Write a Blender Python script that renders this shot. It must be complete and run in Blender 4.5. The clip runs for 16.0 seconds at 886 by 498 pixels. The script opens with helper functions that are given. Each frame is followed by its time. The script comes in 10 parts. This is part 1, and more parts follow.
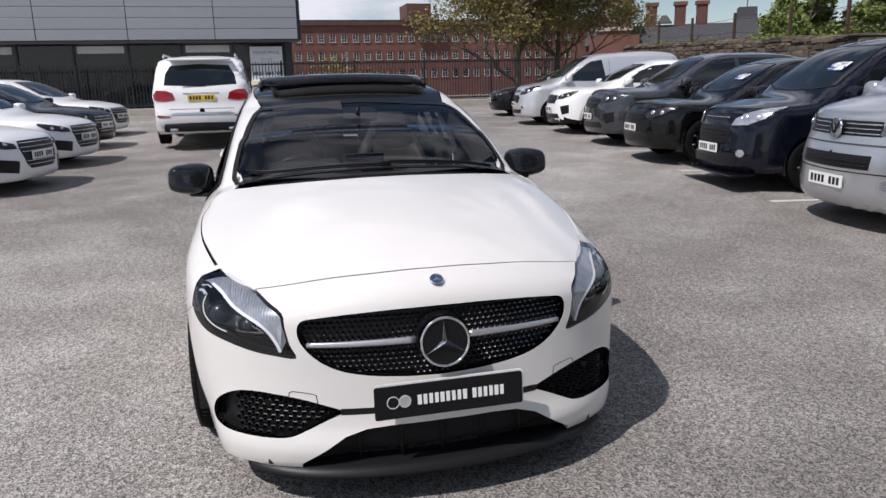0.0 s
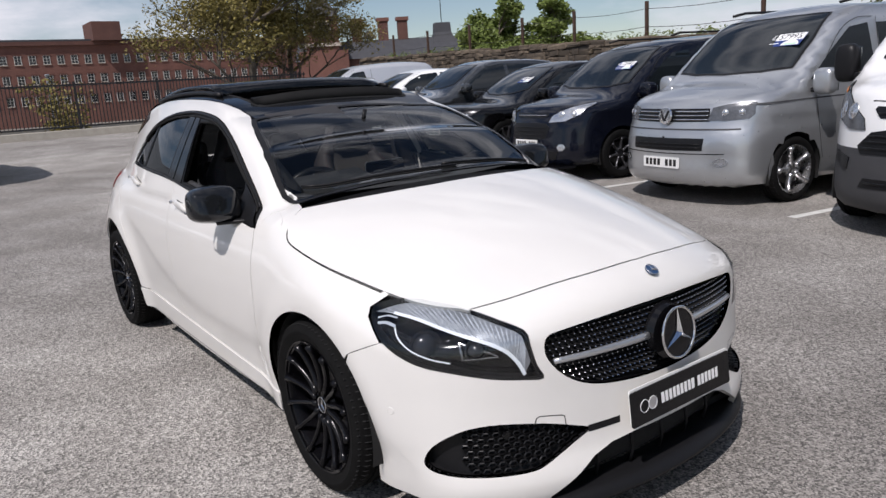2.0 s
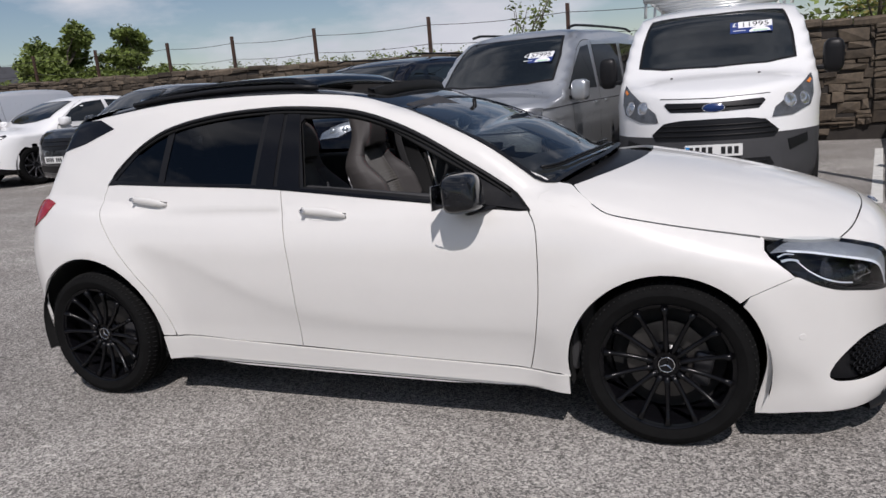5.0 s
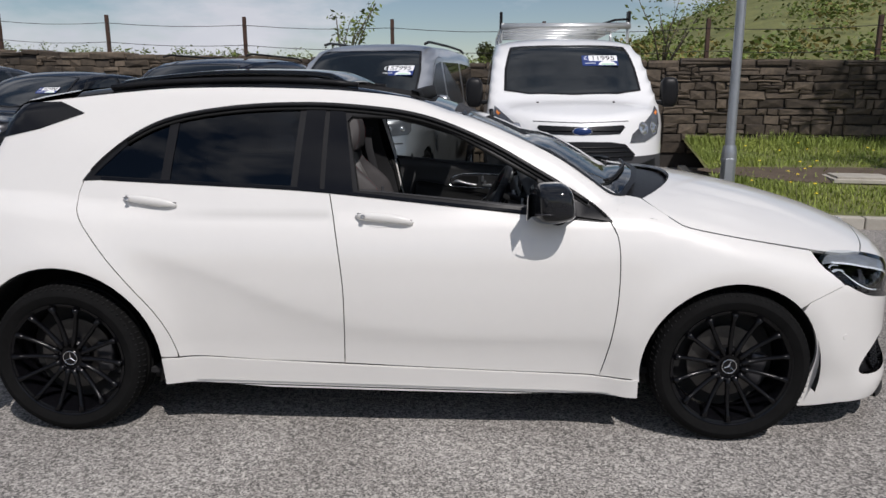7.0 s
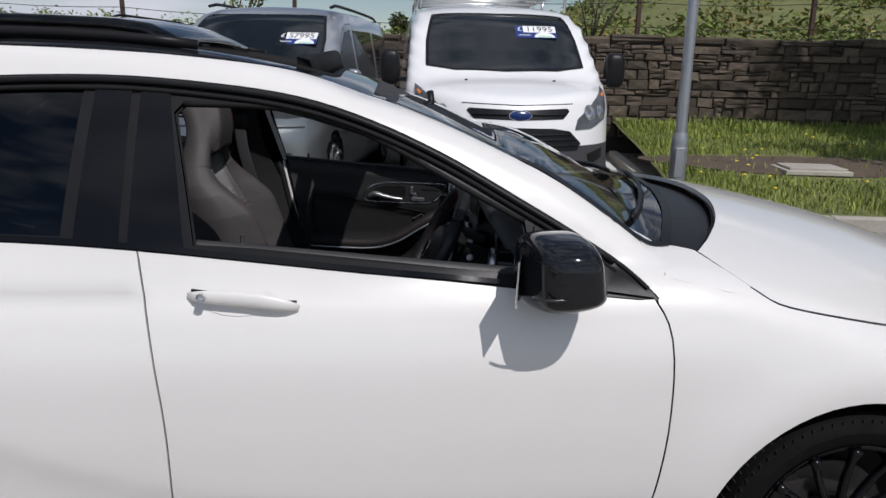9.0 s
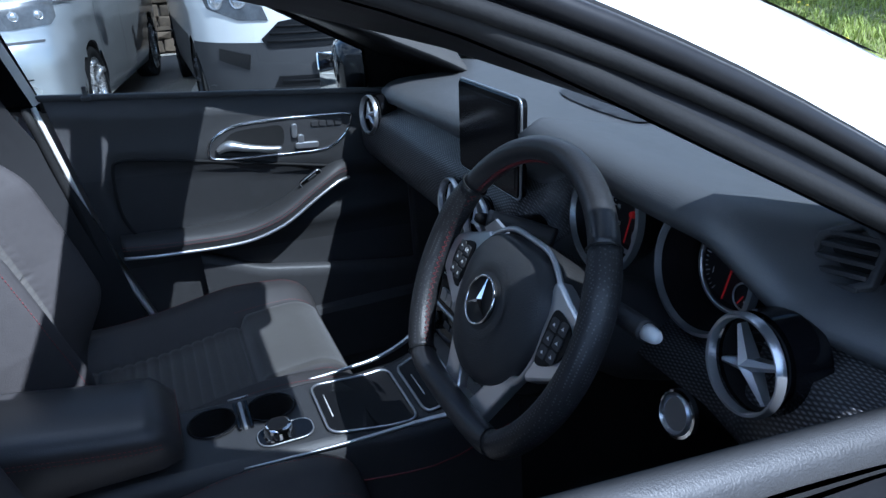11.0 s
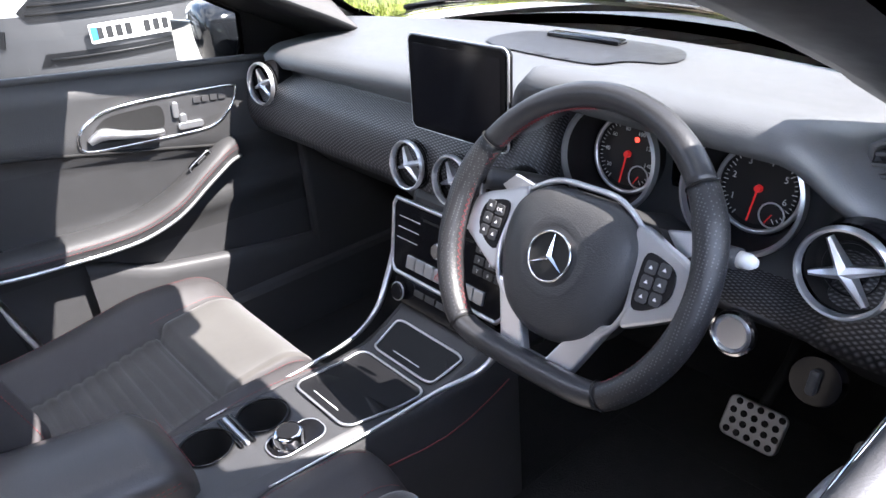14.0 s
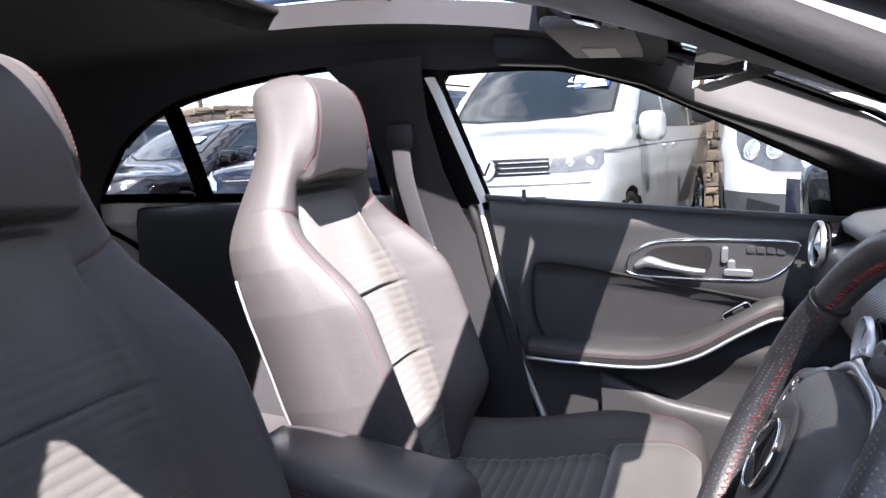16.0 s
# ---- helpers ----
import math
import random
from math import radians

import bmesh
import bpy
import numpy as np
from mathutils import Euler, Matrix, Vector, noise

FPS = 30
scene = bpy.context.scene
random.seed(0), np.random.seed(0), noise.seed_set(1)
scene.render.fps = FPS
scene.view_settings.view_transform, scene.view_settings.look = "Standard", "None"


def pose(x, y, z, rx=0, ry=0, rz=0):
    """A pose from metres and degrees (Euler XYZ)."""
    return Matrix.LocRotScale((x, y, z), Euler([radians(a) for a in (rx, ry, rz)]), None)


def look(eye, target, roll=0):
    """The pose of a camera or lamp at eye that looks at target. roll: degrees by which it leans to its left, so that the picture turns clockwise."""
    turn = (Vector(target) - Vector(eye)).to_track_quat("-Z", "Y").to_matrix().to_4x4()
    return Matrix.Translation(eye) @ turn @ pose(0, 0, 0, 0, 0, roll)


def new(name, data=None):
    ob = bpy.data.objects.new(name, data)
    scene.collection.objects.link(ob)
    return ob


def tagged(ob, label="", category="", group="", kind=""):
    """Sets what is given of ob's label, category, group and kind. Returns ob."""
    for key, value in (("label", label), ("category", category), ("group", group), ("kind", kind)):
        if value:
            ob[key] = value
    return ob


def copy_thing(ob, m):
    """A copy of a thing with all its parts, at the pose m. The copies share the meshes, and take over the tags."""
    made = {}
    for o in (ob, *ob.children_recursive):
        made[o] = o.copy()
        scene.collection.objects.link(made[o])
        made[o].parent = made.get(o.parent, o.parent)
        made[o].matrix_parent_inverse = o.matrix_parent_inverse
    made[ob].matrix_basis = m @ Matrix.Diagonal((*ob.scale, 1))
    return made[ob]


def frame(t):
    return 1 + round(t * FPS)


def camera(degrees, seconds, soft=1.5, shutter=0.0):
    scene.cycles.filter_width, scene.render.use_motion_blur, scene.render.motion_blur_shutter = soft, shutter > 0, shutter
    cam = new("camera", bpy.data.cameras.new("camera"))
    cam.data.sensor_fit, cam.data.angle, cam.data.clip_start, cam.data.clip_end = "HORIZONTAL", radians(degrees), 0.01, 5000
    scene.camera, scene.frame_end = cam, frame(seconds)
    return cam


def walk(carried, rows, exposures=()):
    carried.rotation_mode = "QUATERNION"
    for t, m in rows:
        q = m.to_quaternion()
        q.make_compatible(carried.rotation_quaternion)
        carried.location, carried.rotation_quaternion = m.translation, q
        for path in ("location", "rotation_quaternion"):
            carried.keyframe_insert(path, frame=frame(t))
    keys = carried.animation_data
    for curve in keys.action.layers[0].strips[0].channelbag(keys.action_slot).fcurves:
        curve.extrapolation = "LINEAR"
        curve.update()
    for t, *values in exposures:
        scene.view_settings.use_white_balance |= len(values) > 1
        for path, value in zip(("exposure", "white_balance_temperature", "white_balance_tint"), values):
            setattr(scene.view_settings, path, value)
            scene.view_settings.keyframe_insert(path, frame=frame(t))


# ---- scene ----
# ---- camera and walk ----
cam = camera(62.8, 16.0, soft=1.5)
PATH = [
    (0, (4.453, -0.556, 1.422), (2.563, -0.081, 0.973), -1.3),
    (0.5, (4.297, -0.874, 1.403), (2.454, -0.236, 0.96), -2.4),
    (1, (4.104, -1.225, 1.394), (2.33, -0.411, 0.955), -3.1),
    (1.5, (3.873, -1.574, 1.392), (2.186, -0.591, 0.954), -3.5),
    (2, (3.577, -1.877, 1.392), (2.0, -0.728, 0.953), -3.7),
    (2.5, (3.322, -2.196, 1.383), (1.865, -0.898, 0.942), -4.1),
    (3, (2.992, -2.482, 1.356), (1.664, -1.055, 0.911), -4.5),
    (3.5, (2.634, -2.773, 1.351), (1.443, -1.229, 0.907), -4.8),
    (4, (2.289, -3.046, 1.361), (1.248, -1.396, 0.923), -4.8),
    (4.5, (1.932, -3.249, 1.376), (1.048, -1.509, 0.94), -5.0),
    (4.7, (1.782, -3.333, 1.371), (0.964, -1.561, 0.935), -5.0),
    (6.8, (0.376, -3.619, 1.38), (0.249, -1.668, 0.956), -0.7),
    (7, (0.327, -3.608, 1.394), (0.25, -1.656, 0.965), -0.1),
    (7.5, (0.225, -3.499, 1.394), (0.243, -1.549, 0.949), 0.8),
    (8, (0.159, -3.209, 1.403), (0.25, -1.265, 0.942), 1.1),
    (8.5, (0.25, -2.728, 1.4), (0.383, -0.789, 0.927), 1.4),
    (8.7, (0.279, -2.543, 1.391), (0.424, -0.606, 0.915), 1.3),
    (10.8, (0.113, -1.079, 1.282), (0.695, 0.686, 0.545), -2.5),
    (11, (0.09, -1.001, 1.261), (0.766, 0.714, 0.486), -3.1),
    (11.5, (0.03, -0.857, 1.243), (0.944, 0.702, 0.385), -4.6),
    (12, (-0.058, -0.771, 1.239), (1.041, 0.629, 0.329), -5.6),
    (12.5, (-0.116, -0.758, 1.248), (1.104, 0.525, 0.317), -6.1),
    (13, (-0.146, -0.774, 1.265), (1.12, 0.455, 0.325), -6.0),
    (13.5, (-0.151, -0.785, 1.269), (1.092, 0.476, 0.338), -5.2),
    (14, (-0.146, -0.801, 1.264), (0.999, 0.567, 0.36), -3.9),
    (14.5, (-0.063, -0.848, 1.252), (0.791, 0.75, 0.404), -2.8),
    (15, (0.069, -0.909, 1.226), (0.464, 0.906, 0.485), -2.9),
    (15.5, (0.196, -0.968, 1.186), (0.013, 0.946, 0.635), -3.4),
    (16, (0.354, -0.897, 1.131), (-0.323, 0.964, 0.851), -3.4),
]
EXPOSURES = [(0, 0.08, 6500, 15), (2, 0.0, 6500, 15), (4.5, -0.26, 6500, 15), (7, -0.26, 6500, 13), (8.7, -0.30, 6450, 13),
             (10.8, 0.95, 5000, 9), (11.1, 2.1, 5150, 7), (11.5, 2.95, 5500, 7), (12.5, 3.72, 6400, 16), (14.5, 3.82, 6450, 16), (16, 3.15, 6500, 19)]
walk(cam, [(t, look(eye, target, roll)) for t, eye, target, roll in PATH], EXPOSURES)

# ---- sky and sun ----
SUN_FROM = Vector((0.32, -0.64, 0.95)).normalized()
world = bpy.data.worlds.new("sky")
scene.world = world
world.use_nodes = True
wt = world.node_tree
wt.nodes.clear()


def wnode(kind, **sets):
    n = wt.nodes.new(kind)
    for k, v in sets.items():
        n.inputs[k].default_value = v
    return n


w_out, w_bg = wnode("ShaderNodeOutputWorld"), wnode("ShaderNodeBackground")
w_sky = wnode("ShaderNodeTexSky")
w_sky.sky_type, w_sky.sun_disc = "NISHITA", False
w_sky.sun_elevation, w_sky.sun_rotation = math.asin(SUN_FROM.z), math.atan2(SUN_FROM.x, SUN_FROM.y)
w_sky.air_density, w_sky.dust_density, w_sky.ozone_density = 1.0, 0.0, 1.6
w_co = wnode("ShaderNodeTexCoord")
w_map = wnode("ShaderNodeMapping")
w_map.inputs["Scale"].default_value = (1, 1, 3.2)
w_noise = wnode("ShaderNodeTexNoise", Scale=2.6, Detail=9.0, Roughness=0.56)
w_ramp = wnode("ShaderNodeValToRGB")
w_ramp.color_ramp.elements[0].position, w_ramp.color_ramp.elements[1].position = 0.46, 0.62
w_shade = wnode("ShaderNodeTexNoise", Scale=5.0, Detail=6.0, Roughness=0.6)
w_cloud = wnode("ShaderNodeMix")
w_cloud.data_type = "RGBA"
w_cloud.inputs["A"].default_value, w_cloud.inputs["B"].default_value = (7.4, 8.0, 9.2, 1), (12.2, 12.5, 13.0, 1)
w_mix = wnode("ShaderNodeMix")
w_mix.data_type = "RGBA"
w_bg.inputs["Strength"].default_value = 0.074
for a, b in ((w_co.outputs["Generated"], w_map.inputs["Vector"]), (w_map.outputs["Vector"], w_noise.inputs["Vector"]), (w_map.outputs["Vector"], w_shade.inputs["Vector"]),
             (w_noise.outputs["Fac"], w_ramp.inputs["Fac"]), (w_shade.outputs["Fac"], w_cloud.inputs["Factor"]), (w_ramp.outputs["Color"], w_mix.inputs["Factor"]),
             (w_sky.outputs["Color"], w_mix.inputs["A"]), (w_cloud.outputs["Result"], w_mix.inputs["B"]), (w_mix.outputs["Result"], w_bg.inputs["Color"]),
             (w_bg.outputs["Background"], w_out.inputs["Surface"])):
    wt.links.new(a, b)
sun_data = bpy.data.lights.new("sun", "SUN")
sun_data.energy, sun_data.angle, sun_data.color = 4.0, radians(0.53), (1.0, 0.965, 0.935)
sun = new("sun", sun_data)
sun.matrix_world = look(SUN_FROM * 60, (0, 0, 0))

# ---- body surfaces: smooth blends of a few fields, positive inside ----
def smin(k, *fs):
    f = fs[0]
    for g in fs[1:]:
        h = np.clip(0.5 + 0.5 * (g - f) / k, 0, 1)
        f = g * (1 - h) + f * h - k * h * (1 - h)
    return f


def smax(k, a, b):
    return -smin(k, -a, -b)


def curve(points):
    """A smooth curve through (x, value) pairs, as a function of x."""
    xs, vs = (np.array(c, float) for c in zip(*sorted(points)))
    slope = np.gradient(vs, xs)

    def at(x):
        x = np.clip(x, xs[0], xs[-1])
        i = np.clip(np.searchsorted(xs, x) - 1, 0, len(xs) - 2)
        w = xs[i + 1] - xs[i]
        u = (x - xs[i]) / w
        return ((2 * u**3 - 3 * u**2 + 1) * vs[i] + (u**3 - 2 * u**2 + u) * w * slope[i]
                + (3 * u**2 - 2 * u**3) * vs[i + 1] + (u**3 - u**2) * w * slope[i + 1])
    return at


def step(x):
    x = np.clip(x, 0, 1)
    return x * x * (3 - 2 * x)


HX0 = curve([(.08, 2.16), (.14, 2.215), (.2, 2.235), (.3, 2.215), (.45, 2.205), (.6, 2.20), (.68, 2.19), (.75, 2.165), (.9, 2.02)])
HSIDE = curve([(.1, .80), (.17, .812), (.25, .822), (.36, .845), (.5, .862), (.65, .868), (.78, .858), (.86, .835), (.95, .80), (1.05, .76)])
HBON = curve([(.6, 1.055), (1.0, 1.045), (1.2, 1.024), (1.5, .972), (1.75, .912), (2.0, .83), (2.14, .768), (2.3, .68)])
HROOF = curve([(.6, 1.20), (.3, 1.32), (.1, 1.378), (-.1, 1.414), (-.3, 1.435), (-.5, 1.443), (-.8, 1.442), (-1.1, 1.429), (-1.4, 1.398), (-1.7, 1.345), (-1.9, 1.30)])
HLOWLINE = curve([(-1.15, .82), (-.99, .771), (-.665, .668), (-.406, .556), (-.177, .483), (.175, .434), (.573, .426), (.95, .43)])
HREAR = curve([(.1, -1.87), (.3, -1.94), (.5, -1.97), (.75, -1.975), (.95, -1.905), (1.1, -1.82), (1.3, -1.71), (1.45, -1.60)])


def hero_field(x, y, z):
    """The body of the white hatchback; x ahead, y to its left, z up; the front axle at x 1.35."""
    a = np.abs(y)
    ys = HSIDE(z)
    ys = ys - .05 * step((x - 1.0) / 1.2) - .13 * step((-1.2 - x) / 1.0) * (.5 + .8 * step((z - .5) / .5))
    zc = .835 - .03 * x
    ys = ys - .10 * np.logaddexp(0, (z - zc) / .022) * .022
    zl = HLOWLINE(x)
    inside = step((x + 1.15) / .3) * step((1.05 - x) / .25)
    below = np.logaddexp(0, (zl - z) / .010) * .010
    ys = ys - inside * (.013 * (1 - np.exp(-below / .062)) * step((z - .24) / .16))
    for cx, cz in ((1.36, .304), (-1.325, .315)):
        d = np.hypot(x - cx, z - cz)
        ys = ys + .022 * np.exp(-((d - .385) / .10) ** 2)
    front = HX0(z) - .3 * a**2 - .5 * a**6 - x
    bonnet = HBON(x) - (.13 + .17 * np.clip(x - 1, 0, 1.5)) * a**2 - .10 * a**4 - z
    rear = x - (HREAR(z) + .20 * a**2 + .40 * a**6)
    low = smin(.075, ys - a, front)
    low = smin(.05, low, bonnet)
    low = smin(.07, low, rear)
    # the glasshouse
    yg = .800 - .40 * (z - .93) - .25 * np.clip(z - .93, 0, 1) ** 2
    yg = yg - .055 * step((x - .1) / .9) - .16 * np.clip(-.55 - x, 0, 2) ** 2 * .6
    u = (1.05 - .35 * a**2 - x) / .72
    glass = .98 + .46 * .72 * u + .20 * np.clip(u, -1, 1) * (1 - np.clip(u, -1, 1)) - z
    roof = HROOF(x) - .075 * a**2 - z
    back = x - (HREAR(z) + .20 * a**2 + .20 * a**4)
    green = smin(.05, yg - a, smin(.03, roof, glass))
    green = smin(.05, green, back)
    green = green - .7 * np.clip(.915 - z, 0, 1)
    return smax(.018, low, green)


def meet(field, eye, way, near, far, n=48):
    """Where rays from inside first leave the body (or from outside first enter it, if near is outside)."""
    eye, way = np.atleast_2d(eye).astype(float), np.atleast_2d(way).astype(float)
    ts = np.linspace(near, far, n)
    p = eye[:, None] + ts[None, :, None] * way[:, None]
    f = field(p[..., 0], p[..., 1], p[..., 2])
    s = np.sign(f)
    change = s[:, :-1] * s[:, 1:] <= 0
    i = np.where(change.any(1), change.argmax(1), n - 2)
    lo, hi = ts[i], ts[i + 1]
    s0 = np.sign(f[np.arange(len(i)), i])
    for _ in range(22):
        mid = (lo + hi) / 2
        q = eye + mid[:, None] * way
        same = np.sign(field(q[:, 0], q[:, 1], q[:, 2])) == s0
        lo, hi = np.where(same, mid, lo), np.where(same, hi, mid)
    return eye + ((lo + hi) / 2)[:, None] * way


def slope_of(field, p, e=2e-3):
    """Unit normals of the field at places p."""
    x, y, z = p.T
    g = np.stack([field(x - e, y, z) - field(x + e, y, z), field(x, y - e, z) - field(x, y + e, z), field(x, y, z - e) - field(x, y, z + e)], 1)
    return g / np.maximum(np.linalg.norm(g, axis=1, keepdims=True), 1e-9)

# ---- materials ----
def mat(name, col, rough=0.5, metal=0.0, var=0.10, scale=6.0, bump=0.0, bscale=80.0, coat=0.0, col2=None, spec=0.5, rvar=0.06, sheen=0.0, island=0.0, stretch=(1, 1, 1), glow=0.0):
    """A principled material with colour that varies at two scales, uneven gloss and fine relief."""
    m = bpy.data.materials.new(name)
    m.use_nodes = True
    t = m.node_tree
    p = t.nodes["Principled BSDF"]

    def node(kind, **sets):
        n = t.nodes.new(kind)
        for k, v in sets.items():
            n.inputs[k].default_value = v
        return n

    co, mp = node("ShaderNodeTexCoord"), node("ShaderNodeMapping")
    mp.inputs["Scale"].default_value = stretch
    t.links.new(co.outputs["Object"], mp.inputs["Vector"])
    big, fine = node("ShaderNodeTexNoise", Scale=scale, Detail=5.0, Roughness=0.6), node("ShaderNodeTexNoise", Scale=scale * 9, Detail=3.0)
    both = node("ShaderNodeMath")
    both.operation = "MULTIPLY_ADD"
    both.inputs[1].default_value = 0.35
    for n in (big, fine):
        t.links.new(mp.outputs["Vector"], n.inputs["Vector"])
    scaled = node("ShaderNodeMath")
    scaled.operation = "MULTIPLY"
    scaled.inputs[1].default_value = 0.65
    t.links.new(big.outputs["Fac"], scaled.inputs[0])
    t.links.new(fine.outputs["Fac"], both.inputs[0])
    t.links.new(scaled.outputs[0], both.inputs[2])
    ramp = node("ShaderNodeMapRange")
    ramp.inputs["From Min"].default_value, ramp.inputs["From Max"].default_value = 0.3, 0.7
    t.links.new(both.outputs[0], ramp.inputs["Value"])
    mix = node("ShaderNodeMix")
    mix.data_type = "RGBA"
    c2 = col2 or tuple(c * (1 + var) for c in col)
    c1 = col if col2 else tuple(c * (1 - var) for c in col)
    mix.inputs["A"].default_value, mix.inputs["B"].default_value = (*c1, 1), (*c2, 1)
    t.links.new(ramp.outputs["Result"], mix.inputs["Factor"])
    out = mix.outputs["Result"]
    if island:
        info = node("ShaderNodeObjectInfo") if island > 0 else node("ShaderNodeNewGeometry")
        hue = node("ShaderNodeHueSaturation")
        rng = node("ShaderNodeMapRange")
        rng.inputs["To Min"].default_value, rng.inputs["To Max"].default_value = 1 - abs(island), 1 + abs(island)
        t.links.new(info.outputs["Random" if island > 0 else "Random Per Island"], rng.inputs["Value"])
        t.links.new(rng.outputs["Result"], hue.inputs["Value"])
        t.links.new(out, hue.inputs["Color"])
        out = hue.outputs["Color"]
    t.links.new(out, p.inputs["Base Color"])
    rr = node("ShaderNodeMapRange")
    rr.inputs["To Min"].default_value, rr.inputs["To Max"].default_value = max(0.0, rough - rvar), min(1.0, rough + rvar)
    t.links.new(fine.outputs["Fac"], rr.inputs["Value"])
    t.links.new(rr.outputs["Result"], p.inputs["Roughness"])
    p.inputs["Metallic"].default_value = metal
    p.inputs["Specular IOR Level"].default_value = spec
    p.inputs["Coat Weight"].default_value = coat
    p.inputs["Coat Roughness"].default_value = 0.03
    p.inputs["Sheen Weight"].default_value = sheen
    if glow:
        p.inputs["Emission Color"].default_value, p.inputs["Emission Strength"].default_value = (*col, 1), glow
    if bump:
        rel, bp = node("ShaderNodeTexNoise", Scale=bscale, Detail=4.0), node("ShaderNodeBump", Strength=min(1.0, bump), Distance=0.004)
        t.links.new(mp.outputs["Vector"], rel.inputs["Vector"])
        t.links.new(rel.outputs["Fac"], bp.inputs["Height"])
        t.links.new(bp.outputs["Normal"], p.inputs["Normal"])
    return m


def glass(name, tint, gloss=1.0):
    """A thin pane: what is behind it, tinted, and a mirror image that grows towards grazing."""
    m = bpy.data.materials.new(name)
    m.use_nodes = True
    t = m.node_tree
    t.nodes.clear()
    o, mx, tr, gl, lw, pw, fr = (t.nodes.new("ShaderNode" + k) for k in ("OutputMaterial", "MixShader", "BsdfTransparent", "BsdfGlossy", "LayerWeight", "Math", "Math"))
    tr.inputs["Color"].default_value, gl.inputs["Roughness"].default_value, lw.inputs["Blend"].default_value = (*tint, 1), 0.01, 0.5
    pw.operation, fr.operation = "POWER", "MULTIPLY_ADD"
    pw.inputs[1].default_value, fr.inputs[1].default_value, fr.inputs[2].default_value = 5.0, 0.955, 0.045
    t.links.new(lw.outputs["Facing"], pw.inputs[0])
    t.links.new(pw.outputs[0], fr.inputs[0])
    gl.inputs["Color"].default_value = (gloss, gloss, gloss, 1)
    t.links.new(fr.outputs[0], mx.inputs[0])
    t.links.new(tr.outputs[0], mx.inputs[1])
    t.links.new(gl.outputs[0], mx.inputs[2])
    t.links.new(mx.outputs[0], o.inputs[0])
    return m


def ground_mat(name, c1, c2, c3, grain, patch, relief):
    """Asphalt: pale and dark stone grains in a binder, with worn and stained areas."""
    m = mat(name, c1, 0.9, rvar=0.05, spec=0.25)
    t = m.node_tree
    p = t.nodes["Principled BSDF"]
    co = t.nodes.new("ShaderNodeTexCoord")
    vor, big, mid, vein = (t.nodes.new("ShaderNodeTex" + k) for k in ("Voronoi", "Noise", "Noise", "Noise"))
    vor.inputs["Scale"].default_value, big.inputs["Scale"].default_value, mid.inputs["Scale"].default_value = grain, patch, patch * 7
    big.inputs["Detail"].default_value, mid.inputs["Detail"].default_value = 6, 6
    vein.inputs["Scale"].default_value, vein.inputs["Detail"].default_value, vein.inputs["Distortion"].default_value = patch * 2.2, 8, 1.5
    for n in (vor, big, mid, vein):
        t.links.new(co.outputs["Object"], n.inputs["Vector"])
    r1, r2, r3 = (t.nodes.new("ShaderNodeMapRange") for _ in range(3))
    r1.inputs["From Min"].default_value, r1.inputs["From Max"].default_value = 0.1, 0.9
    r2.inputs["From Min"].default_value, r2.inputs["From Max"].default_value = 0.38, 0.64
    r3.inputs["From Min"].default_value, r3.inputs["From Max"].default_value = 0.40, 0.66
    sep = t.nodes.new("ShaderNodeSeparateColor")
    t.links.new(vor.outputs["Color"], sep.inputs[0])
    t.links.new(sep.outputs[0], r1.inputs["Value"])
    t.links.new(big.outputs["Fac"], r2.inputs["Value"])
    t.links.new(mid.outputs["Fac"], r3.inputs["Value"])
    m1, m2, m3 = (t.nodes.new("ShaderNodeMix") for _ in range(3))
    for n in (m1, m2, m3):
        n.data_type = "RGBA"
    m1.inputs["A"].default_value, m1.inputs["B"].default_value = (*c1, 1), (*c2, 1)
    t.links.new(r1.outputs[0], m1.inputs["Factor"])
    m2.blend_type = m3.blend_type = "MULTIPLY"
    m2.inputs["Factor"].default_value, m3.inputs["Factor"].default_value = 0.9, 0.8
    g2, g3 = (t.nodes.new("ShaderNodeMix") for _ in range(2))
    for n, lo in ((g2, c3), (g3, (0.68, 0.67, 0.66))):
        n.data_type = "RGBA"
        n.inputs["A"].default_value, n.inputs["B"].default_value = (*lo, 1), (1, 1, 1, 1)
    t.links.new(r2.outputs[0], g2.inputs["Factor"])
    t.links.new(r3.outputs[0], g3.inputs["Factor"])
    t.links.new(m1.outputs["Result"], m2.inputs["A"])
    t.links.new(g2.outputs["Result"], m2.inputs["B"])
    t.links.new(m2.outputs["Result"], m3.inputs["A"])
    t.links.new(g3.outputs["Result"], m3.inputs["B"])
    t.links.new(m3.outputs["Result"], p.inputs["Base Color"])
    spk, r4, g4, m4 = (t.nodes.new("ShaderNode" + k) for k in ("TexNoise", "MapRange", "Mix", "Mix"))
    spk.inputs["Scale"].default_value, spk.inputs["Detail"].default_value, spk.inputs["Roughness"].default_value = grain * .22, 7, 0.8
    r4.inputs["From Min"].default_value, r4.inputs["From Max"].default_value = 0.36, 0.62
    g4.data_type = m4.data_type = "RGBA"
    m4.blend_type = "MULTIPLY"
    m4.inputs["Factor"].default_value = 1.0
    g4.inputs["A"].default_value, g4.inputs["B"].default_value = (0.60, 0.585, 0.57, 1), (1.30, 1.28, 1.25, 1)
    t.links.new(co.outputs["Object"], spk.inputs["Vector"])
    t.links.new(spk.outputs["Fac"], r4.inputs["Value"])
    t.links.new(r4.outputs[0], g4.inputs["Factor"])
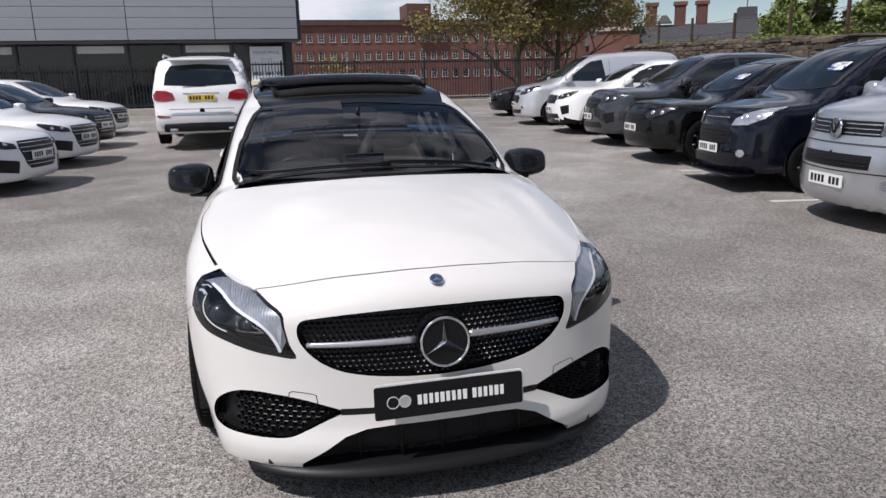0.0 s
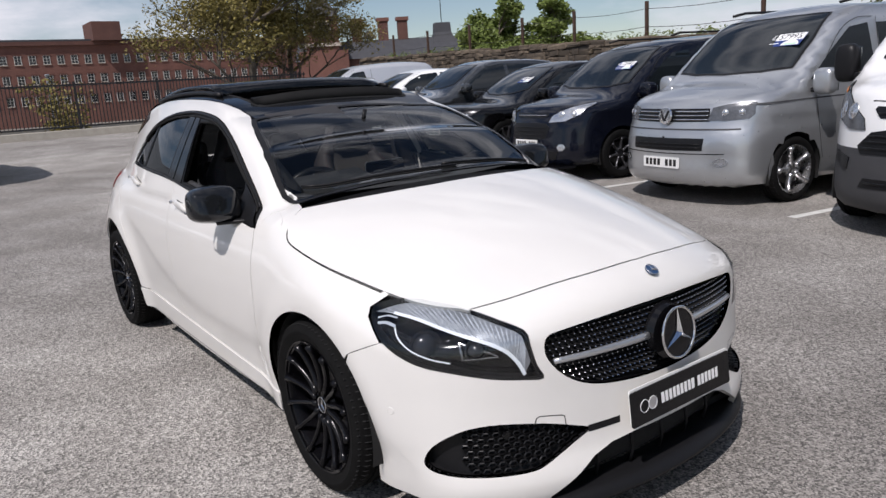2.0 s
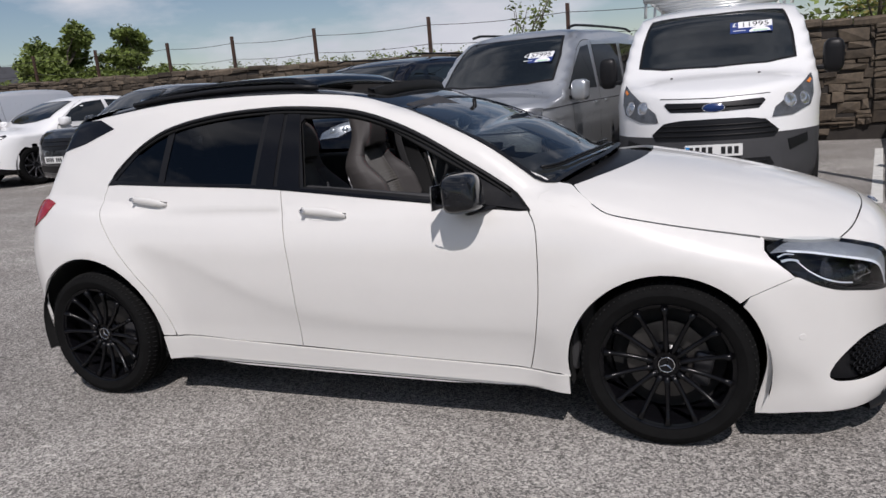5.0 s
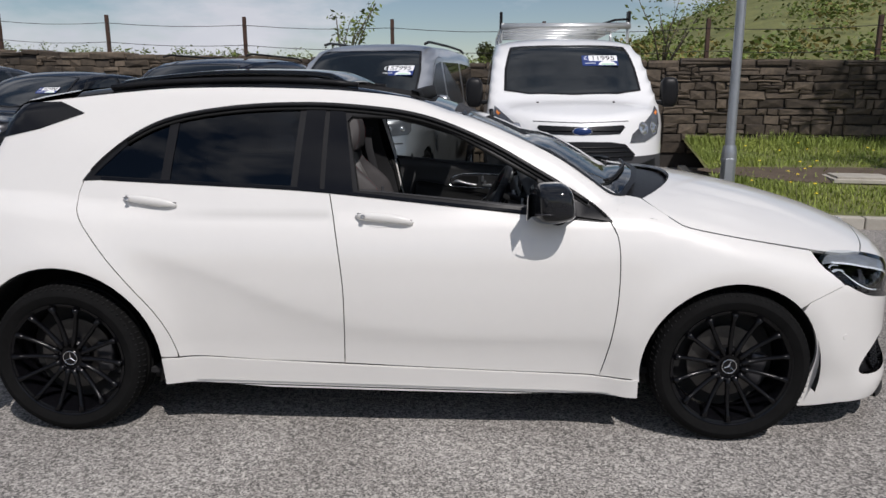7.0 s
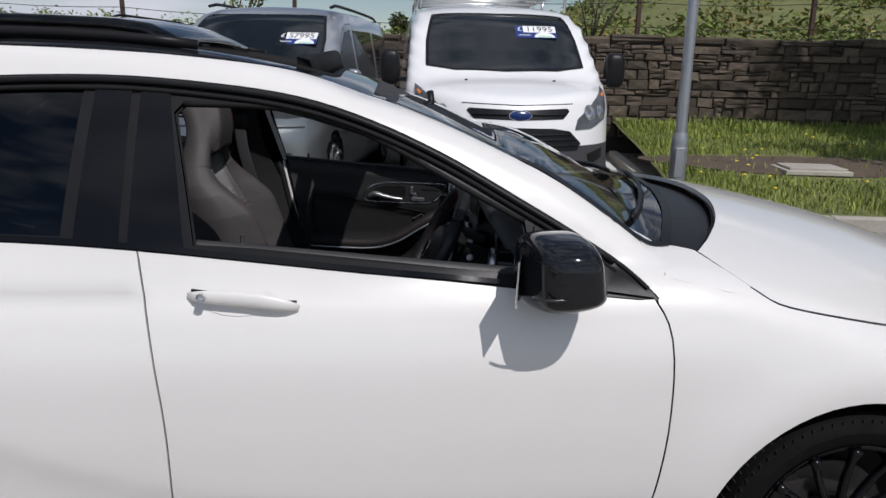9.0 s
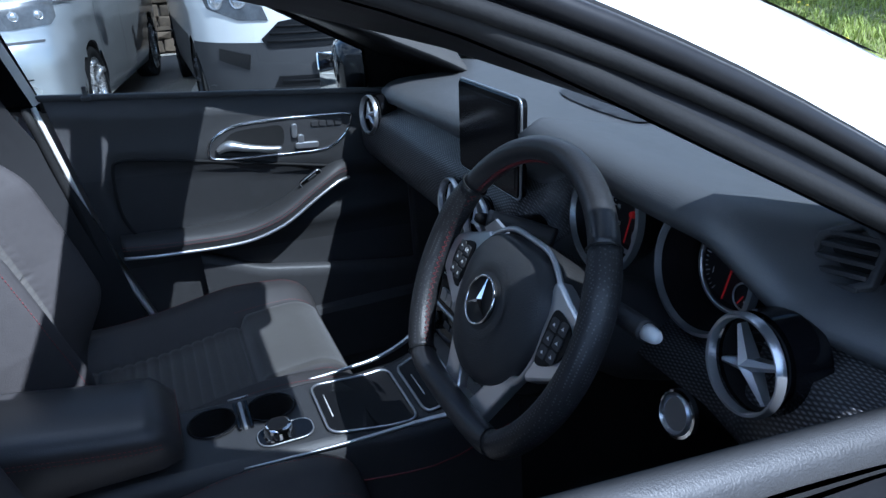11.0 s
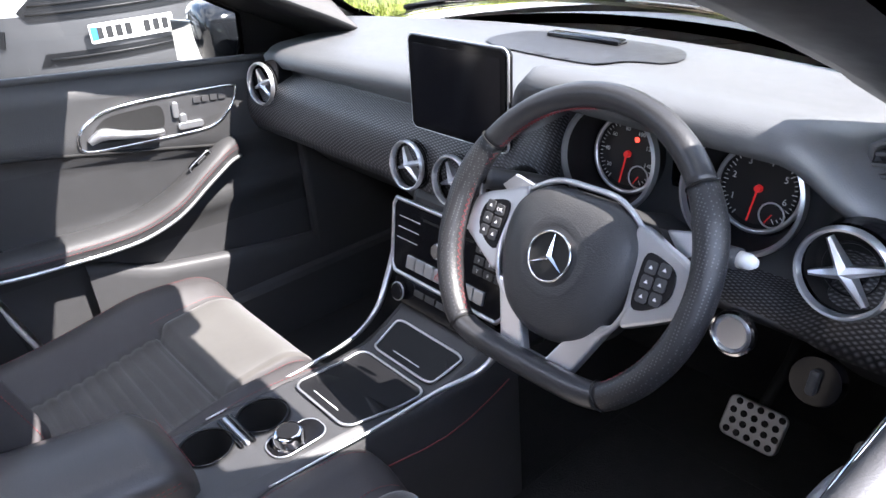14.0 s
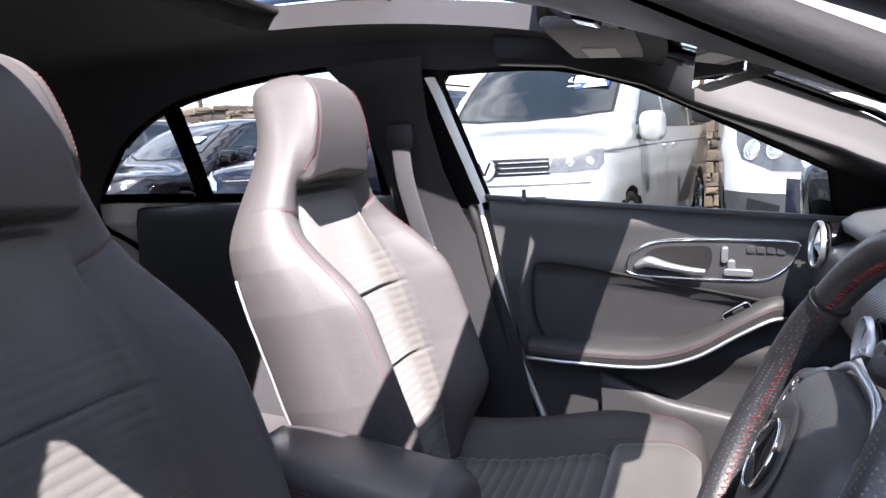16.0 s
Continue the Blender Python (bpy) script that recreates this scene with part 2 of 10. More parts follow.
    t.links.new(m3.outputs["Result"], m4.inputs["A"])
    t.links.new(g4.outputs["Result"], m4.inputs["B"])
    t.links.new(m4.outputs["Result"], p.inputs["Base Color"])
    bp = t.nodes.new("ShaderNodeBump")
    bp.inputs["Strength"].default_value, bp.inputs["Distance"].default_value = relief, 0.006
    t.links.new(vor.outputs["Distance"], bp.inputs["Height"])
    t.links.new(bp.outputs["Normal"], p.inputs["Normal"])
    return m


def weave_mat(name, c1, c2, scale, rough=0.45):
    """Carbon-look film: small slanting twill cells."""
    m = mat(name, c1, rough, var=0.05)
    t = m.node_tree
    p = t.nodes["Principled BSDF"]
    co = t.nodes.new("ShaderNodeTexCoord")
    waves = []
    for rot in (0.6, -0.75):
        mp, w = t.nodes.new("ShaderNodeMapping"), t.nodes.new("ShaderNodeTexWave")
        mp.inputs["Rotation"].default_value = (rot, 0.3, rot)
        w.inputs["Scale"].default_value, w.inputs["Distortion"].default_value = scale, 0.0
        t.links.new(co.outputs["Object"], mp.inputs["Vector"])
        t.links.new(mp.outputs["Vector"], w.inputs["Vector"])
        waves.append(w)
    mul = t.nodes.new("ShaderNodeMath")
    mul.operation = "MULTIPLY"
    t.links.new(waves[0].outputs["Fac"], mul.inputs[0])
    t.links.new(waves[1].outputs["Fac"], mul.inputs[1])
    mx = t.nodes.new("ShaderNodeMix")
    mx.data_type = "RGBA"
    mx.inputs["A"].default_value, mx.inputs["B"].default_value = (*c1, 1), (*c2, 1)
    t.links.new(mul.outputs[0], mx.inputs["Factor"])
    t.links.new(mx.outputs["Result"], p.inputs["Base Color"])
    bp = t.nodes.new("ShaderNodeBump")
    bp.inputs["Strength"].default_value, bp.inputs["Distance"].default_value = 0.5, 0.001
    t.links.new(mul.outputs[0], bp.inputs["Height"])
    t.links.new(bp.outputs["Normal"], p.inputs["Normal"])
    return m


def dot_mat(name, c1, scale, rough=0.45, c2=(0.07, 0.07, 0.072)):
    """Perforated leather: a grid of small holes, painted pale for the glints in them."""
    m = mat(name, c1, rough, var=0.1, bump=0.15, bscale=300)
    t = m.node_tree
    p = t.nodes["Principled BSDF"]
    co, v = t.nodes.new("ShaderNodeTexCoord"), t.nodes.new("ShaderNodeTexVoronoi")
    v.inputs["Scale"].default_value, v.inputs["Randomness"].default_value = scale, 0.0
    t.links.new(co.outputs["Object"], v.inputs["Vector"])
    r = t.nodes.new("ShaderNodeMapRange")
    r.inputs["From Min"].default_value, r.inputs["From Max"].default_value = 0.22, 0.30
    t.links.new(v.outputs["Distance"], r.inputs["Value"])
    mx = t.nodes.new("ShaderNodeMix")
    mx.data_type = "RGBA"
    mx.inputs["A"].default_value, mx.inputs["B"].default_value = (*c2, 1), (*c1, 1)
    t.links.new(r.outputs[0], mx.inputs["Factor"])
    t.links.new(mx.outputs["Result"], p.inputs["Base Color"])
    return m


M_WHITE = mat("warm white paint", (0.715, 0.70, 0.668), 0.36, var=0.012, scale=3, coat=0.9)
M_ROOFGLOSS = mat("black gloss roof", (0.010, 0.011, 0.013), 0.06, var=0.1, rvar=0.02, spec=0.42)
M_PIANO = mat("gloss black plastic", (0.006, 0.006, 0.007), 0.10, var=0.1, rvar=0.03, spec=0.30)
M_TRIM = mat("satin black trim", (0.009, 0.009, 0.010), 0.42, var=0.15, bump=0.02, bscale=400, spec=0.22)
M_RUBBER = mat("black rubber", (0.010, 0.010, 0.010), 0.75, var=0.25, scale=12, bump=0.1, bscale=300, spec=0.2)
M_TYRE = mat("tyre rubber", (0.008, 0.008, 0.008), 0.8, var=0.3, scale=10, bump=0.2, bscale=160, spec=0.06)
M_BLACKRIM = mat("gloss black alloy", (0.004, 0.004, 0.005), 0.22, var=0.2, rvar=0.05, spec=0.26)
M_SILVERRIM = mat("silver alloy", (0.55, 0.55, 0.56), 0.28, 0.9, var=0.08)
M_DARKRIM = mat("dark grey alloy", (0.06, 0.06, 0.065), 0.3, 0.6, var=0.1)
M_CHROME = mat("chrome", (0.80, 0.80, 0.81), 0.10, 1.0, var=0.03, rvar=0.04)
M_SATIN = mat("satin silver", (0.66, 0.67, 0.69), 0.30, 0.85, var=0.015, rvar=0.01)
M_DISC = mat("brake disc steel", (0.10, 0.095, 0.09), 0.45, 0.8, var=0.2)
M_DARK = mat("unlit black", (0.006, 0.006, 0.006), 0.8, var=0.1)
M_MESH = mat("black grille plastic", (0.007, 0.007, 0.008), 0.38, var=0.15, spec=0.3)
M_LENS = glass("clear lamp lens", (0.90, 0.92, 0.93))
M_SCREEN = glass("tinted windscreen", (0.46, 0.465, 0.45))
M_PRIVACY = glass("dark privacy glass", (0.022, 0.024, 0.026))
M_CLEARGLASS = glass("tinted side glass", (0.50, 0.525, 0.51))
M_VANGLASS = mat("dark vehicle glass", (0.010, 0.013, 0.015), 0.04, var=0.3, scale=2, rvar=0.02, spec=0.6)
M_REDLAMP = mat("red lamp plastic", (0.28, 0.008, 0.012), 0.12, var=0.2, coat=0.6)
M_AMBER = mat("amber lamp", (0.75, 0.22, 0.03), 0.2, var=0.1)
M_LAMPIN = mat("lamp reflector", (0.62, 0.63, 0.65), 0.22, 0.85, var=0.15, scale=20)
M_LAMPDARK = mat("smoked lamp housing", (0.03, 0.03, 0.034), 0.25, 0.3, var=0.3)
M_LAMPGREY = mat("grey lamp interior", (0.13, 0.135, 0.145), 0.24, 0.4, var=0.5, scale=9)
M_LAMPCLEAR = mat("clear lamp interior", (0.30, 0.31, 0.33), 0.3, 0.55, var=0.35, scale=14)
M_ROOFGLASS = glass("dark roof glass", (0.10, 0.11, 0.12))
M_LAMPGUIDE = mat("frosted white lamp guide", (0.86, 0.88, 0.92), 0.25, var=0.02, coat=0.5)
M_LAMPRIB = mat("ribbed clear lamp panel", (0.42, 0.45, 0.50), 0.22, 0.3, col2=(0.78, 0.81, 0.86), scale=55, stretch=(1, 1, .12))
M_MIRRORGLASS = mat("mirror glass", (0.85, 0.87, 0.88), 0.01, 1.0, var=0.01, rvar=0.005)
M_PLATEW = mat("white plate", (0.78, 0.78, 0.76), 0.35, var=0.03)
M_PLATEY = mat("yellow plate", (0.72, 0.50, 0.03), 0.35, var=0.03)
M_INK = mat("black ink", (0.012, 0.012, 0.013), 0.5, var=0.05)
M_INKW = mat("white ink", (0.78, 0.78, 0.78), 0.5, var=0.03)
M_BLUE = mat("dark blue card", (0.012, 0.035, 0.17), 0.4, var=0.05)
M_SKYBLUE = mat("light blue band", (0.03, 0.25, 0.62), 0.4, var=0.05)
M_GREENINK = mat("pale green card", (0.45, 0.68, 0.50), 0.5, var=0.05)

M_SILVERVAN = mat("silver metallic paint", (0.50, 0.515, 0.53), 0.30, 0.75, var=0.02, scale=3, coat=0.8)
M_PALESILVER = mat("pale silver paint", (0.62, 0.63, 0.65), 0.3, 0.5, var=0.02, coat=0.8)
M_VANWHITE = mat("white van paint", (0.80, 0.80, 0.79), 0.32, var=0.012, coat=0.8)
M_NAVY = mat("blue-black paint", (0.004, 0.005, 0.010), 0.10, var=0.1, rvar=0.03, spec=0.42)
M_BLACKCAR = mat("black paint", (0.003, 0.003, 0.0035), 0.10, var=0.1, rvar=0.03, spec=0.42)
M_GREYCAR = mat("grey metallic paint", (0.055, 0.06, 0.066), 0.22, 0.6, var=0.05, coat=0.9)
M_GREYPLASTIC = mat("dark grey bumper plastic", (0.045, 0.045, 0.048), 0.6, var=0.12, bump=0.15, bscale=250)

M_ASPHALT = ground_mat("worn asphalt", (0.155, 0.152, 0.146), (0.60, 0.58, 0.55), (0.62, 0.61, 0.61), 140.0, 0.16, 0.7)
M_LINE = mat("worn white line paint", (0.45, 0.45, 0.42), 0.8, col2=(0.72, 0.72, 0.69), scale=9)
M_KERB = mat("concrete kerb", (0.34, 0.31, 0.26), 0.85, col2=(0.46, 0.43, 0.37), scale=5, bump=0.3, bscale=60, island=0.1)
M_SOIL = mat("bare soil", (0.055, 0.038, 0.026), 0.95, col2=(0.12, 0.09, 0.06), scale=4, bump=0.8, bscale=25)
M_TURF = mat("turf", (0.072, 0.088, 0.026), 0.9, col2=(0.190, 0.190, 0.062), scale=1.5, bump=0.8, bscale=30)
M_BLADE = mat("grass blade", (0.115, 0.170, 0.030), 0.6, col2=(0.29, 0.33, 0.07), scale=1.2, island=-0.35, spec=0.3)
M_LEAF = mat("spring leaf", (0.080, 0.120, 0.026), 0.55, col2=(0.17, 0.21, 0.05), scale=0.8, island=-0.35, spec=0.3)
M_LEAFDULL = mat("budding leaf", (0.12, 0.10, 0.028), 0.6, col2=(0.24, 0.20, 0.06), scale=0.6, island=-0.35, spec=0.3)
M_LEAFDARK = mat("dark bush leaf", (0.035, 0.05, 0.018), 0.6, col2=(0.09, 0.10, 0.035), scale=0.8, island=-0.35, spec=0.3)
M_BARK = mat("bark", (0.06, 0.048, 0.036), 0.9, col2=(0.13, 0.11, 0.085), scale=5, bump=0.6, bscale=25)
M_STONE = mat("dark rubble stone", (0.036, 0.029, 0.023), 0.9, col2=(0.150, 0.116, 0.082), scale=2.2, bump=0.9, bscale=22, island=0.45)
M_STONEBULK = mat("dark rubble stones", (0.036, 0.029, 0.023), 0.9, col2=(0.150, 0.116, 0.082), scale=2.2, bump=0.9, bscale=22, island=-0.45)
M_MORTAR = mat("wall core", (0.035, 0.03, 0.026), 0.95, var=0.3, scale=4, bump=0.6, bscale=30)
M_GALV = mat("galvanised steel", (0.38, 0.40, 0.42), 0.42, 0.75, var=0.12, scale=5)
M_RUST = mat("rusty post", (0.06, 0.032, 0.022), 0.8, var=0.4, scale=6)
M_WIRE = mat("fence wire", (0.05, 0.045, 0.045), 0.6, 0.6)
M_RAIL = mat("black painted railing", (0.012, 0.012, 0.013), 0.5, var=0.2)
M_CLAD = mat("grey metal cladding", (0.33, 0.345, 0.36), 0.42, 0.3, var=0.03, island=0.03)
M_CLADDARK = mat("dark grey frame", (0.03, 0.032, 0.035), 0.4, var=0.1)
M_SHOPGLASS = mat("dark shop glass", (0.012, 0.016, 0.018), 0.05, var=0.3, scale=0.7, rvar=0.02)
M_BRICK = mat("red mill brick", (0.105, 0.046, 0.035), 0.9, col2=(0.175, 0.080, 0.060), scale=0.35, bump=0.3, bscale=8)
M_BRICKDARK = mat("dark red brick", (0.075, 0.034, 0.027), 0.9, col2=(0.125, 0.058, 0.045), scale=0.5)
M_SLATE = mat("slate roof", (0.045, 0.046, 0.052), 0.7, var=0.25, scale=1.2)
M_SASH = mat("white sash frame", (0.50, 0.49, 0.46), 0.6, var=0.1)
M_DARKPANE = mat("dark window pane", (0.018, 0.02, 0.022), 0.12, var=0.4, scale=0.6)
M_CLOCK = mat("pale clock stone", (0.42, 0.36, 0.30), 0.8, var=0.1)
M_SIGN = mat("white sign board", (0.80, 0.80, 0.80), 0.5, var=0.03)
M_SIGNGREY = mat("grey sign lettering", (0.12, 0.12, 0.14), 0.6)
M_ALU = mat("aluminium rack tube", (0.62, 0.63, 0.62), 0.35, 0.7, var=0.06)

M_LEATHER = mat("black leather", (0.046, 0.0425, 0.043), 0.58, col2=(0.058, 0.054, 0.054), scale=7, bump=0.12, bscale=420, rvar=0.06, spec=0.34)
M_DOORSKIN = mat("black door leather", (0.034, 0.034, 0.035), 0.55, var=0.12, bump=0.14, bscale=420, spec=0.4)
M_ARMREST = mat("black armrest leather", (0.040, 0.038, 0.039), 0.40, var=0.12, bump=0.10, bscale=420, rvar=0.05, spec=0.6)
M_SUEDE = mat("dark grey suede", (0.050, 0.046, 0.042), 0.95, col2=(0.070, 0.065, 0.059), scale=9, sheen=0.4, bump=0.1, bscale=500)
M_DASH = mat("grey-black soft dash skin", (0.100, 0.103, 0.108), 0.44, var=0.08, bump=0.15, bscale=500)
M_SOFT = mat("soft black dash", (0.036, 0.036, 0.037), 0.50, var=0.10, bump=0.2, bscale=500, spec=0.5)
M_HARD = mat("hard black plastic", (0.044, 0.044, 0.046), 0.48, var=0.12, bump=0.14, bscale=450, spec=0.5)
M_CARBON = weave_mat("carbon-look film", (0.010, 0.010, 0.011), (0.17, 0.17, 0.178), 75.0, 0.34)
M_PERF = dot_mat("perforated leather", (0.018, 0.018, 0.0195), 260.0)
M_GRIP = mat("smooth wheel leather", (0.024, 0.024, 0.026), 0.33, col2=(0.036, 0.036, 0.038), scale=8, bump=0.1, bscale=350)
M_STITCH = mat("red stitching thread", (0.20, 0.035, 0.04), 0.7)
M_CARPET = mat("black carpet", (0.014, 0.014, 0.015), 0.98, var=0.3, scale=30, bump=0.4, bscale=300)
M_HEADLINE = mat("black headlining", (0.03, 0.03, 0.033), 0.95, var=0.1, scale=20)
M_LININGEDGE = mat("grey lining edge", (0.028, 0.028, 0.030), 0.9, var=0.1, scale=20)
M_DISPLAY = mat("switched-off display", (0.006, 0.006, 0.008), 0.12, var=0.05, rvar=0.02)
M_REDPAINT = mat("red needle", (0.55, 0.02, 0.02), 0.5, glow=0.03)
M_TELLTALE = mat("red warning lamp", (0.8, 0.05, 0.03), 0.5, glow=0.25)
M_DIAL = mat("dial face", (0.010, 0.010, 0.011), 0.45, var=0.2)
M_PILLAR = mat("dark pillar plastic", (0.020, 0.020, 0.021), 0.6, var=0.12, bump=0.1, bscale=450, spec=0.3)
M_BELT = mat("black seat belt webbing", (0.026, 0.026, 0.028), 0.7, var=0.15, scale=40)
M_STEEL = mat("brushed pedal steel", (0.40, 0.40, 0.40), 0.32, 0.7, var=0.1)
M_VISORCARD = mat("pale card", (0.42, 0.41, 0.38), 0.6, var=0.05)
M_VISOR = mat("grey trim fabric", (0.085, 0.082, 0.080), 0.6, var=0.05)

# ---- mesh helpers ----
from mathutils.geometry import delaunay_2d_cdt


def thing(name, label, category, m=None, group="", kind=""):
    """An empty at a thing's base, which parents its parts."""
    e = new(name)
    e.empty_display_size = 0.1
    if m is not None:
        e.matrix_basis = m
    return tagged(e, label, category, group, kind)


def solid(name, verts, faces, mats, parent=None, label="", smooth=True, slots=None, normals=None):
    """One mesh object from vertices and faces; slots: a material slot per face."""
    me = bpy.data.meshes.new(name)
    me.from_pydata([tuple(map(float, v)) for v in verts], [], [tuple(map(int, f)) for f in faces])
    for m in mats if isinstance(mats, (list, tuple)) else [mats]:
        me.materials.append(m)
    if slots is not None:
        me.polygons.foreach_set("material_index", np.asarray(slots, dtype=np.int32))
    if smooth:
        me.polygons.foreach_set("use_smooth", np.ones(len(me.polygons), dtype=bool))
    me.update()
    if normals is not None:
        me.normals_split_custom_set_from_vertices([tuple(map(float, n)) for n in normals])
    ob = new(name, me)
    ob.parent = parent
    if label:
        tagged(ob, label)
    return ob


def part(name, bm, material, parent, label="", smooth=False, auto=0.6):
    """Links a bmesh as one mesh object under a thing or a part."""
    me = bpy.data.meshes.new(name)
    if smooth:
        for f in bm.faces:
            f.smooth = True
        for e in bm.edges:
            if len(e.link_faces) == 2 and e.calc_face_angle(0) > auto:
                e.smooth = False
    bm.to_mesh(me)
    bm.free()
    for m in material if isinstance(material, (list, tuple)) else [material]:
        me.materials.append(m)
    ob = new(name, me)
    ob.parent = parent
    if label:
        tagged(ob, label)
    return ob


def box(sx, sy, sz, at=(0, 0, 0), bevel=0.0, rot=None, bm=None, taper=None, seg=2):
    """A box with worn edges, centred at `at`; taper: (x, y) scale of its top."""
    own = bmesh.new()
    bmesh.ops.create_cube(own, size=1)
    for v in own.verts:
        v.co = Vector((v.co.x * sx, v.co.y * sy, v.co.z * sz))
        if taper and v.co.z > 0:
            v.co.x *= taper[0]
            v.co.y *= taper[1]
    if bevel:
        bmesh.ops.bevel(own, geom=list(own.edges), offset=bevel, segments=seg, affect="EDGES", profile=0.5)
    m = Matrix.Translation(at) @ (rot.to_4x4() if rot is not None else Matrix())
    own.transform(m)
    if bm is None:
        return own
    tmp = bpy.data.meshes.new("tmp")
    own.to_mesh(tmp)
    own.free()
    bm.from_mesh(tmp)
    bpy.data.meshes.remove(tmp)
    return bm


def turned(profile, n=32, axis="z", at=(0, 0, 0), rot=None, closed=False):
    """A lathed bmesh: profile of (radius, height) pairs round an axis."""
    bm = bmesh.new()
    rings = []
    for r, h in profile:
        if r < 1e-6:
            rings.append([bm.verts.new((0, 0, h))])
        else:
            rings.append([bm.verts.new((r * math.cos(2 * math.pi * i / n), r * math.sin(2 * math.pi * i / n), h)) for i in range(n)])
    pairs = list(zip(rings, rings[1:])) + ([(rings[-1], rings[0])] if closed else [])
    for a, b in pairs:
        for i in range(n):
            j = (i + 1) % n
            if len(a) == 1 and len(b) == 1:
                continue
            if len(a) == 1:
                bm.faces.new((a[0], b[j], b[i]))
            elif len(b) == 1:
                bm.faces.new((a[i], a[j], b[0]))
            else:
                bm.faces.new((a[i], a[j], b[j], b[i]))
    turn = {"z": Matrix(), "y": Matrix.Rotation(radians(-90), 4, "X"), "x": Matrix.Rotation(radians(90), 4, "Y")}[axis]
    bm.transform(Matrix.Translation(at) @ (rot.to_4x4() if rot is not None else Matrix()) @ turn)
    bmesh.ops.recalc_face_normals(bm, faces=bm.faces)
    return bm


def tube_data(points, radius, n=8, closed=False, flat=1.0, up=None):
    """Vertices and faces of a tube along points; radius: a number or one per point."""
    pts = np.array(points, float)
    rad = np.full(len(pts), radius) if np.isscalar(radius) else np.array(radius, float)
    if closed:
        tan = np.roll(pts, -1, 0) - np.roll(pts, 1, 0)
    else:
        tan = np.gradient(pts, axis=0)
    tan /= np.maximum(np.linalg.norm(tan, axis=1, keepdims=True), 1e-9)
    ref = np.array(up if up is not None else ((0, 0, 1) if abs(tan[0][2]) < 0.9 else (1, 0, 0)), float)
    verts, faces = [], []
    side = np.cross(tan[0], ref)
    for i, p in enumerate(pts):
        side = side - tan[i] * (side @ tan[i]) if up is None else np.cross(tan[i], ref)
        side /= max(np.linalg.norm(side), 1e-9)
        over = np.cross(side, tan[i])
        for k in range(n):
            a = 2 * math.pi * k / n
            verts.append(p + rad[i] * (math.cos(a) * side + flat * math.sin(a) * over))
    m = len(pts)
    for i in range(m if closed else m - 1):
        j = (i + 1) % m
        for k in range(n):
            l = (k + 1) % n
            faces.append((i * n + k, i * n + l, j * n + l, j * n + k))
    if not closed:
        faces += [tuple(range(n))[::-1], tuple(range((m - 1) * n, m * n))]
    return verts, faces


def tube(name, points, radius, material, parent=None, label="", n=8, closed=False, flat=1.0, up=None):
    v, f = tube_data(points, radius, n, closed, flat, up)
    return solid(name, v, f, material, parent, label)


def joined(chunks):
    """Vertices and faces of several (verts, faces) put into one."""
    vs, fs, k = [], [], 0
    for v, f in chunks:
        vs.extend(v)
        fs.extend([tuple(i + k for i in g) for g in f])
        k += len(v)
    return vs, fs


def spline(points, n=8, closed=False):
    """A smooth line (Catmull-Rom) through points, n steps a span."""
    p = np.array(points, float)
    m = len(p)
    out = []
    for i in range(m if closed else m - 1):
        if closed:
            a, b, c, d = p[(i - 1) % m], p[i], p[(i + 1) % m], p[(i + 2) % m]
        else:
            a, b, c, d = p[max(i - 1, 0)], p[i], p[i + 1], p[min(i + 2, m - 1)]
        for k in range(n):
            u = k / n
            out.append(0.5 * (2 * b + (c - a) * u + (2 * a - 5 * b + 4 * c - d) * u * u + (3 * b - a - 3 * c + d) * u**3))
    if not closed:
        out.append(p[-1])
    return [tuple(q) for q in out]


def arc(cx, cy, r, a0, a1, n=16):
    return [(cx + r * math.cos(radians(a0 + (a1 - a0) * i / n)), cy + r * math.sin(radians(a0 + (a1 - a0) * i / n))) for i in range(n + 1)]


def rounded(w, h, r, n=5, cx=0.0, cy=0.0):
    """A rounded rectangle's outline."""
    out = []
    for sx, sy, a in ((1, 1, 0), (-1, 1, 90), (-1, -1, 180), (1, -1, 270)):
        out += arc(cx + sx * (w / 2 - r), cy + sy * (h / 2 - r), r, a, a + 90, n)
    return out


def dense(outline, step_len):
    out = []
    for (x0, y0), (x1, y1) in zip(outline, outline[1:] + outline[:1]):
        d = math.hypot(x1 - x0, y1 - y0)
        if d < 1e-6:
            continue
        k = max(1, math.ceil(d / step_len))
        out += [(x0 + (x1 - x0) * i / k, y0 + (y1 - y0) * i / k) for i in range(k)]
    return out


def within(poly, pts):
    x, y = pts[:, 0], pts[:, 1]
    inside = np.zeros(len(pts), bool)
    q = np.array(poly)
    for (x0, y0), (x1, y1) in zip(q, np.roll(q, -1, 0)):
        hit = ((y0 > y) != (y1 > y)) & (x < (x1 - x0) * (y - y0) / (y1 - y0 + 1e-15) + x0)
        inside ^= hit
    return inside


def shrunk(poly, d):
    q = np.array(poly)
    area = 0.5 * np.sum(q[:, 0] * np.roll(q[:, 1], -1) - np.roll(q[:, 0], -1) * q[:, 1])
    t = np.roll(q, -1, 0) - np.roll(q, 1, 0)
    t /= np.maximum(np.linalg.norm(t, axis=1, keepdims=True), 1e-9)
    n = np.stack([-t[:, 1], t[:, 0]], 1) * (1 if area > 0 else -1)
    return [tuple(p) for p in q + n * d]


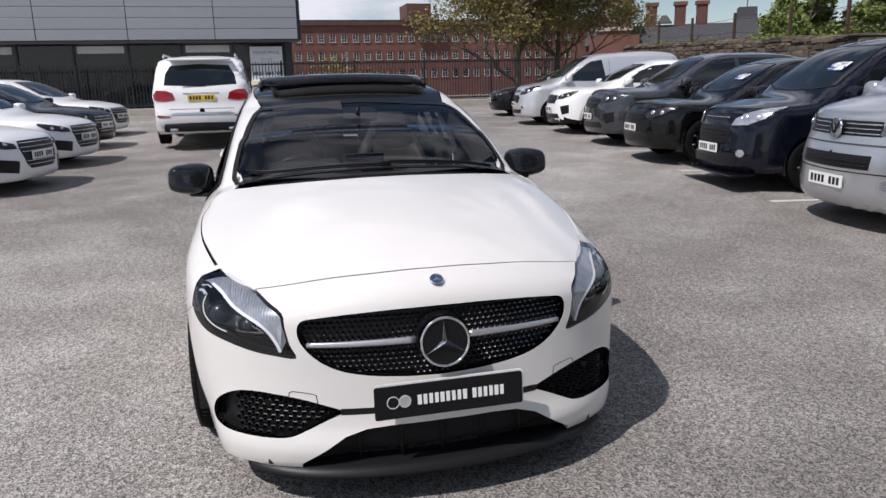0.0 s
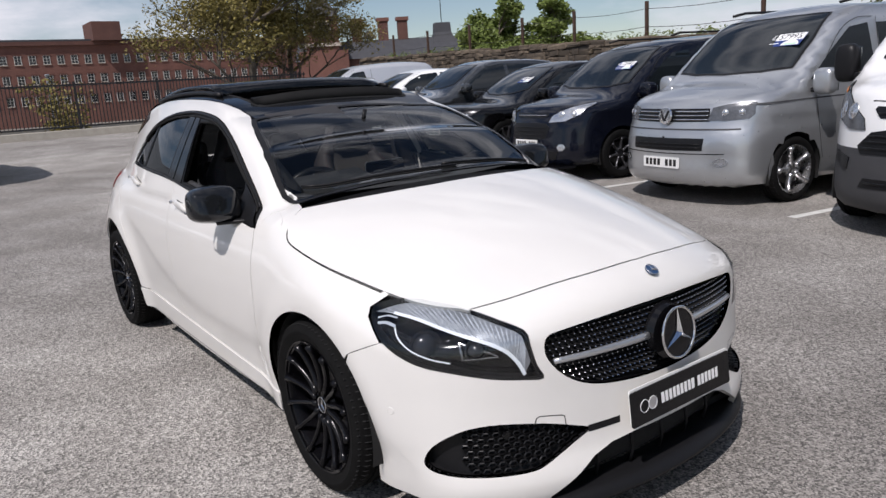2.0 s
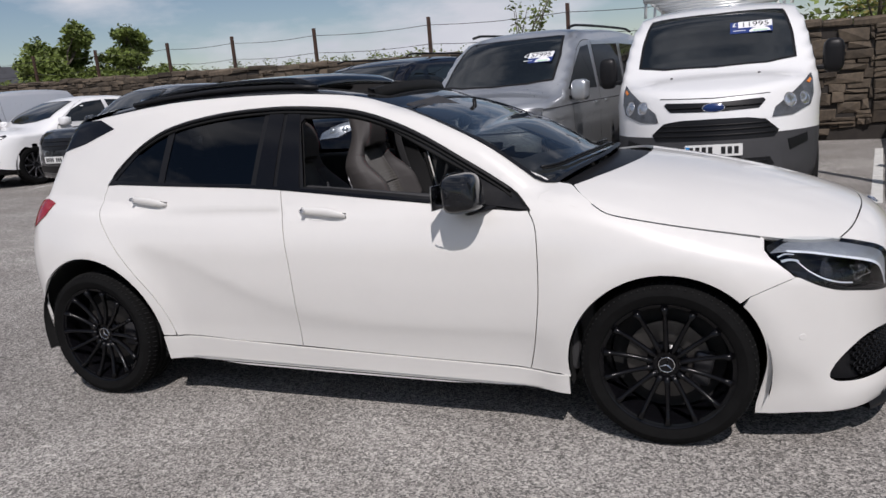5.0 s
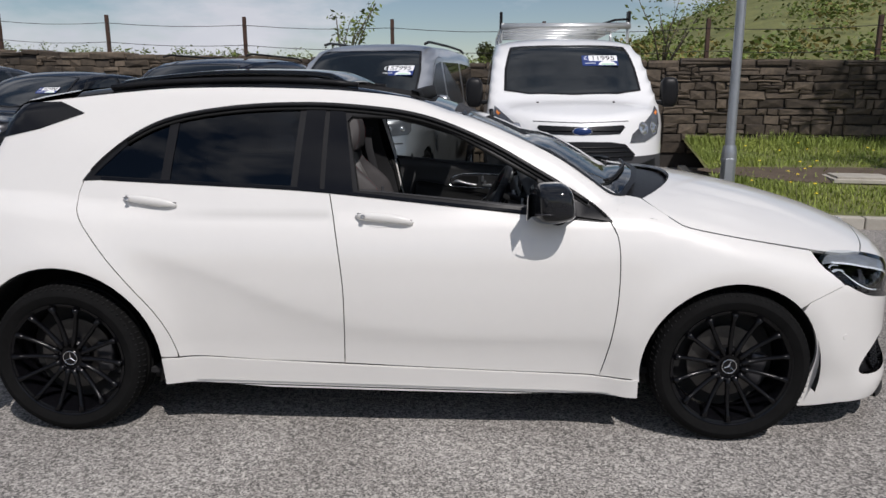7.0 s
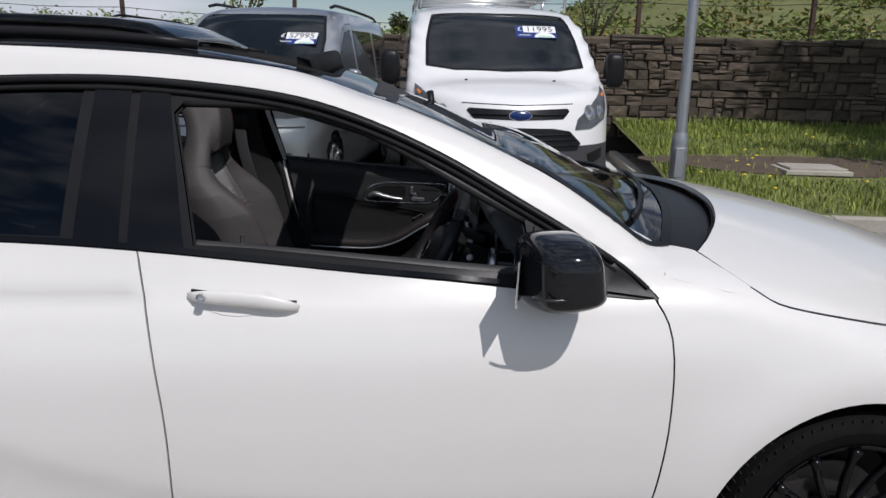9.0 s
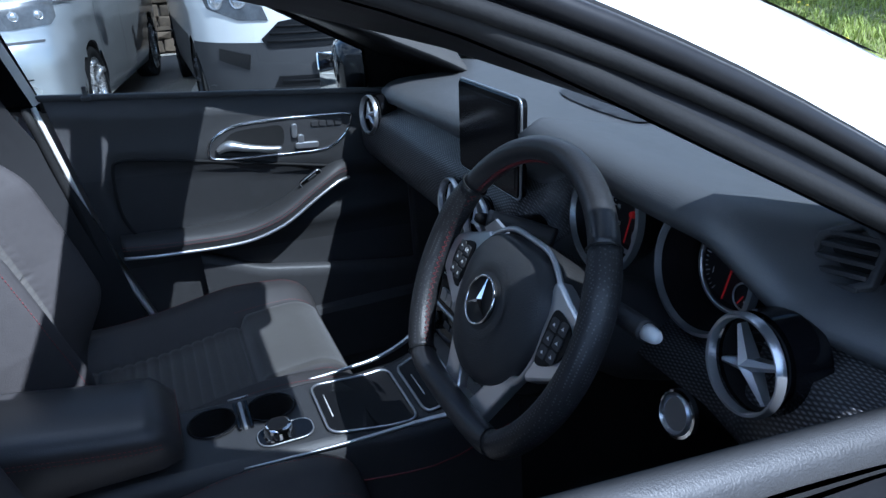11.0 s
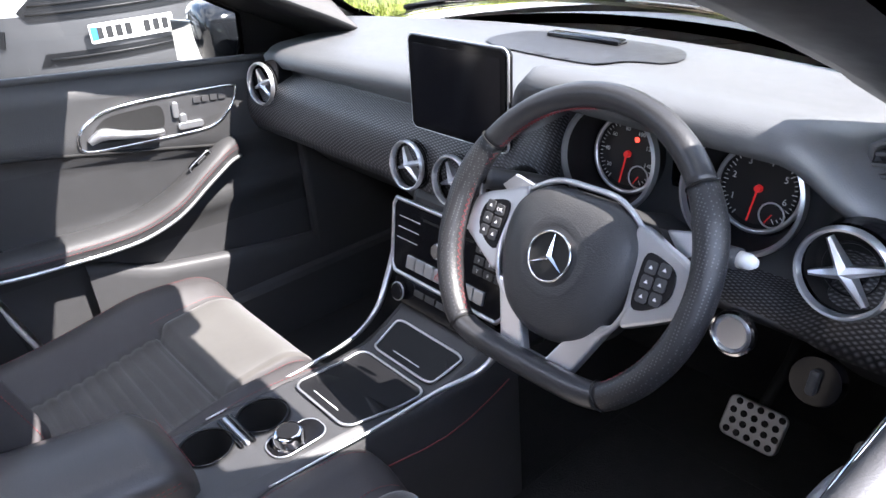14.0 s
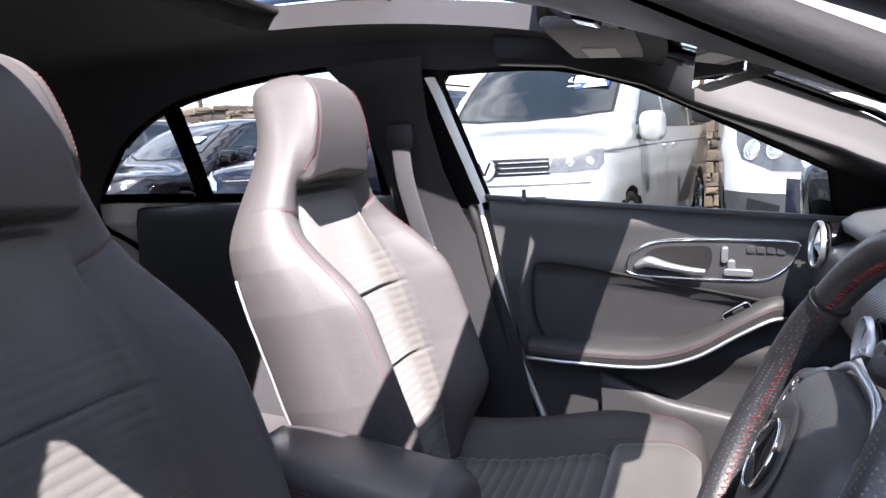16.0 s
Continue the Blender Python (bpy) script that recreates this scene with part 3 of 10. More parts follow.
def fill(outline, grid, holes=(), scale=(1, 1)):
    """Triangles that fill an outline evenly: 2D points, triangles, and the loops of boundary indices."""
    loops = [dense([(x * scale[0], y * scale[1]) for x, y in lp], grid) for lp in (outline, *holes)]
    pts, rings = [], []
    for lp in loops:
        rings.append(list(range(len(pts), len(pts) + len(lp))))
        pts += lp
    q = np.array(pts)
    lo, hi = q.min(0), q.max(0)
    gx, gy = np.meshgrid(np.arange(lo[0] + grid / 2, hi[0], grid), np.arange(lo[1] + grid / 2, hi[1], grid))
    g = np.stack([gx.ravel(), gy.ravel()], 1)
    keep = within(loops[0], g)
    for lp in loops[1:]:
        keep &= ~within(lp, g)
    g = g[keep]
    if len(g):
        d = np.min(np.hypot(g[:, None, 0] - q[None, :, 0], g[:, None, 1] - q[None, :, 1]), 1)
        g = g[d > grid * 0.45]
    every = [Vector(p) for p in pts] + [Vector(p) for p in g]
    edges = [(r[i], r[(i + 1) % len(r)]) for r in rings for i in range(len(r))]
    co, _, tris, *_ = delaunay_2d_cdt(every, edges, [], 0, 1e-6)
    co = np.array([tuple(c) for c in co])
    tris = np.array([t for t in tris if len(t) == 3])
    mid = co[tris].mean(1)
    ok = within(loops[0], mid)
    for lp in loops[1:]:
        ok &= ~within(lp, mid)
    return co / np.array(scale), tris[ok], [[i for i in r if i < len(co)] for r in rings]


def patch(name, outline, place, field, mats, parent=None, label="", grid=0.03, gap=0.0, holes=(), depth=0.014, lift=0.0, lip=0.0, scale=(1, 1)):
    """A skin over part of a body: an outline in a plane, laid on the body by place(uv), with turned-in edges and, past them, a dark
    rubber lip that closes the gap to its neighbour (mats: skin, lip)."""
    if gap:
        s = np.array(scale)
        outline = [tuple(np.array(p) / s) for p in shrunk(dense([(a * s[0], b * s[1]) for a, b in outline], grid), gap)]
    uv, tris, rings = fill(outline, grid, holes, scale)
    p = place(uv)
    n = slope_of(field, p)
    p = p + n * lift
    a, b, c = p[tris[:, 0]], p[tris[:, 1]], p[tris[:, 2]]
    wrong = (np.cross(b - a, c - a) * n[tris].mean(1)).sum(1) < 0
    tris[wrong] = tris[wrong][:, ::-1]
    verts, norms, faces, slots = list(p), list(n), [tuple(t) for t in tris], [0] * len(tris)
    if depth:
        for k, ring in enumerate(rings):
            q, m = p[ring], n[ring]
            out = np.roll(q, -1, 0) - np.roll(q, 1, 0)
            out = np.cross(out, m)
            out /= np.maximum(np.linalg.norm(out, axis=1, keepdims=True), 1e-9)
            centre = p.mean(0)
            if k == 0 and ((q - centre) * out).sum() < 0:
                out = -out
            base = len(verts)
            verts += list(q) + list(q - m * depth)
            norms += list(out) + list(out)
            r = len(ring)
            faces += [(base + i, base + (i + 1) % r, base + r + (i + 1) % r, base + r + i) for i in range(r)]
            slots += [0] * r
            if lip:
                base2 = len(verts)
                verts += list(q - m * depth * 0.9) + list(q - m * depth * 0.9 + out * lip)
                norms += list(m) + list(m)
                faces += [(base2 + i, base2 + (i + 1) % r, base2 + r + (i + 1) % r, base2 + r + i) for i in range(r)]
                slots += [1] * r
    return solid(name, verts, faces, mats, parent, label, slots=slots, normals=norms)


def ribbon(name, line, place, field, width, material, parent=None, label="", lift=0.002, closed=False):
    """A narrow band laid on a body along a 2D line."""
    p = place(np.array(line, float))
    n = slope_of(field, p)
    t = (np.roll(p, -1, 0) - np.roll(p, 1, 0)) if closed else np.gradient(p, axis=0)
    s = np.cross(t, n)
    s /= np.maximum(np.linalg.norm(s, axis=1, keepdims=True), 1e-9)
    v = list(p + s * width / 2 + n * lift) + list(p - s * width / 2 + n * lift)
    m = len(p)
    f = [(i, (i + 1) % m, m + (i + 1) % m, m + i) for i in range(m if closed else m - 1)]
    return solid(name, v, f, material, parent, label, normals=list(n) * 2)


def words(name, text, size, m, material, parent=None, depth=0.0006, label="", align="CENTER"):
    """Lettering in the built-in font as one mesh, in the plane of m."""
    cu = bpy.data.curves.new(name, "FONT")
    cu.body, cu.size, cu.extrude, cu.align_x, cu.align_y = text, size, depth, align, "CENTER"
    tmp = new("tmp_text", cu)
    me = bpy.data.meshes.new_from_object(tmp)
    bpy.data.objects.remove(tmp)
    bpy.data.curves.remove(cu)
    me.materials.clear()
    me.materials.append(material)
    me.name = name
    ob = new(name, me)
    ob.parent = parent
    ob.matrix_basis = m
    if label:
        tagged(ob, label)
    return ob


def frame_of(at, right, up):
    """A pose whose x runs to the right, y up and z out of a face."""
    x = Vector(right).normalized()
    z = x.cross(Vector(up)).normalized()
    y = z.cross(x)
    m = Matrix((x, y, z)).transposed().to_4x4()
    m.translation = Vector(at)
    return m


def slab(name, outline, thick, m, material, parent=None, label="", bevel=0.0, holes=(), smooth=False):
    """A flat plate from a 2D outline in the plane of m, `thick` deep towards its back, with a small chamfer."""
    uv, tris, rings = fill(outline, 10.0, holes)
    verts, faces = [], []
    k = len(uv)
    verts += [(u, v, 0) for u, v in uv] + [(u, v, -thick) for u, v in uv]
    a2 = lambda t: np.cross(uv[t[1]] - uv[t[0]], uv[t[2]] - uv[t[0]])
    for t in tris:
        t = t if a2(t) > 0 else t[::-1]
        faces += [tuple(t), tuple(i + k for i in t[::-1])]
    for r in rings:
        q = uv[r]
        area = np.sum(q[:, 0] * np.roll(q[:, 1], -1) - np.roll(q[:, 0], -1) * q[:, 1])
        r = r if (area > 0) == (r is rings[0]) else r[::-1]
        faces += [(r[i], r[i] + k, r[(i + 1) % len(r)] + k, r[(i + 1) % len(r)]) for i in range(len(r))]
    vs = [tuple(m @ Vector(v)) for v in verts]
    ob = solid(name, vs, faces, material, parent, label, smooth=False)
    if bevel:
        bm = bmesh.new()
        bm.from_mesh(ob.data)
        es = [e for e in bm.edges if len(e.link_faces) == 2 and e.calc_face_angle(0) > 0.9]
        bmesh.ops.bevel(bm, geom=es, offset=bevel, segments=2, affect="EDGES", profile=0.5)
        bm.to_mesh(ob.data)
        bm.free()
    return ob


def thing_part(name, parent, label=""):
    """A part that is only a knot for its own pieces."""
    e = new(name)
    e.empty_display_size = 0.05
    e.parent = parent
    if label:
        tagged(e, label)
    return e

# ---- the yard: ground, verge, wall, railings ----
ROW = Vector((.985, -.174, 0))
DEEP = Vector((.174, .985, 0))


def gz(x, y):
    """Height of the yard: level round the white car, rising gently towards the railings, and falling away behind them."""
    t = max(0.0, -x - 1.5)
    z = .022 * t * t / (t + 2.0) * (1 if t < 24 else 24 / t)
    if x < -27:
        z -= min(5.0, (-27 - x) * .35)
    n = .174 * x + .985 * y
    if n > 12:
        z += min(1.2, (n - 12) * .12)
    return z


def at(r, n, z=None):
    p = ROW * r + DEEP * n
    return Vector((p.x, p.y, gz(p.x, p.y) if z is None else z))


gx = sorted(set([-500, -300, -180, -120, -80, -60, -50, -45, -40, -36, -33, -30, -28, -27, -26] + list(np.arange(-25, 14.1, 1.0)) + [18, 25, 40, 70, 130, 300, 500]))
gy = sorted(set([-500, -300, -130, -70, -40, -25] + list(np.arange(-18, 18.1, 1.0)) + [22, 30, 45, 70, 130, 300, 500]))
gv = [(x, y, gz(x, y)) for x in gx for y in gy]
ny = len(gy)
gf = [(i * ny + j, (i + 1) * ny + j, (i + 1) * ny + j + 1, i * ny + j + 1) for i in range(len(gx) - 1) for j in range(ny - 1)]
tagged(solid("ground", gv, gf, M_ASPHALT), "worn grey asphalt yard with pale stone grain", "ground", kind="structure")

# bay lines
for r in (-13.9 - 2.75, -13.9, -11.35, -8.65, -6.0, -3.4, -.62, 2.12):
    a, b = at(r, 4.55), at(r, 9.0)
    lv = []
    for k in range(10):
        c = a.lerp(b, k / 9)
        lv += [(c.x - .05 * ROW.x, c.y - .05 * ROW.y, gz(c.x, c.y) + .004), (c.x + .05 * ROW.x, c.y + .05 * ROW.y, gz(c.x, c.y) + .004)]
    tagged(solid("bay_line", lv, [(2 * i, 2 * i + 1, 2 * i + 3, 2 * i + 2) for i in range(9)], M_LINE), "worn white parking bay line", "road marking", kind="structure")

# verge with kerb
def verge_z(r, n):
    u = min(1.0, max(0.0, (n - 4.62) / 5.6))
    return .115 + .40 * u**.8 + .03 * noise.noise(Vector((r * .7, n * .7, 0))) * min(1, u * 6)


kr = np.arange(2.35, 15.0, .62)
kerb_mesh = None
kerb = tagged(new("kerb"), "pale concrete kerb along the grass verge", "kerb", kind="structure")
bm = box(.612, .13, .26, (0, 0, 0), .012)
for i, r in enumerate(kr):
    if kerb_mesh is None:
        ob = part("kerb_stone", bm, M_KERB, kerb)
        kerb_mesh = ob.data
    else:
        ob = new("kerb_stone", kerb_mesh)
        ob.parent = kerb
    ob.matrix_basis = Matrix.Translation(at(r + .31, 4.55, -.012)) @ Matrix.Rotation(radians(-10), 4, "Z")
for i in range(8):
    ob = new("kerb_stone", kerb_mesh)
    ob.parent = kerb
    ob.matrix_basis = Matrix.Translation(at(2.30, 4.92 + .62 * i, -.012)) @ Matrix.Rotation(radians(80), 4, "Z")
vr, vn = np.linspace(2.36, 16, 50), np.linspace(4.62, 10.4, 24)
vv = [tuple(at(r, n, verge_z(r, n))) for r in vr for n in vn]
k = len(vn)
tagged(solid("verge", vv, [(i * k + j, (i + 1) * k + j, (i + 1) * k + j + 1, i * k + j + 1) for i in range(len(vr) - 1) for j in range(k - 1)], M_TURF), "rough green grass verge below the stone wall", "grass", kind="structure")
soil = [tuple(at(4.15 + 1.75 * math.cos(a) * (1 + .2 * math.sin(3 * a)), 6.75 + .62 * math.sin(a) * (1 + .15 * math.cos(2 * a)), verge_z(4.15 + 1.75 * math.cos(a), 6.75 + .6 * math.sin(a)) + .012)) for a in np.linspace(0, 2 * math.pi, 29)[:-1]]
soil.append(tuple(at(4.15, 6.75, verge_z(4.15, 6.75) + .02)))
tagged(solid("soil_patch", soil, [(i, (i + 1) % 28, 28) for i in range(28)], M_SOIL), "bare dark soil patch in the grass", "soil", kind="structure")
cover = thing("drain_cover", "flat concrete drain cover lying in bare soil", "drain cover", Matrix.Translation(at(4.12, 6.50, verge_z(4.12, 6.50) + .03)) @ Matrix.Rotation(radians(-10), 4, "Z"))
part("lid", box(.62, .46, .05, (0, 0, .02), .008), M_KERB, cover)
part("frame", box(.72, .56, .05, (0, 0, -.008), .008), M_KERB, cover)
rng = random.Random(5)
bv, bf = [], []
for _ in range(42000):
    r, n = 2.4 + 9 * rng.random() ** 1.3, 4.66 + 5.6 * rng.random()
    if ((r - 4.15) / 1.8) ** 2 + ((n - 6.75) / .66) ** 2 < 1 and rng.random() < .93:
        continue
    tuft = .6 + .8 * max(0, noise.noise(Vector((r * 1.1, n * 1.1, 3))) + .3)
    h = (.03 + .085 * rng.random()) * tuft * (1.0 + .7 * max(0, (n - 8.8) / 1.4))
    p, a = at(r, n, verge_z(r, n) - .01), rng.random() * 6.28
    w, l = .0045 + .004 * rng.random(), h * (.2 + .5 * rng.random())
    dx, dy = math.cos(a), math.sin(a)
    b = len(bv)
    bv += [(p.x - dy * w, p.y + dx * w, p.z), (p.x + dy * w, p.y - dx * w, p.z), (p.x + dx * l * .4 - dy * w * .7, p.y + dy * l * .4 + dx * w * .7, p.z + h * .6), (p.x + dx * l * .4 + dy * w * .7, p.y + dy * l * .4 - dx * w * .7, p.z + h * .6), (p.x + dx * l, p.y + dy * l, p.z + h)]
    bf += [(b, b + 1, b + 3, b + 2), (b + 2, b + 3, b + 4)]
tagged(solid("verge_grass", bv, bf, M_BLADE, smooth=False), "uneven tufts of green grass", "grass", kind="stuff")
dv, df = [], []
for _ in range(70):
    r, n = 2.6 + 7 * rng.random(), 4.8 + 4.6 * rng.random()
    p = at(r, n, verge_z(r, n) + .06 + .04 * rng.random())
    b = len(dv)
    dv += [tuple(p + Vector((.024 * math.cos(t), .022 * math.sin(t), 0))) for t in np.linspace(0, 6.28, 7)[:-1]] + [tuple(p + Vector((0, 0, .012)))]
    df += [(b + i, b + (i + 1) % 6, b + 6) for i in range(6)]
tagged(solid("dandelions", dv, df, mat("dandelion yellow", (.75, .55, .02), .7)), "small yellow dandelion heads in the grass", "flowers", kind="stuff")

# stone wall
WALL_N = 10.35
def wall_top(r):
    return 1.80 + .033 * max(0.0, -r - 1)


def wall_foot(r):
    return .40 if r > 2 else max(.0, gz(*at(r, WALL_N, 0).xy)) - .05 + .45 * step((r + .5) / 2.5)


wall = tagged(new("stone_wall"), "dark rubble stone boundary wall with flat copings", "wall", kind="structure")
cv = []
rs = np.arange(-27, 22.1, 1.0)
for r in rs:
    for n, z in ((WALL_N + .03, wall_foot(r) - .4), (WALL_N + .03, wall_top(r)), (WALL_N + .50, wall_top(r)), (WALL_N + .50, wall_foot(r) - .4)):
        cv.append(tuple(at(r, n, z)))
cf = [(4 * i + a, 4 * i + a + 1, 4 * i + 5 + a, 4 * i + 4 + a) for i in range(len(rs) - 1) for a in range(3)] + [(0, 1, 2, 3), tuple(4 * len(rs) - 4 + a for a in (3, 2, 1, 0))]
solid("core", cv, cf, M_MORTAR, wall, "dark mortar core", smooth=False)


def stone_data(w, h, d, rg):
    """An uneven block, its face towards -y."""
    j = lambda s: rg.uniform(-s, s)
    fr = [(-w / 2 + j(.012), -d + j(.02), -h / 2 + j(.010)), (w / 2 + j(.012), -d + j(.02), -h / 2 + j(.010)), (w / 2 + j(.012), -d + j(.02), h / 2 + j(.010)), (-w / 2 + j(.012), -d + j(.02), h / 2 + j(.010))]
    c = np.mean(fr, 0)
    inn = [tuple(c + (np.array(q) - c) * .90 + [0, -.014 + j(.010), 0]) for q in fr]
    bk = [(q[0], .06, q[2]) for q in fr]
    v = fr + inn + bk + [tuple(c + np.array([j(.03), -.024 + j(.01), j(.02)]))]
    f = [(4 + i, 4 + (i + 1) % 4, 12) for i in range(4)] + [(i, (i + 1) % 4, 4 + (i + 1) % 4, 4 + i) for i in range(4)] + [(8 + i, 8 + (i + 1) % 4, (i + 1) % 4, i) for i in range(4)]
    return v, f


rng = random.Random(11)
spin = Matrix.Rotation(radians(-10), 4, "Z")
stone_shapes = []
for k in range(10):
    me = bpy.data.meshes.new("stone")
    me.from_pydata(*[(a, [], b) for a, b in [stone_data(.30, .15, .0, random.Random(40 + k))]][0])
    me.materials.append(M_STONE)
    stone_shapes.append(me)
bulk, near_stones = [], 0


def lay(r, w, z, h):
    """One stone of the wall, w by h, its lower edge at z."""
    global near_stones
    if z + h > wall_top(r) + .02 or w < .05:
        return
    p = at(r + w / 2, WALL_N + rng.uniform(-.012, .02), z + h / 2)
    lean = Matrix.Rotation(rng.uniform(-.04, .04), 4, "Y")
    if 1.8 < r < 9.2 and near_stones < 300:
        ob = new("stone", rng.choice(stone_shapes))
        ob.parent = wall
        ob.matrix_basis = Matrix.Translation(p) @ spin @ lean @ Matrix.Diagonal(((w - .014) / .30, 1, (h - .014) / .15, 1))
        near_stones += 1
    else:
        v, f = stone_data(w - .014, h - .012, .0, rng)
        m = Matrix.Translation(p) @ spin @ lean
        bulk.append(([tuple(m @ Vector(q)) for q in v], f))


for r_from, r_to in ((2.0, 9.0), (-26.5, 2.0), (9.0, 20.0)):
    z = -.15
    while z < 3.4:
        band = rng.choice([.11, .14, .18, .22, .16])
        r = r_from
        while r < r_to:
            w = min(rng.choice([.12, .18, .26, .34, .44, .55]), r_to - r)
            zz = z + wall_foot(r_from + 1 if r_from == 2.0 else r) + rng.uniform(-.012, .012)
            cut = rng.random()
            if cut < .34:
                k = rng.uniform(.38, .62)
                lay(r, w, zz, band * k)
                a = rng.uniform(.3, .7) if w > .34 else 1
                lay(r, w * a, zz + band * k, band * (1 - k))
                lay(r + w * a, w * (1 - a), zz + band * k, band * (1 - k))
            elif cut < .48 and band > .2:
                for q in range(3):
                    lay(r + rng.uniform(0, .02), w, zz + band * q / 3, band / 3)
            else:
                lay(r, w, zz, band)
            r += w
        z += band
tagged(solid("rubble_stones", *joined(bulk), M_STONEBULK, wall, "rough dark rubble stones", smooth=False), kind="stuff")
cops = []
for k in range(6):
    bm = box(1, .52, .12, (0, 0, 0), .03)
    rg = random.Random(70 + k)
    for v in bm.verts:
        v.co += Vector((rg.uniform(-.015, .015), rg.uniform(-.02, .02), rg.uniform(-.018, .018)))
    me = bpy.data.meshes.new("coping")
    bm.to_mesh(me)
    bm.free()
    me.materials.append(M_STONE)
    cops.append(me)
r = -26.8
while r < 20:
    w = rng.choice([.42, .55, .7, .85])
    ob = new("coping", rng.choice(cops))
    ob.parent = wall
    ob.matrix_basis = Matrix.Translation(at(r + w / 2, WALL_N + .24, wall_top(r + w / 2) + .03 + rng.uniform(-.03, .03))) @ spin @ Matrix.Rotation(rng.uniform(-.03, .03), 4, "Y") @ Matrix.Diagonal((w - .02, 1, rng.uniform(.7, 1.2), 1))
    r += w


# planted things
def leaf_cloud(centres, count, size, rg, flat=.6):
    """Many small folded leaves round the given (centre, radius) clumps."""
    v, f = [], []
    tot = sum(c[1] ** 2 for c in centres)
    for c, rad in centres:
        for _ in range(max(3, int(count * rad * rad / tot))):
            d = Vector((rg.gauss(0, 1), rg.gauss(0, 1), rg.gauss(0, 1) * flat)).normalized() * rad * rg.random() ** .45
            p = Vector(c) + d
            s = size * (.6 + .8 * rg.random())
            a, b = Vector((rg.uniform(-1, 1), rg.uniform(-1, 1), rg.uniform(-.6, .6))).normalized(), Vector((rg.uniform(-1, 1), rg.uniform(-1, 1), rg.uniform(-1, 1)))
            b = (b - a * b.dot(a)).normalized()
            k = len(v)
            v += [tuple(p - a * s), tuple(p + b * s * .45), tuple(p + a * s), tuple(p - b * s * .45)]
            f.append((k, k + 1, k + 2, k + 3))
    return v, f


def tree(name, label, m, height, spread, trunk_r, leaves, leaf_size, leaf_mat, seed, low=.3, dense_k=1.0):
    rg = random.Random(seed)
    t = thing(name, label, "tree", m)
    chunks, tips = [], []

    def limb(p, d, length, rad, depth):
        pts = [p]
        for _ in range(5):
            d = (d + Vector((rg.uniform(-.22, .22), rg.uniform(-.22, .22), rg.uniform(-.08, .16)))).normalized()
            pts.append(pts[-1] + d * length / 5)
        chunks.append(tube_data([tuple(q) for q in pts], np.linspace(rad, rad * .45, 6), 6))
        if depth == 0 or rad < .012:
            tips.extend([pts[-1], pts[-2], pts[-3]])
            return
        for i in range(rg.choice([3, 4])):
            a = rg.random() * 6.28
            q = pts[rg.choice([2, 3, 4, 5])]
            nd = (d * .75 + Vector((math.cos(a), math.sin(a), rg.uniform(-.05, .55))) * .8).normalized()
            limb(q, nd, length * rg.uniform(.55, .75), rad * .5, depth - 1)

    trunk = [Vector((0, 0, -.2))]
    for i in range(6):
        trunk.append(trunk[-1] + Vector((rg.uniform(-.06, .06), rg.uniform(-.06, .06), 1)) * height * .11)
    chunks.append(tube_data([tuple(q) for q in trunk], np.linspace(trunk_r * 1.25, trunk_r * .6, 7), 10))
    for i in range(9):
        a = i * 2.4 + rg.random()
        q = trunk[rg.choice([2, 3, 4, 5, 6])]
        limb(q, Vector((math.cos(a) * spread / height * 1.6, math.sin(a) * spread / height * 1.6, .8)).normalized(), height * .30, trunk_r * .5, 3)
    limb(trunk[-1], Vector((0, 0, 1)), height * .3, trunk_r * .5, 3)
    solid("trunk", *joined(chunks), M_BARK, t, "brown trunk with bare limbs")
    cl = [(q, height * .07 * rg.uniform(.6, 1.3)) for q in tips]
    tagged(solid("crown", *leaf_cloud(cl, leaves, leaf_size, rg), leaf_mat, t, "open crown of small leaves", smooth=False), kind="stuff")
    return t


tree("budding_tree", "tall tree with thin yellow-green spring leaves behind the railings", pose(-27.6, 11.2, -.6), 9.5, 8.0, .17, 36000, .075, M_LEAFDULL, 3)
tree("budding_tree", "tall tree with thin yellow-green spring leaves behind the railings", pose(-30.5, 14.4, -1.5), 9.5, 7.5, .15, 30000, .075, M_LEAFDULL, 8)
tree("green_tree", "round bright green tree beyond the stone wall", pose(-58, 52.5, -.8), 8.8, 11, .3, 20000, .24, M_LEAF, 4)
tree("green_tree", "round bright green tree beyond the stone wall", pose(-64.5, 55, -1.0), 8.6, 10, .3, 17000, .24, M_LEAF, 9)
tree("green_tree", "round bright green tree beyond the stone wall", pose(-54, 57.5, -.8), 8.8, 11, .3, 20000, .24, M_LEAF, 14)
# this last tree is added out of view, only to cast shade on the wall
tree("shade_tree", "unseen leafy tree, added out of view to shade the stone wall", pose(12.3, 3.2, .0), 8.6, 6.5, .2, 26000, .13, M_LEAF, 17)


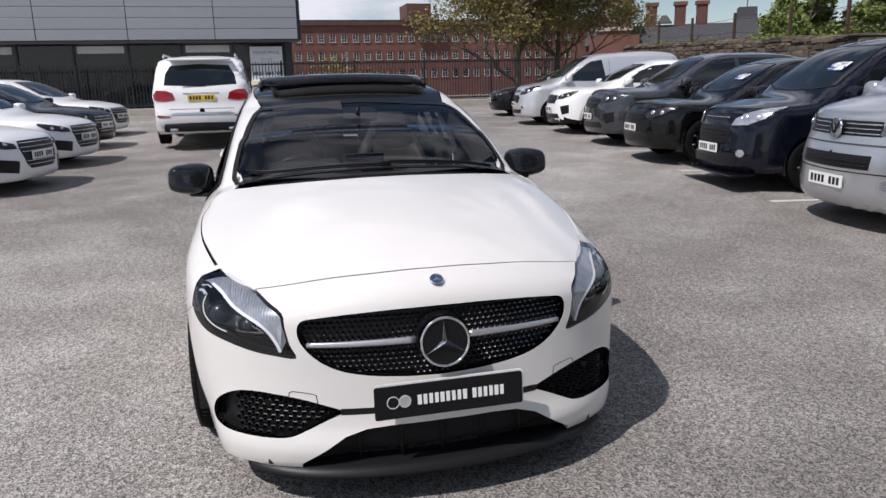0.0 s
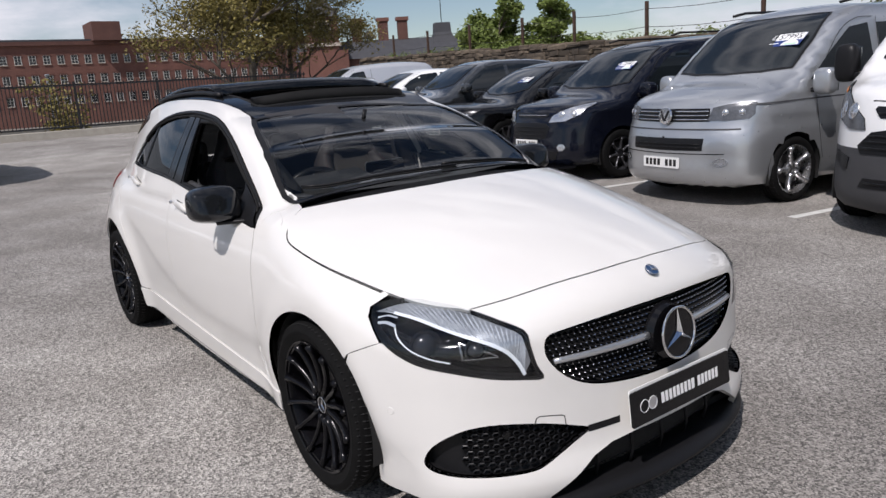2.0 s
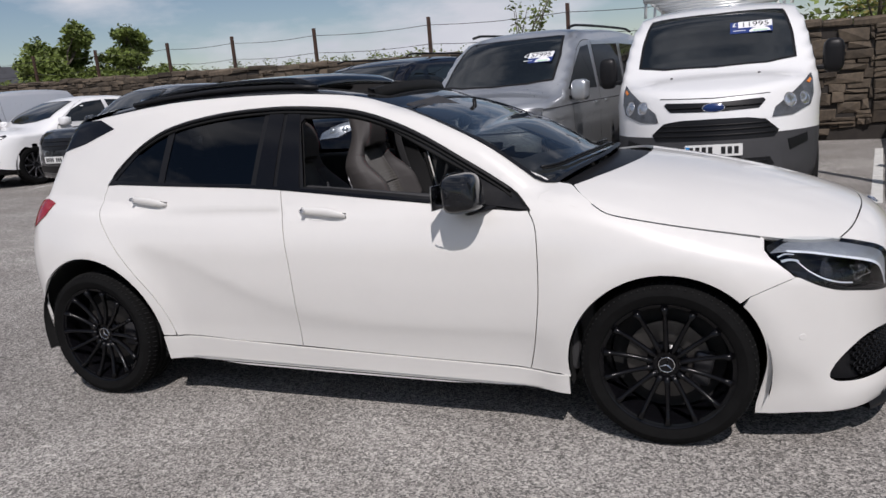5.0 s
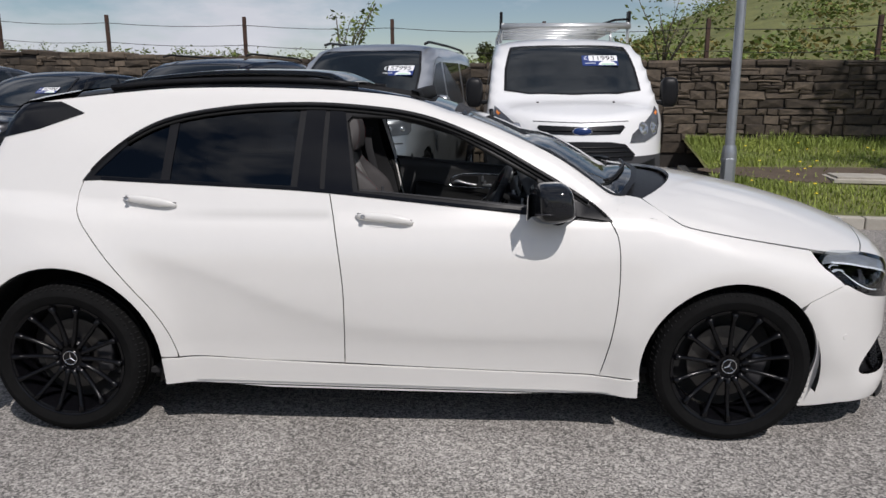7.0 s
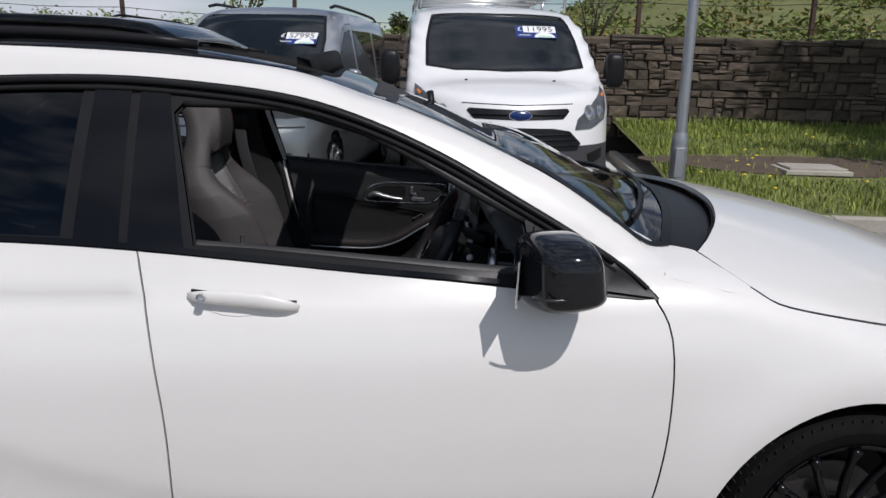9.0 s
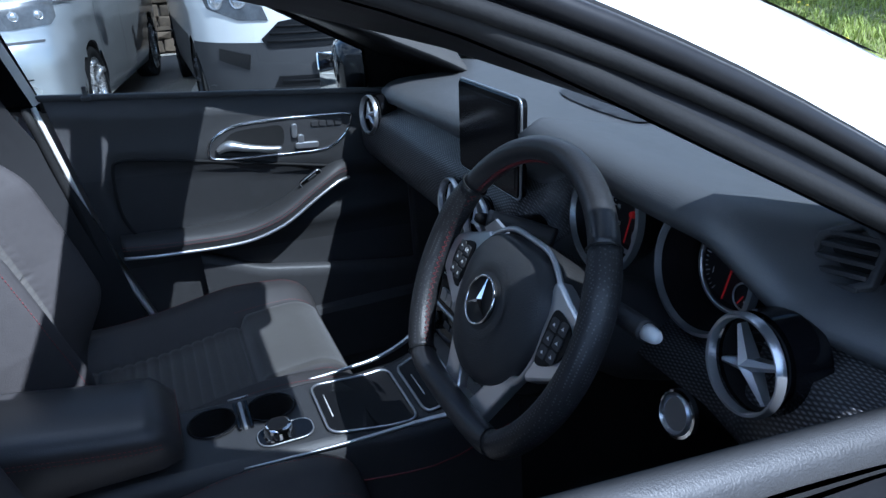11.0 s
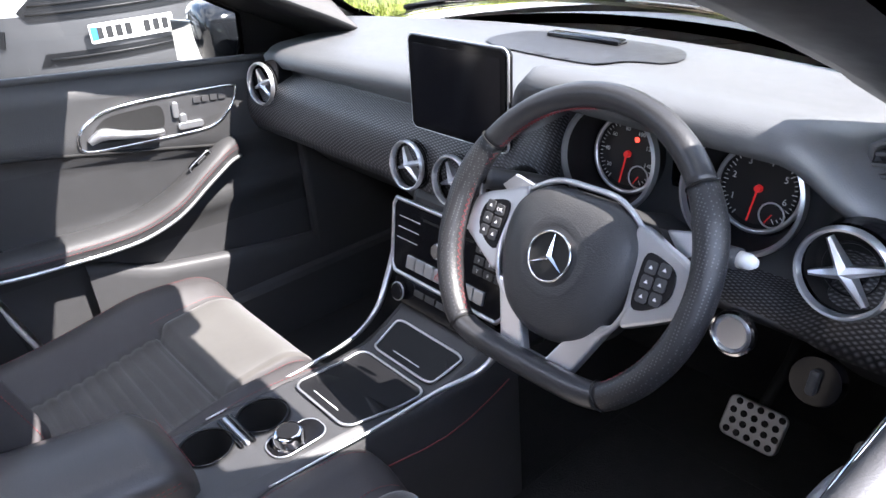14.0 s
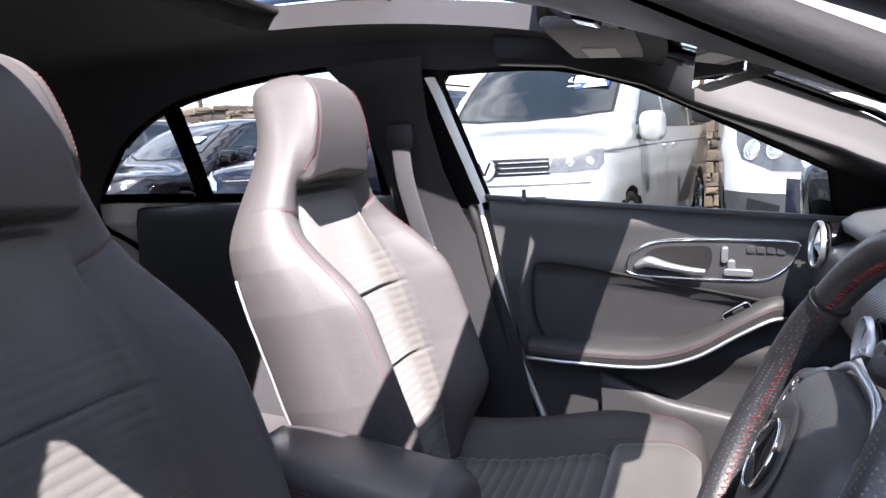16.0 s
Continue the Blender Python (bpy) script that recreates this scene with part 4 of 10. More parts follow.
def bush(label, p, rx, h, leaves, size, leaf_mat, seed, twig=True):
    rg = random.Random(seed)
    t = thing("bush", label, "bush", Matrix.Translation(p))
    st, cl = [], []
    for i in range(9):
        a = rg.random() * 6.28
        top = Vector((math.cos(a) * rx * rg.uniform(.2, .9), math.sin(a) * rx * rg.uniform(.2, .9), h * rg.uniform(.55, 1)))
        mid = top * .5 + Vector((rg.uniform(-.1, .1), rg.uniform(-.1, .1), 0))
        st.append(tube_data([(0, 0, -.1), tuple(mid), tuple(top)], [.02, .013, .006], 5))
        cl += [(top, rx * .30), (top * .75, rx * .34), (mid, rx * .28)]
    tagged(solid("stem", *joined(st), M_BARK, t), kind="stuff")
    tagged(solid("leaves", *leaf_cloud(cl, leaves, size, rg), leaf_mat, t, smooth=False), kind="stuff")


bush("thin young hawthorn bush with fresh leaves above the wall", at(-4.4, 11.6, 1.9), .75, 1.35, 260, .055, M_LEAF, 21)
bush("thin young hawthorn bush with fresh leaves above the wall", at(2.0, 11.3, 1.75), .85, 1.3, 300, .05, M_LEAF, 22)
bush("small dark conifer bush above the wall", at(-1.9, 15, 1.6), .55, 1.0, 700, .07, M_LEAFDARK, 23)
bush("brown bush beside the office building behind railings", Vector((-26.0, 3.3, -.4)), 1.6, 2.6, 1500, .08, M_LEAFDULL, 24)
# bank behind the wall
br, bn = np.linspace(-27, 40, 90), np.linspace(10.8, 60, 40)
def bank_z(r, n):
    z = wall_top(max(r, -27)) + .0 + .05 * (n - 10.8) * (.12 if r < 1 else 1)
    hill = step((r - .5) / 7)
    z += hill * (2.6 * step((n - 13) / 22)) + .10 * noise.noise(Vector((r * .6, n * .6, 9)))
    if r < -2:
        z -= min(2.5, max(0, n - 14) * .15)
    return z


bvv = [tuple(at(r, n, bank_z(r, n))) for r in br for n in bn]
k = len(bn)
tagged(solid("railway_bank", bvv, [(i * k + j, (i + 1) * k + j, (i + 1) * k + j + 1, i * k + j + 1) for i in range(len(br) - 1) for j in range(k - 1)], M_TURF), "rough grassy bank behind the stone wall", "bank", kind="structure")
rng = random.Random(31)
cl, cl2 = [], []
for _ in range(420):
    r, n = rng.uniform(1, 34), rng.uniform(12.5, 38)
    cl.append((at(r, n, bank_z(r, n) + .15), rng.uniform(.25, .75)))
for _ in range(330):
    r = rng.uniform(-26, 18)
    cl2.append((at(r, rng.uniform(10.85, 11.5), wall_top(r) + .12), rng.uniform(.08, .24)))
tagged(solid("bank_brambles", *leaf_cloud(cl, 16000, .085, rng, .5), M_LEAF, smooth=False), "mixed green brambles on the bank", "shrubs", kind="stuff")
tagged(solid("bank_dry_growth", *leaf_cloud([(c + Vector((.6, .4, .05)), q * .9) for c, q in cl], 11000, .08, rng, .5), M_LEAFDULL, smooth=False), "dull olive growth on the bank", "shrubs", kind="stuff")
tagged(solid("wall_top_growth", *leaf_cloud(cl2, 6500, .035, rng, .7), M_LEAF, smooth=False), "low weeds growing along the wall top", "weeds", kind="stuff")

# wire fence
fence = thing("wire_fence", "rusty steel posts with two strands of wire above the wall", "fence")
fr = [-24.5, -21.3, -18.1, -14.9, -12.6 + .2, -9.65, -6.42, -3.23, -.23, 2.75, 5.6, 8.6, 11.6, 14.8, 18]
tops = []
for r in fr:
    z = 2.60 + .035 * max(0, -r) + .0 * r
    part("post", box(.07, .07, 1.5, tuple(at(r, 11.0, z - .7)), .006), M_RUST, fence)
    tops.append(at(r, 10.96, z))
for dz in (-.12, -.52):
    pts = []
    for a, b in zip(tops, tops[1:]):
        for u in (0, .25, .5, .75):
            q = a.lerp(b, u)
            pts.append((q.x, q.y, q.z + dz - .05 * math.sin(math.pi * u)))
    tube("wire", pts, .006, M_WIRE, fence, n=4)

# lamp post
lamp = thing("lamp_post", "tapered galvanised steel lamp post standing in the verge", "lamp post", Matrix.Translation(at(2.40, 5.50, .16)))
part("base", turned([(.084, 0), (.082, .50), (.080, .54), (.066, .60)], 24), M_GALV, lamp, smooth=True)
part("pole", turned([(.056, .55), (.050, 3.0), (.036, 7.0), (0, 7.0)], 20), M_GALV, lamp, smooth=True)
part("door", box(.09, .012, .30, (-.02, -.082, .30), .004), M_GALV, lamp)
part("collar", turned([(.085, .40), (.088, .41), (.088, .44), (.085, .45)], 24), M_GALV, lamp)

# railings at the end of the yard
rail = thing("railings", "black steel bar railings on a low concrete edge", "fence")
FX, FY0, FY1 = -24.3, -16.0, 12.0
fz = gz(FX, 0) + .02
part("edge", box(.30, FY1 - FY0, .36, (FX, (FY0 + FY1) / 2, fz + .05), .02), M_KERB, rail)
for z in (fz + .33, fz + 1.72):
    part("rail", box(.055, FY1 - FY0, .055, (FX, (FY0 + FY1) / 2, z)), M_RAIL, rail)
y, bar = FY0, None
i = 0
while y < FY1:
    if i % 24 == 0:
        part("post", box(.08, .08, 1.72, (FX, y, fz + .98), .004), M_RAIL, rail)
    else:
        if bar is None:
            ob = part("bar", box(.028, .028, 1.50), M_RAIL, rail)
            bar = ob.data
        else:
            ob = new("bar", bar)
            ob.parent = rail
        ob.location = (FX, y, fz + 1.07)
    y += .115
    i += 1

# office building
off = thing("office_building", "low office building with grey cladding above dark glass", "building")
bx, by1, by0, b0 = -28.0, 1.20, -34.0, -.2
part("back_wall", box(10, by1 - by0 - .2, 5.4, (bx - 5.3, (by0 + by1) / 2, b0 + 2.9)), M_CLADDARK, off)
part("base", box(.3, by1 - by0, .8, (bx - .15, (by0 + by1) / 2, b0 + .4)), M_CLADDARK, off)
pane_mesh = None
y, i = by1 - .35, 0
while y > by0:
    w = 2.05
    ob = part("glass_pane", box(.03, w - .09, 2.55, (bx - .22, y - w / 2, b0 + 2.05)), M_SHOPGLASS, off, "dark glazing") if pane_mesh is None else new("glass_pane", pane_mesh)
    if pane_mesh is None:
        pane_mesh, first_y = ob.data, y
    else:
        ob.parent = off
        ob.location = (0, y - first_y, 0)
    part("mullion", box(.10, .09, 2.7, (bx - .17, y, b0 + 2.05), .004), M_CLADDARK, off)
    if i % 2 == 1:
        part("blind", box(.02, w - .3, .28, (bx - .195, y - w / 2, b0 + 3.17)), M_SIGN, off, "pale window vent")
    y -= w
    i += 1
part("corner_post", box(.35, .30, 3.4, (bx - .1, by1 - .15, b0 + 1.7), .01), M_CLADDARK, off)
part("soffit", box(.9, by1 - by0 + .3, .10, (bx + .1, (by0 + by1) / 2 + .1, b0 + 3.42)), M_CLADDARK, off)
panel_mesh = None
for j in range(5):
    y = by1 + .25
    while y > by0:
        w = 3.3
        if panel_mesh is None:
            ob = part("cladding_panel", box(.06, w - .025, .405, (0, 0, 0), .012), M_CLAD, off)
            panel_mesh = ob.data
        else:
            ob = new("cladding_panel", panel_mesh)
            ob.parent = off
        ob.location = (bx + .52, y - w / 2, b0 + 3.70 + j * .42)
        y -= w
part("cladding_core", box(.9, by1 - by0 + .45, 2.15, (bx + .02, (by0 + by1) / 2 + .15, b0 + 4.52)), M_CLADDARK, off)
part("parapet", box(1.0, by1 - by0 + .5, .07, (bx + .06, (by0 + by1) / 2 + .15, b0 + 5.62), .01), M_CLAD, off)
sg = thing("letting_sign", "white letting sign board with grey lettering on the office wall", "sign")
sm = frame_of((bx + .10, .12, b0 + 2.25), (0, 1, 0), (0, 0, 1))
slab("board", rounded(1.32, 1.95, .02), .03, sm, M_SIGN, sg)
words("lettering", "OFFICE SPACE", .165, sm @ Matrix.Translation((0, .72, .004)), M_SIGNGREY, sg)
words("lettering", "TO LET", .150, sm @ Matrix.Translation((0, .43, .004)), M_SIGNGREY, sg)
bb = bmesh.new()
for k in range(11):
    if k not in (4, 8):
        box(.075, .13, .006, (-.52 + .104 * k, -.12, .003), bm=bb)
bb.transform(sm)
part("number_bars", bb, M_SIGNGREY, sg, "grey bars")
v, f = tube_data([(.0 + .17 * math.cos(t), -.62 + .17 * math.sin(t), .004) for t in np.linspace(0, 6.2832, 5)[:-1]], .018, 4, True)
solid("mark", [sm @ Vector(q) for q in v], f, M_SIGNGREY, sg, "diamond mark")


def far_window(parent, m, w, h, frame_mat=M_SASH, bars=(2, 3)):
    """A sash window set in a far wall, facing +z of m."""
    win = thing_part("window", parent)
    win.matrix_basis = m
    part("pane", box(w, h, .05, (0, 0, -.12)), M_DARKPANE, win)
    fm = bmesh.new()
    for i in range(bars[0] + 1):
        box(.09 if i in (0, bars[0]) else .05, h, .06, (-w / 2 + w * i / bars[0], 0, -.06), bm=fm)
    for i in range(bars[1] + 1):
        box(w, .09 if i in (0, bars[1]) else .05, .06, (0, -h / 2 + h * i / bars[1], -.055), bm=fm)
    part("frame", fm, frame_mat, win)
    part("lintel", box(w + .35, .32, .10, (0, h / 2 + .14, -.03)), M_BRICKDARK, win)
    part("sill", box(w + .25, .14, .16, (0, -h / 2 - .07, .0)), M_CLOCK, win)
    return win


mill = thing("brick_mill", "long red brick mill with rows of white sash windows", "building")
MX = -178.0
wo, wl, wb, wc = bmesh.new(), None, None, None
part("wall", box(14, 92, 22, (MX - 7.3, 48, 5.2)), M_BRICK, mill)
part("cornice", box(1.0, 92, .8, (MX - .2, 48, 15.6)), M_BRICKDARK, mill)
part("parapet", box(14.4, 92.4, .4, (MX - 7.2, 48, 16.25)), M_SLATE, mill)
proto = None
for row, z in enumerate((12.2, 8.0, 3.6)):
    for col in range(27):
        y = 8.0 + 2.78 * col
        m = frame_of((MX - .18, y, z), (0, 1, 0), (0, 0, 1))
        if proto is None:
            proto = far_window(mill, m, 1.3, 1.85)
        else:
            copy_thing(proto, m)
part("gable", box(9, 6, 4, (MX - 2, 40, 18)), M_BRICKDARK, mill)

hall = thing("clock_hall", "dark red brick hall with slate roof, tower and round clock window", "building")
hc, hu, hf = Vector((-93.5, 51.0, 0)), Vector((math.cos(radians(62)), math.sin(radians(62)), 0)), Vector((math.cos(radians(-28)), math.sin(radians(-28)), 0))
hm = frame_of(hc, hu, (0, 0, 1))


def hall_box(name, w, d, h, x, y, z, mt, taper=None):
    bm = box(w, d, h, (0, 0, 0), taper=taper)
    bm.transform(Matrix.Translation(hc + hu * x - hf * y + Vector((0, 0, z))) @ Matrix.Rotation(math.atan2(hu.y, hu.x), 4, "Z"))
    return part(name, bm, mt, hall)


hall_box("wall", 34, 10, 8, 12, 6, 2.2, M_BRICKDARK)
hall_box("roof", 34.5, 11, 2.8, 12, 6, 7.4, M_SLATE, (.97, .25))
hall_box("tower", 4.6, 4.6, 14, -1.0, 2.2, 5.2, M_BRICK)
hall_box("tower_shoulder", 7.0, 5.2, 7.5, -1.0, 2.4, 3.6, M_BRICK)
hall_box("string_course", 5.2, 5.2, .5, -1.0, 2.2, 8.2, M_CLOCK)
hall_box("tower_roof", 5.2, 5.2, 2.6, -1.0, 2.2, 13.4, M_SLATE, (.35, .35))
for cx in (8.2, 11.2, 4.2):
    hall_box("chimney", 1.5, 1.3, 4.6, cx, 5, 9.6, M_BRICKDARK)
    hall_box("chimney_cap", 1.9, 1.7, .5, cx, 5, 11.7, M_BRICK)
hall_box("lantern", 2.6, 2.6, 2.0, 17.3, 5, 9.8, M_SLATE, (.9, .9))
hall_box("lantern_roof", 3.6, 3.6, 1.6, 17.3, 5, 8.6, M_SLATE, (.7, .7))
hall_box("cupola", 2.2, 2.2, 1.1, 6.0, 5, 9.6, M_SLATE, (.3, .3))
q = hc + hu * 17.3 - hf * 5
tube("finial", [(q.x, q.y, 10.8), (q.x, q.y, 16.5)], .07, M_RAIL, hall, n=5)
cm = frame_of(hc + hu * -1.0 + hf * .15 + Vector((0, 0, 10.4)), hu, (0, 0, 1))
bm = turned([(0, .05), (.95, .05), (1.0, 0)], 28); bm.transform(cm)
clockface = part("clock_face", bm, M_DARKPANE, hall)
v, f = tube_data([(1.15 * math.cos(t), 1.15 * math.sin(t), .08) for t in np.linspace(0, 6.2832, 29)[:-1]], .2, 6, True)
solid("clock_ring", [cm @ Vector(p) for p in v], f, M_CLOCK, clockface)
for i in range(4):
    a = i * math.pi / 4
    bm = box(2.0, .09, .08, (0, 0, .1)); bm.transform(cm @ Matrix.Rotation(a, 4, "Z")); part("clock_bar", bm, M_CLOCK, clockface)
# street beyond the railings
sw = thing("retaining_wall", "grey concrete road wall beyond the railings", "wall")
part("wall", box(.4, 60, 2.6, (-60, 20, -1.2)), M_KERB, sw)
part("cap", box(.6, 60, .15, (-60, 20, .15)), M_KERB, sw)
sl = thing("street_lamp", "slim grey street lamp beyond the railings", "street lamp", pose(-40, 5.0, -3.0))
part("pole", turned([(.07, 0), (.045, 6.2), (0, 6.2)], 10), M_GALV, sl)
part("head", box(.5, .16, .10, (.2, 0, 6.2), .03), M_GALV, sl)
# an unseen low ridge, added behind the walk to close the horizon in reflections
hv, hfc = [], []
for i, a in enumerate(np.linspace(-165, 45, 64)):
    d = 260
    x, y = d * math.cos(radians(a)), d * math.sin(radians(a))
    hv += [(x, y, -6), (x, y, 1.5 + 1.6 * noise.noise(Vector((i * .21, 0, 0))) + .6 * noise.noise(Vector((i * .9, 4, 0))))]
hfc = [(2 * i, 2 * i + 2, 2 * i + 3, 2 * i + 1) for i in range(63)]
tagged(solid("far_hill", hv, hfc, mat("unseen dark ridge", (.035, .05, .03), .95, var=.4, scale=.05)), "unseen dark ridge, added to close the horizon", "hill", kind="structure")


# ---- the white hatchback ----
car = thing("hatchback_car", "white five-door hatchback with black roof, driver's window down, standing on asphalt", "car")


def at_ring(s):
    """Places on the car's side s (-1 its right) for pairs of x and the angle seen from its middle, 1 m up."""
    def place(uv):
        uv = np.asarray(uv, float)
        a = np.radians(uv[:, 1])
        eye = np.stack([uv[:, 0], 0 * a, 0 * a + 1.0], 1)
        return meet(hero_field, eye, np.stack([0 * a, s * np.cos(a), np.sin(a)], 1), 0.3, 1.6, 60)
    return place


def at_top(uv):
    uv = np.asarray(uv, float)
    eye = np.stack([uv[:, 0], uv[:, 1], 0 * uv[:, 0] + .55], 1)
    return meet(hero_field, eye, np.tile([0, 0, 1.0], (len(uv), 1)), 0.0, 1.1, 60)


def at_nose(uv):
    uv = np.asarray(uv, float)
    a = np.radians(uv[:, 0])
    eye = np.stack([0 * a + 1.2, 0 * a, uv[:, 1]], 1)
    return meet(hero_field, eye, np.stack([np.cos(a), np.sin(a), 0 * a], 1), 0.3, 1.4, 60)


def at_tail(uv):
    uv = np.asarray(uv, float)
    a = np.radians(uv[:, 0])
    eye = np.stack([0 * a - 1.2, 0 * a, uv[:, 1]], 1)
    return meet(hero_field, eye, np.stack([-np.cos(a), np.sin(a), 0 * a], 1), 0.2, 1.4, 60)


def ring_of(points):
    """(x, z) of a side line as (x, angle)."""
    q = np.array(points, float)
    eye = np.stack([q[:, 0], 0 * q[:, 0], q[:, 1]], 1)
    p = meet(hero_field, eye, np.tile([0, -1.0, 0], (len(q), 1)), 0.2, 1.2, 60)
    return [(x, math.degrees(math.atan2(z - 1.0, -y))) for x, y, z in p]


SIDE_SCALE, NOSE_SCALE = (1, .0145), (.0160, 1)
FA, RA, FR, RR = (1.36, .304), (-1.325, .315), .357, .390
# lines of the side, as (x, z)
DLO_TOP = spline([(.880, .888), (.815, .948), (.70, 1.022), (.572, 1.096), (.41, 1.186), (.25, 1.256), (.09, 1.304), (-.10, 1.330), (-.34, 1.344), (-.63, 1.333), (-.89, 1.292), (-1.05, 1.226), (-1.18, 1.128), (-1.262, 1.036)], 4)
DLO_LOW = spline([(-1.262, 1.040), (-.80, 1.024), (-.357, 1.004), (.0, .972), (.30, .941), (.60, .911), (.880, .888)], 4)
DOOR_F = spline([(.866, .893), (.900, .812), (.903, .60), (.880, .405), (.848, .262)], 4)
DOOR_M = spline([(-.234, .994), (-.195, .79), (-.176, .585), (-.184, .303)], 4)
DOOR_R = spline([(-1.255, 1.034), (-1.272, .965), (-1.235, .893), (-1.149, .783), (-1.025, .631), (-.945, .528), (-.893, .430), (-.862, .325)], 4)
BON_SIDE = spline([(1.015, .672), (1.055, .735), (1.11, .785), (1.184, .809), (1.38, .801), (1.561, .764), (1.735, .716), (1.85, .665), (1.938, .604)], 4)
WING_TOP = [(q[0], math.degrees(math.atan2(q[2] - 1.0, q[1]))) for q in at_top(np.array([p for p in BON_SIDE if p[0] < 1.74]))][::-1]
LAMP_EDGE = [(q[0], math.degrees(math.atan2(q[2] - 1.0, q[1]))) for q in at_nose(np.array([(63.0, .5858), (61.5, .5978), (60.0, .6098), (58.4, .6218), (57.2, .6318), (56.0, .6408), (54.9, .6490), (55.8, .670), (57.2, .697), (58.2, .716), (58.4, .737), (55.2, .754)]))]
RAIL_EDGE = [(-1.36, 35.5), (-1.2, 36.3), (-.94, 37.0), (-.7, 36.8), (-.46, 36.4), (-.22, 35.6), (.0, 34.2), (.14, 32.8), (.235, 30.8)]
low_of = lambda x: .262 + (.848 - x) * .0372


def between(line, lo, hi):
    return [p for p in line if lo < p[0] < hi]


def car_side(s, word):
    ring = at_ring(s)
    skin = dict(field=hero_field, parent=car, scale=SIDE_SCALE, grid=.028)
    # white frame: pillar, cant rail and rear quarter
    quarter = (ring_of(DLO_TOP + DOOR_R[1:-1] + [(-.868, .326), (-.930, .328)] + [p for p in arc(*RA, RR, 2, 178, 24) if p[1] > .3] + [(-1.745, .31), (-1.765, .55), (-1.77, .80), (-1.74, .98), (-1.69, 1.15), (-1.63, 1.28)])
               + [(-1.56, 35.2), (-1.3, 35.6)] + RAIL_EDGE[2:] + [(.31, 28.0), (.457, 21.2), (.582, 15.6), (.70, 9.7), (.81, 3.6), (.88, .2), (.925, -2.0), (.940, -3.6)] + ring_of([(.908, .943)]))
    patch("side_frame", quarter, ring, mats=[M_WHITE, M_RUBBER], gap=.0018, lip=.006, **skin)
    # doors
    front = ring_of(between(DLO_LOW, -.225, .87) + DOOR_F + [(.5, low_of(.5)), (.1, low_of(.1))] + DOOR_M[::-1])
    rear = ring_of(between(DLO_LOW, -1.24, -.24) + DOOR_M + [(-.5, low_of(-.5))] + DOOR_R[::-1])
    fd = patch("front_door", front, ring, mats=[M_WHITE, M_RUBBER], gap=.0022, lip=.008, **skin)
    rd = patch("rear_door", rear, ring, mats=[M_WHITE, M_RUBBER], gap=.0022, lip=.008, **skin)
    # front wing
    wing = ring_of([(.872, .890)] + DOOR_F[1:] + [(.965, .255)] + [p for p in arc(*FA, FR, 190, 46, 22)] + []) + LAMP_EDGE + [p for p in WING_TOP if 1.085 < p[0] < 1.735] + [(1.06, -6.4), (1.01, -4.7), (.95, -3.8)] + ring_of([(.903, .938)])
    patch("front_wing", wing, ring, mats=[M_WHITE, M_RUBBER], gap=.0018, lip=.006, **skin)
    # sill with its raised blade
    sill = ring_of([(-.932, .325), (-.862, .322), (-.184, .299), (.848, .260), (1.000, .254), (1.003, .172), (.5, .176), (.0, .182), (-.5, .192), (-.928, .206)])
    sl = patch("sill", sill, ring, mats=[M_WHITE, M_RUBBER], gap=.001, lip=.004, lift=.006, **skin)
    ribbon("blade", ring_of([(x, .218 - .020 * x) for x in np.linspace(-.80, .90, 24)]), ring, hero_field, .012, M_WHITE, sl, lift=.012)
    ribbon("sill_shadow_line", ring_of([(x, .196 - .018 * x) for x in np.linspace(-.86, .92, 24)]), ring, hero_field, .004, M_TRIM, sl, lift=.0075)
    # wheel houses
    for cx, cz, ra in ((*FA, FR), (*RA, RR)):
        v, f = [], []
        n = 24
        for i in range(n + 1):
            a = radians(-15 + 210 * i / n)
            for y, r in ((.845, ra - .002), (.60, ra + .008), (.55, ra + .008)):
                v.append((cx + r * math.cos(a), s * y, cz + r * math.sin(a)))
        for i in range(n):
            for j in range(2):
                f.append((3 * i + j, 3 * i + j + 1, 3 * i + j + 4, 3 * i + j + 3))
        v.append((cx, s * .55, cz))
        f += [(3 * i + 2, 3 * i + 5, len(v) - 1) for i in range(n)]
        solid("wheel_house", v, f, M_DARK, car)
    # black window surround with its openings
    hole_f = [(-.122, 1.004), (-.178, 1.270)] + spline([(-.160, 1.290), (-.02, 1.288), (.10, 1.275), (.25, 1.227), (.41, 1.143), (.50, 1.094), (.590, 1.046)], 4) + [(.606, .934), (.3, .964), (.0, .994)]
    hole_r = [(-.392, 1.022)] + [(-.372, 1.315)] + spline([(-.40, 1.327), (-.64, 1.316), (-.872, 1.280)], 4) + [(-.888, 1.042)]
    hole_q = [(-.925, 1.044), (-.912, 1.264)] + spline([(-.93, 1.258), (-1.045, 1.208), (-1.155, 1.115), (-1.218, 1.055)], 4)
    outline = DLO_TOP + DLO_LOW[1:-1]
    surround = patch("window_surround", ring_of(outline), ring, hero_field, [M_TRIM, M_RUBBER], car, "satin black window surround", grid=.03, gap=.0005, depth=.022,
                     lift=-.003, scale=SIDE_SCALE, holes=[ring_of(hole_f), ring_of(hole_r), ring_of(hole_q)])
    patch("pillar_cover", ring_of([(-.365, 1.008), (-.345, 1.325), (-.268, 1.322), (-.275, 1.0)]), ring, hero_field, M_PIANO, surround, grid=.04, depth=.004, lift=.001, scale=SIDE_SCALE)
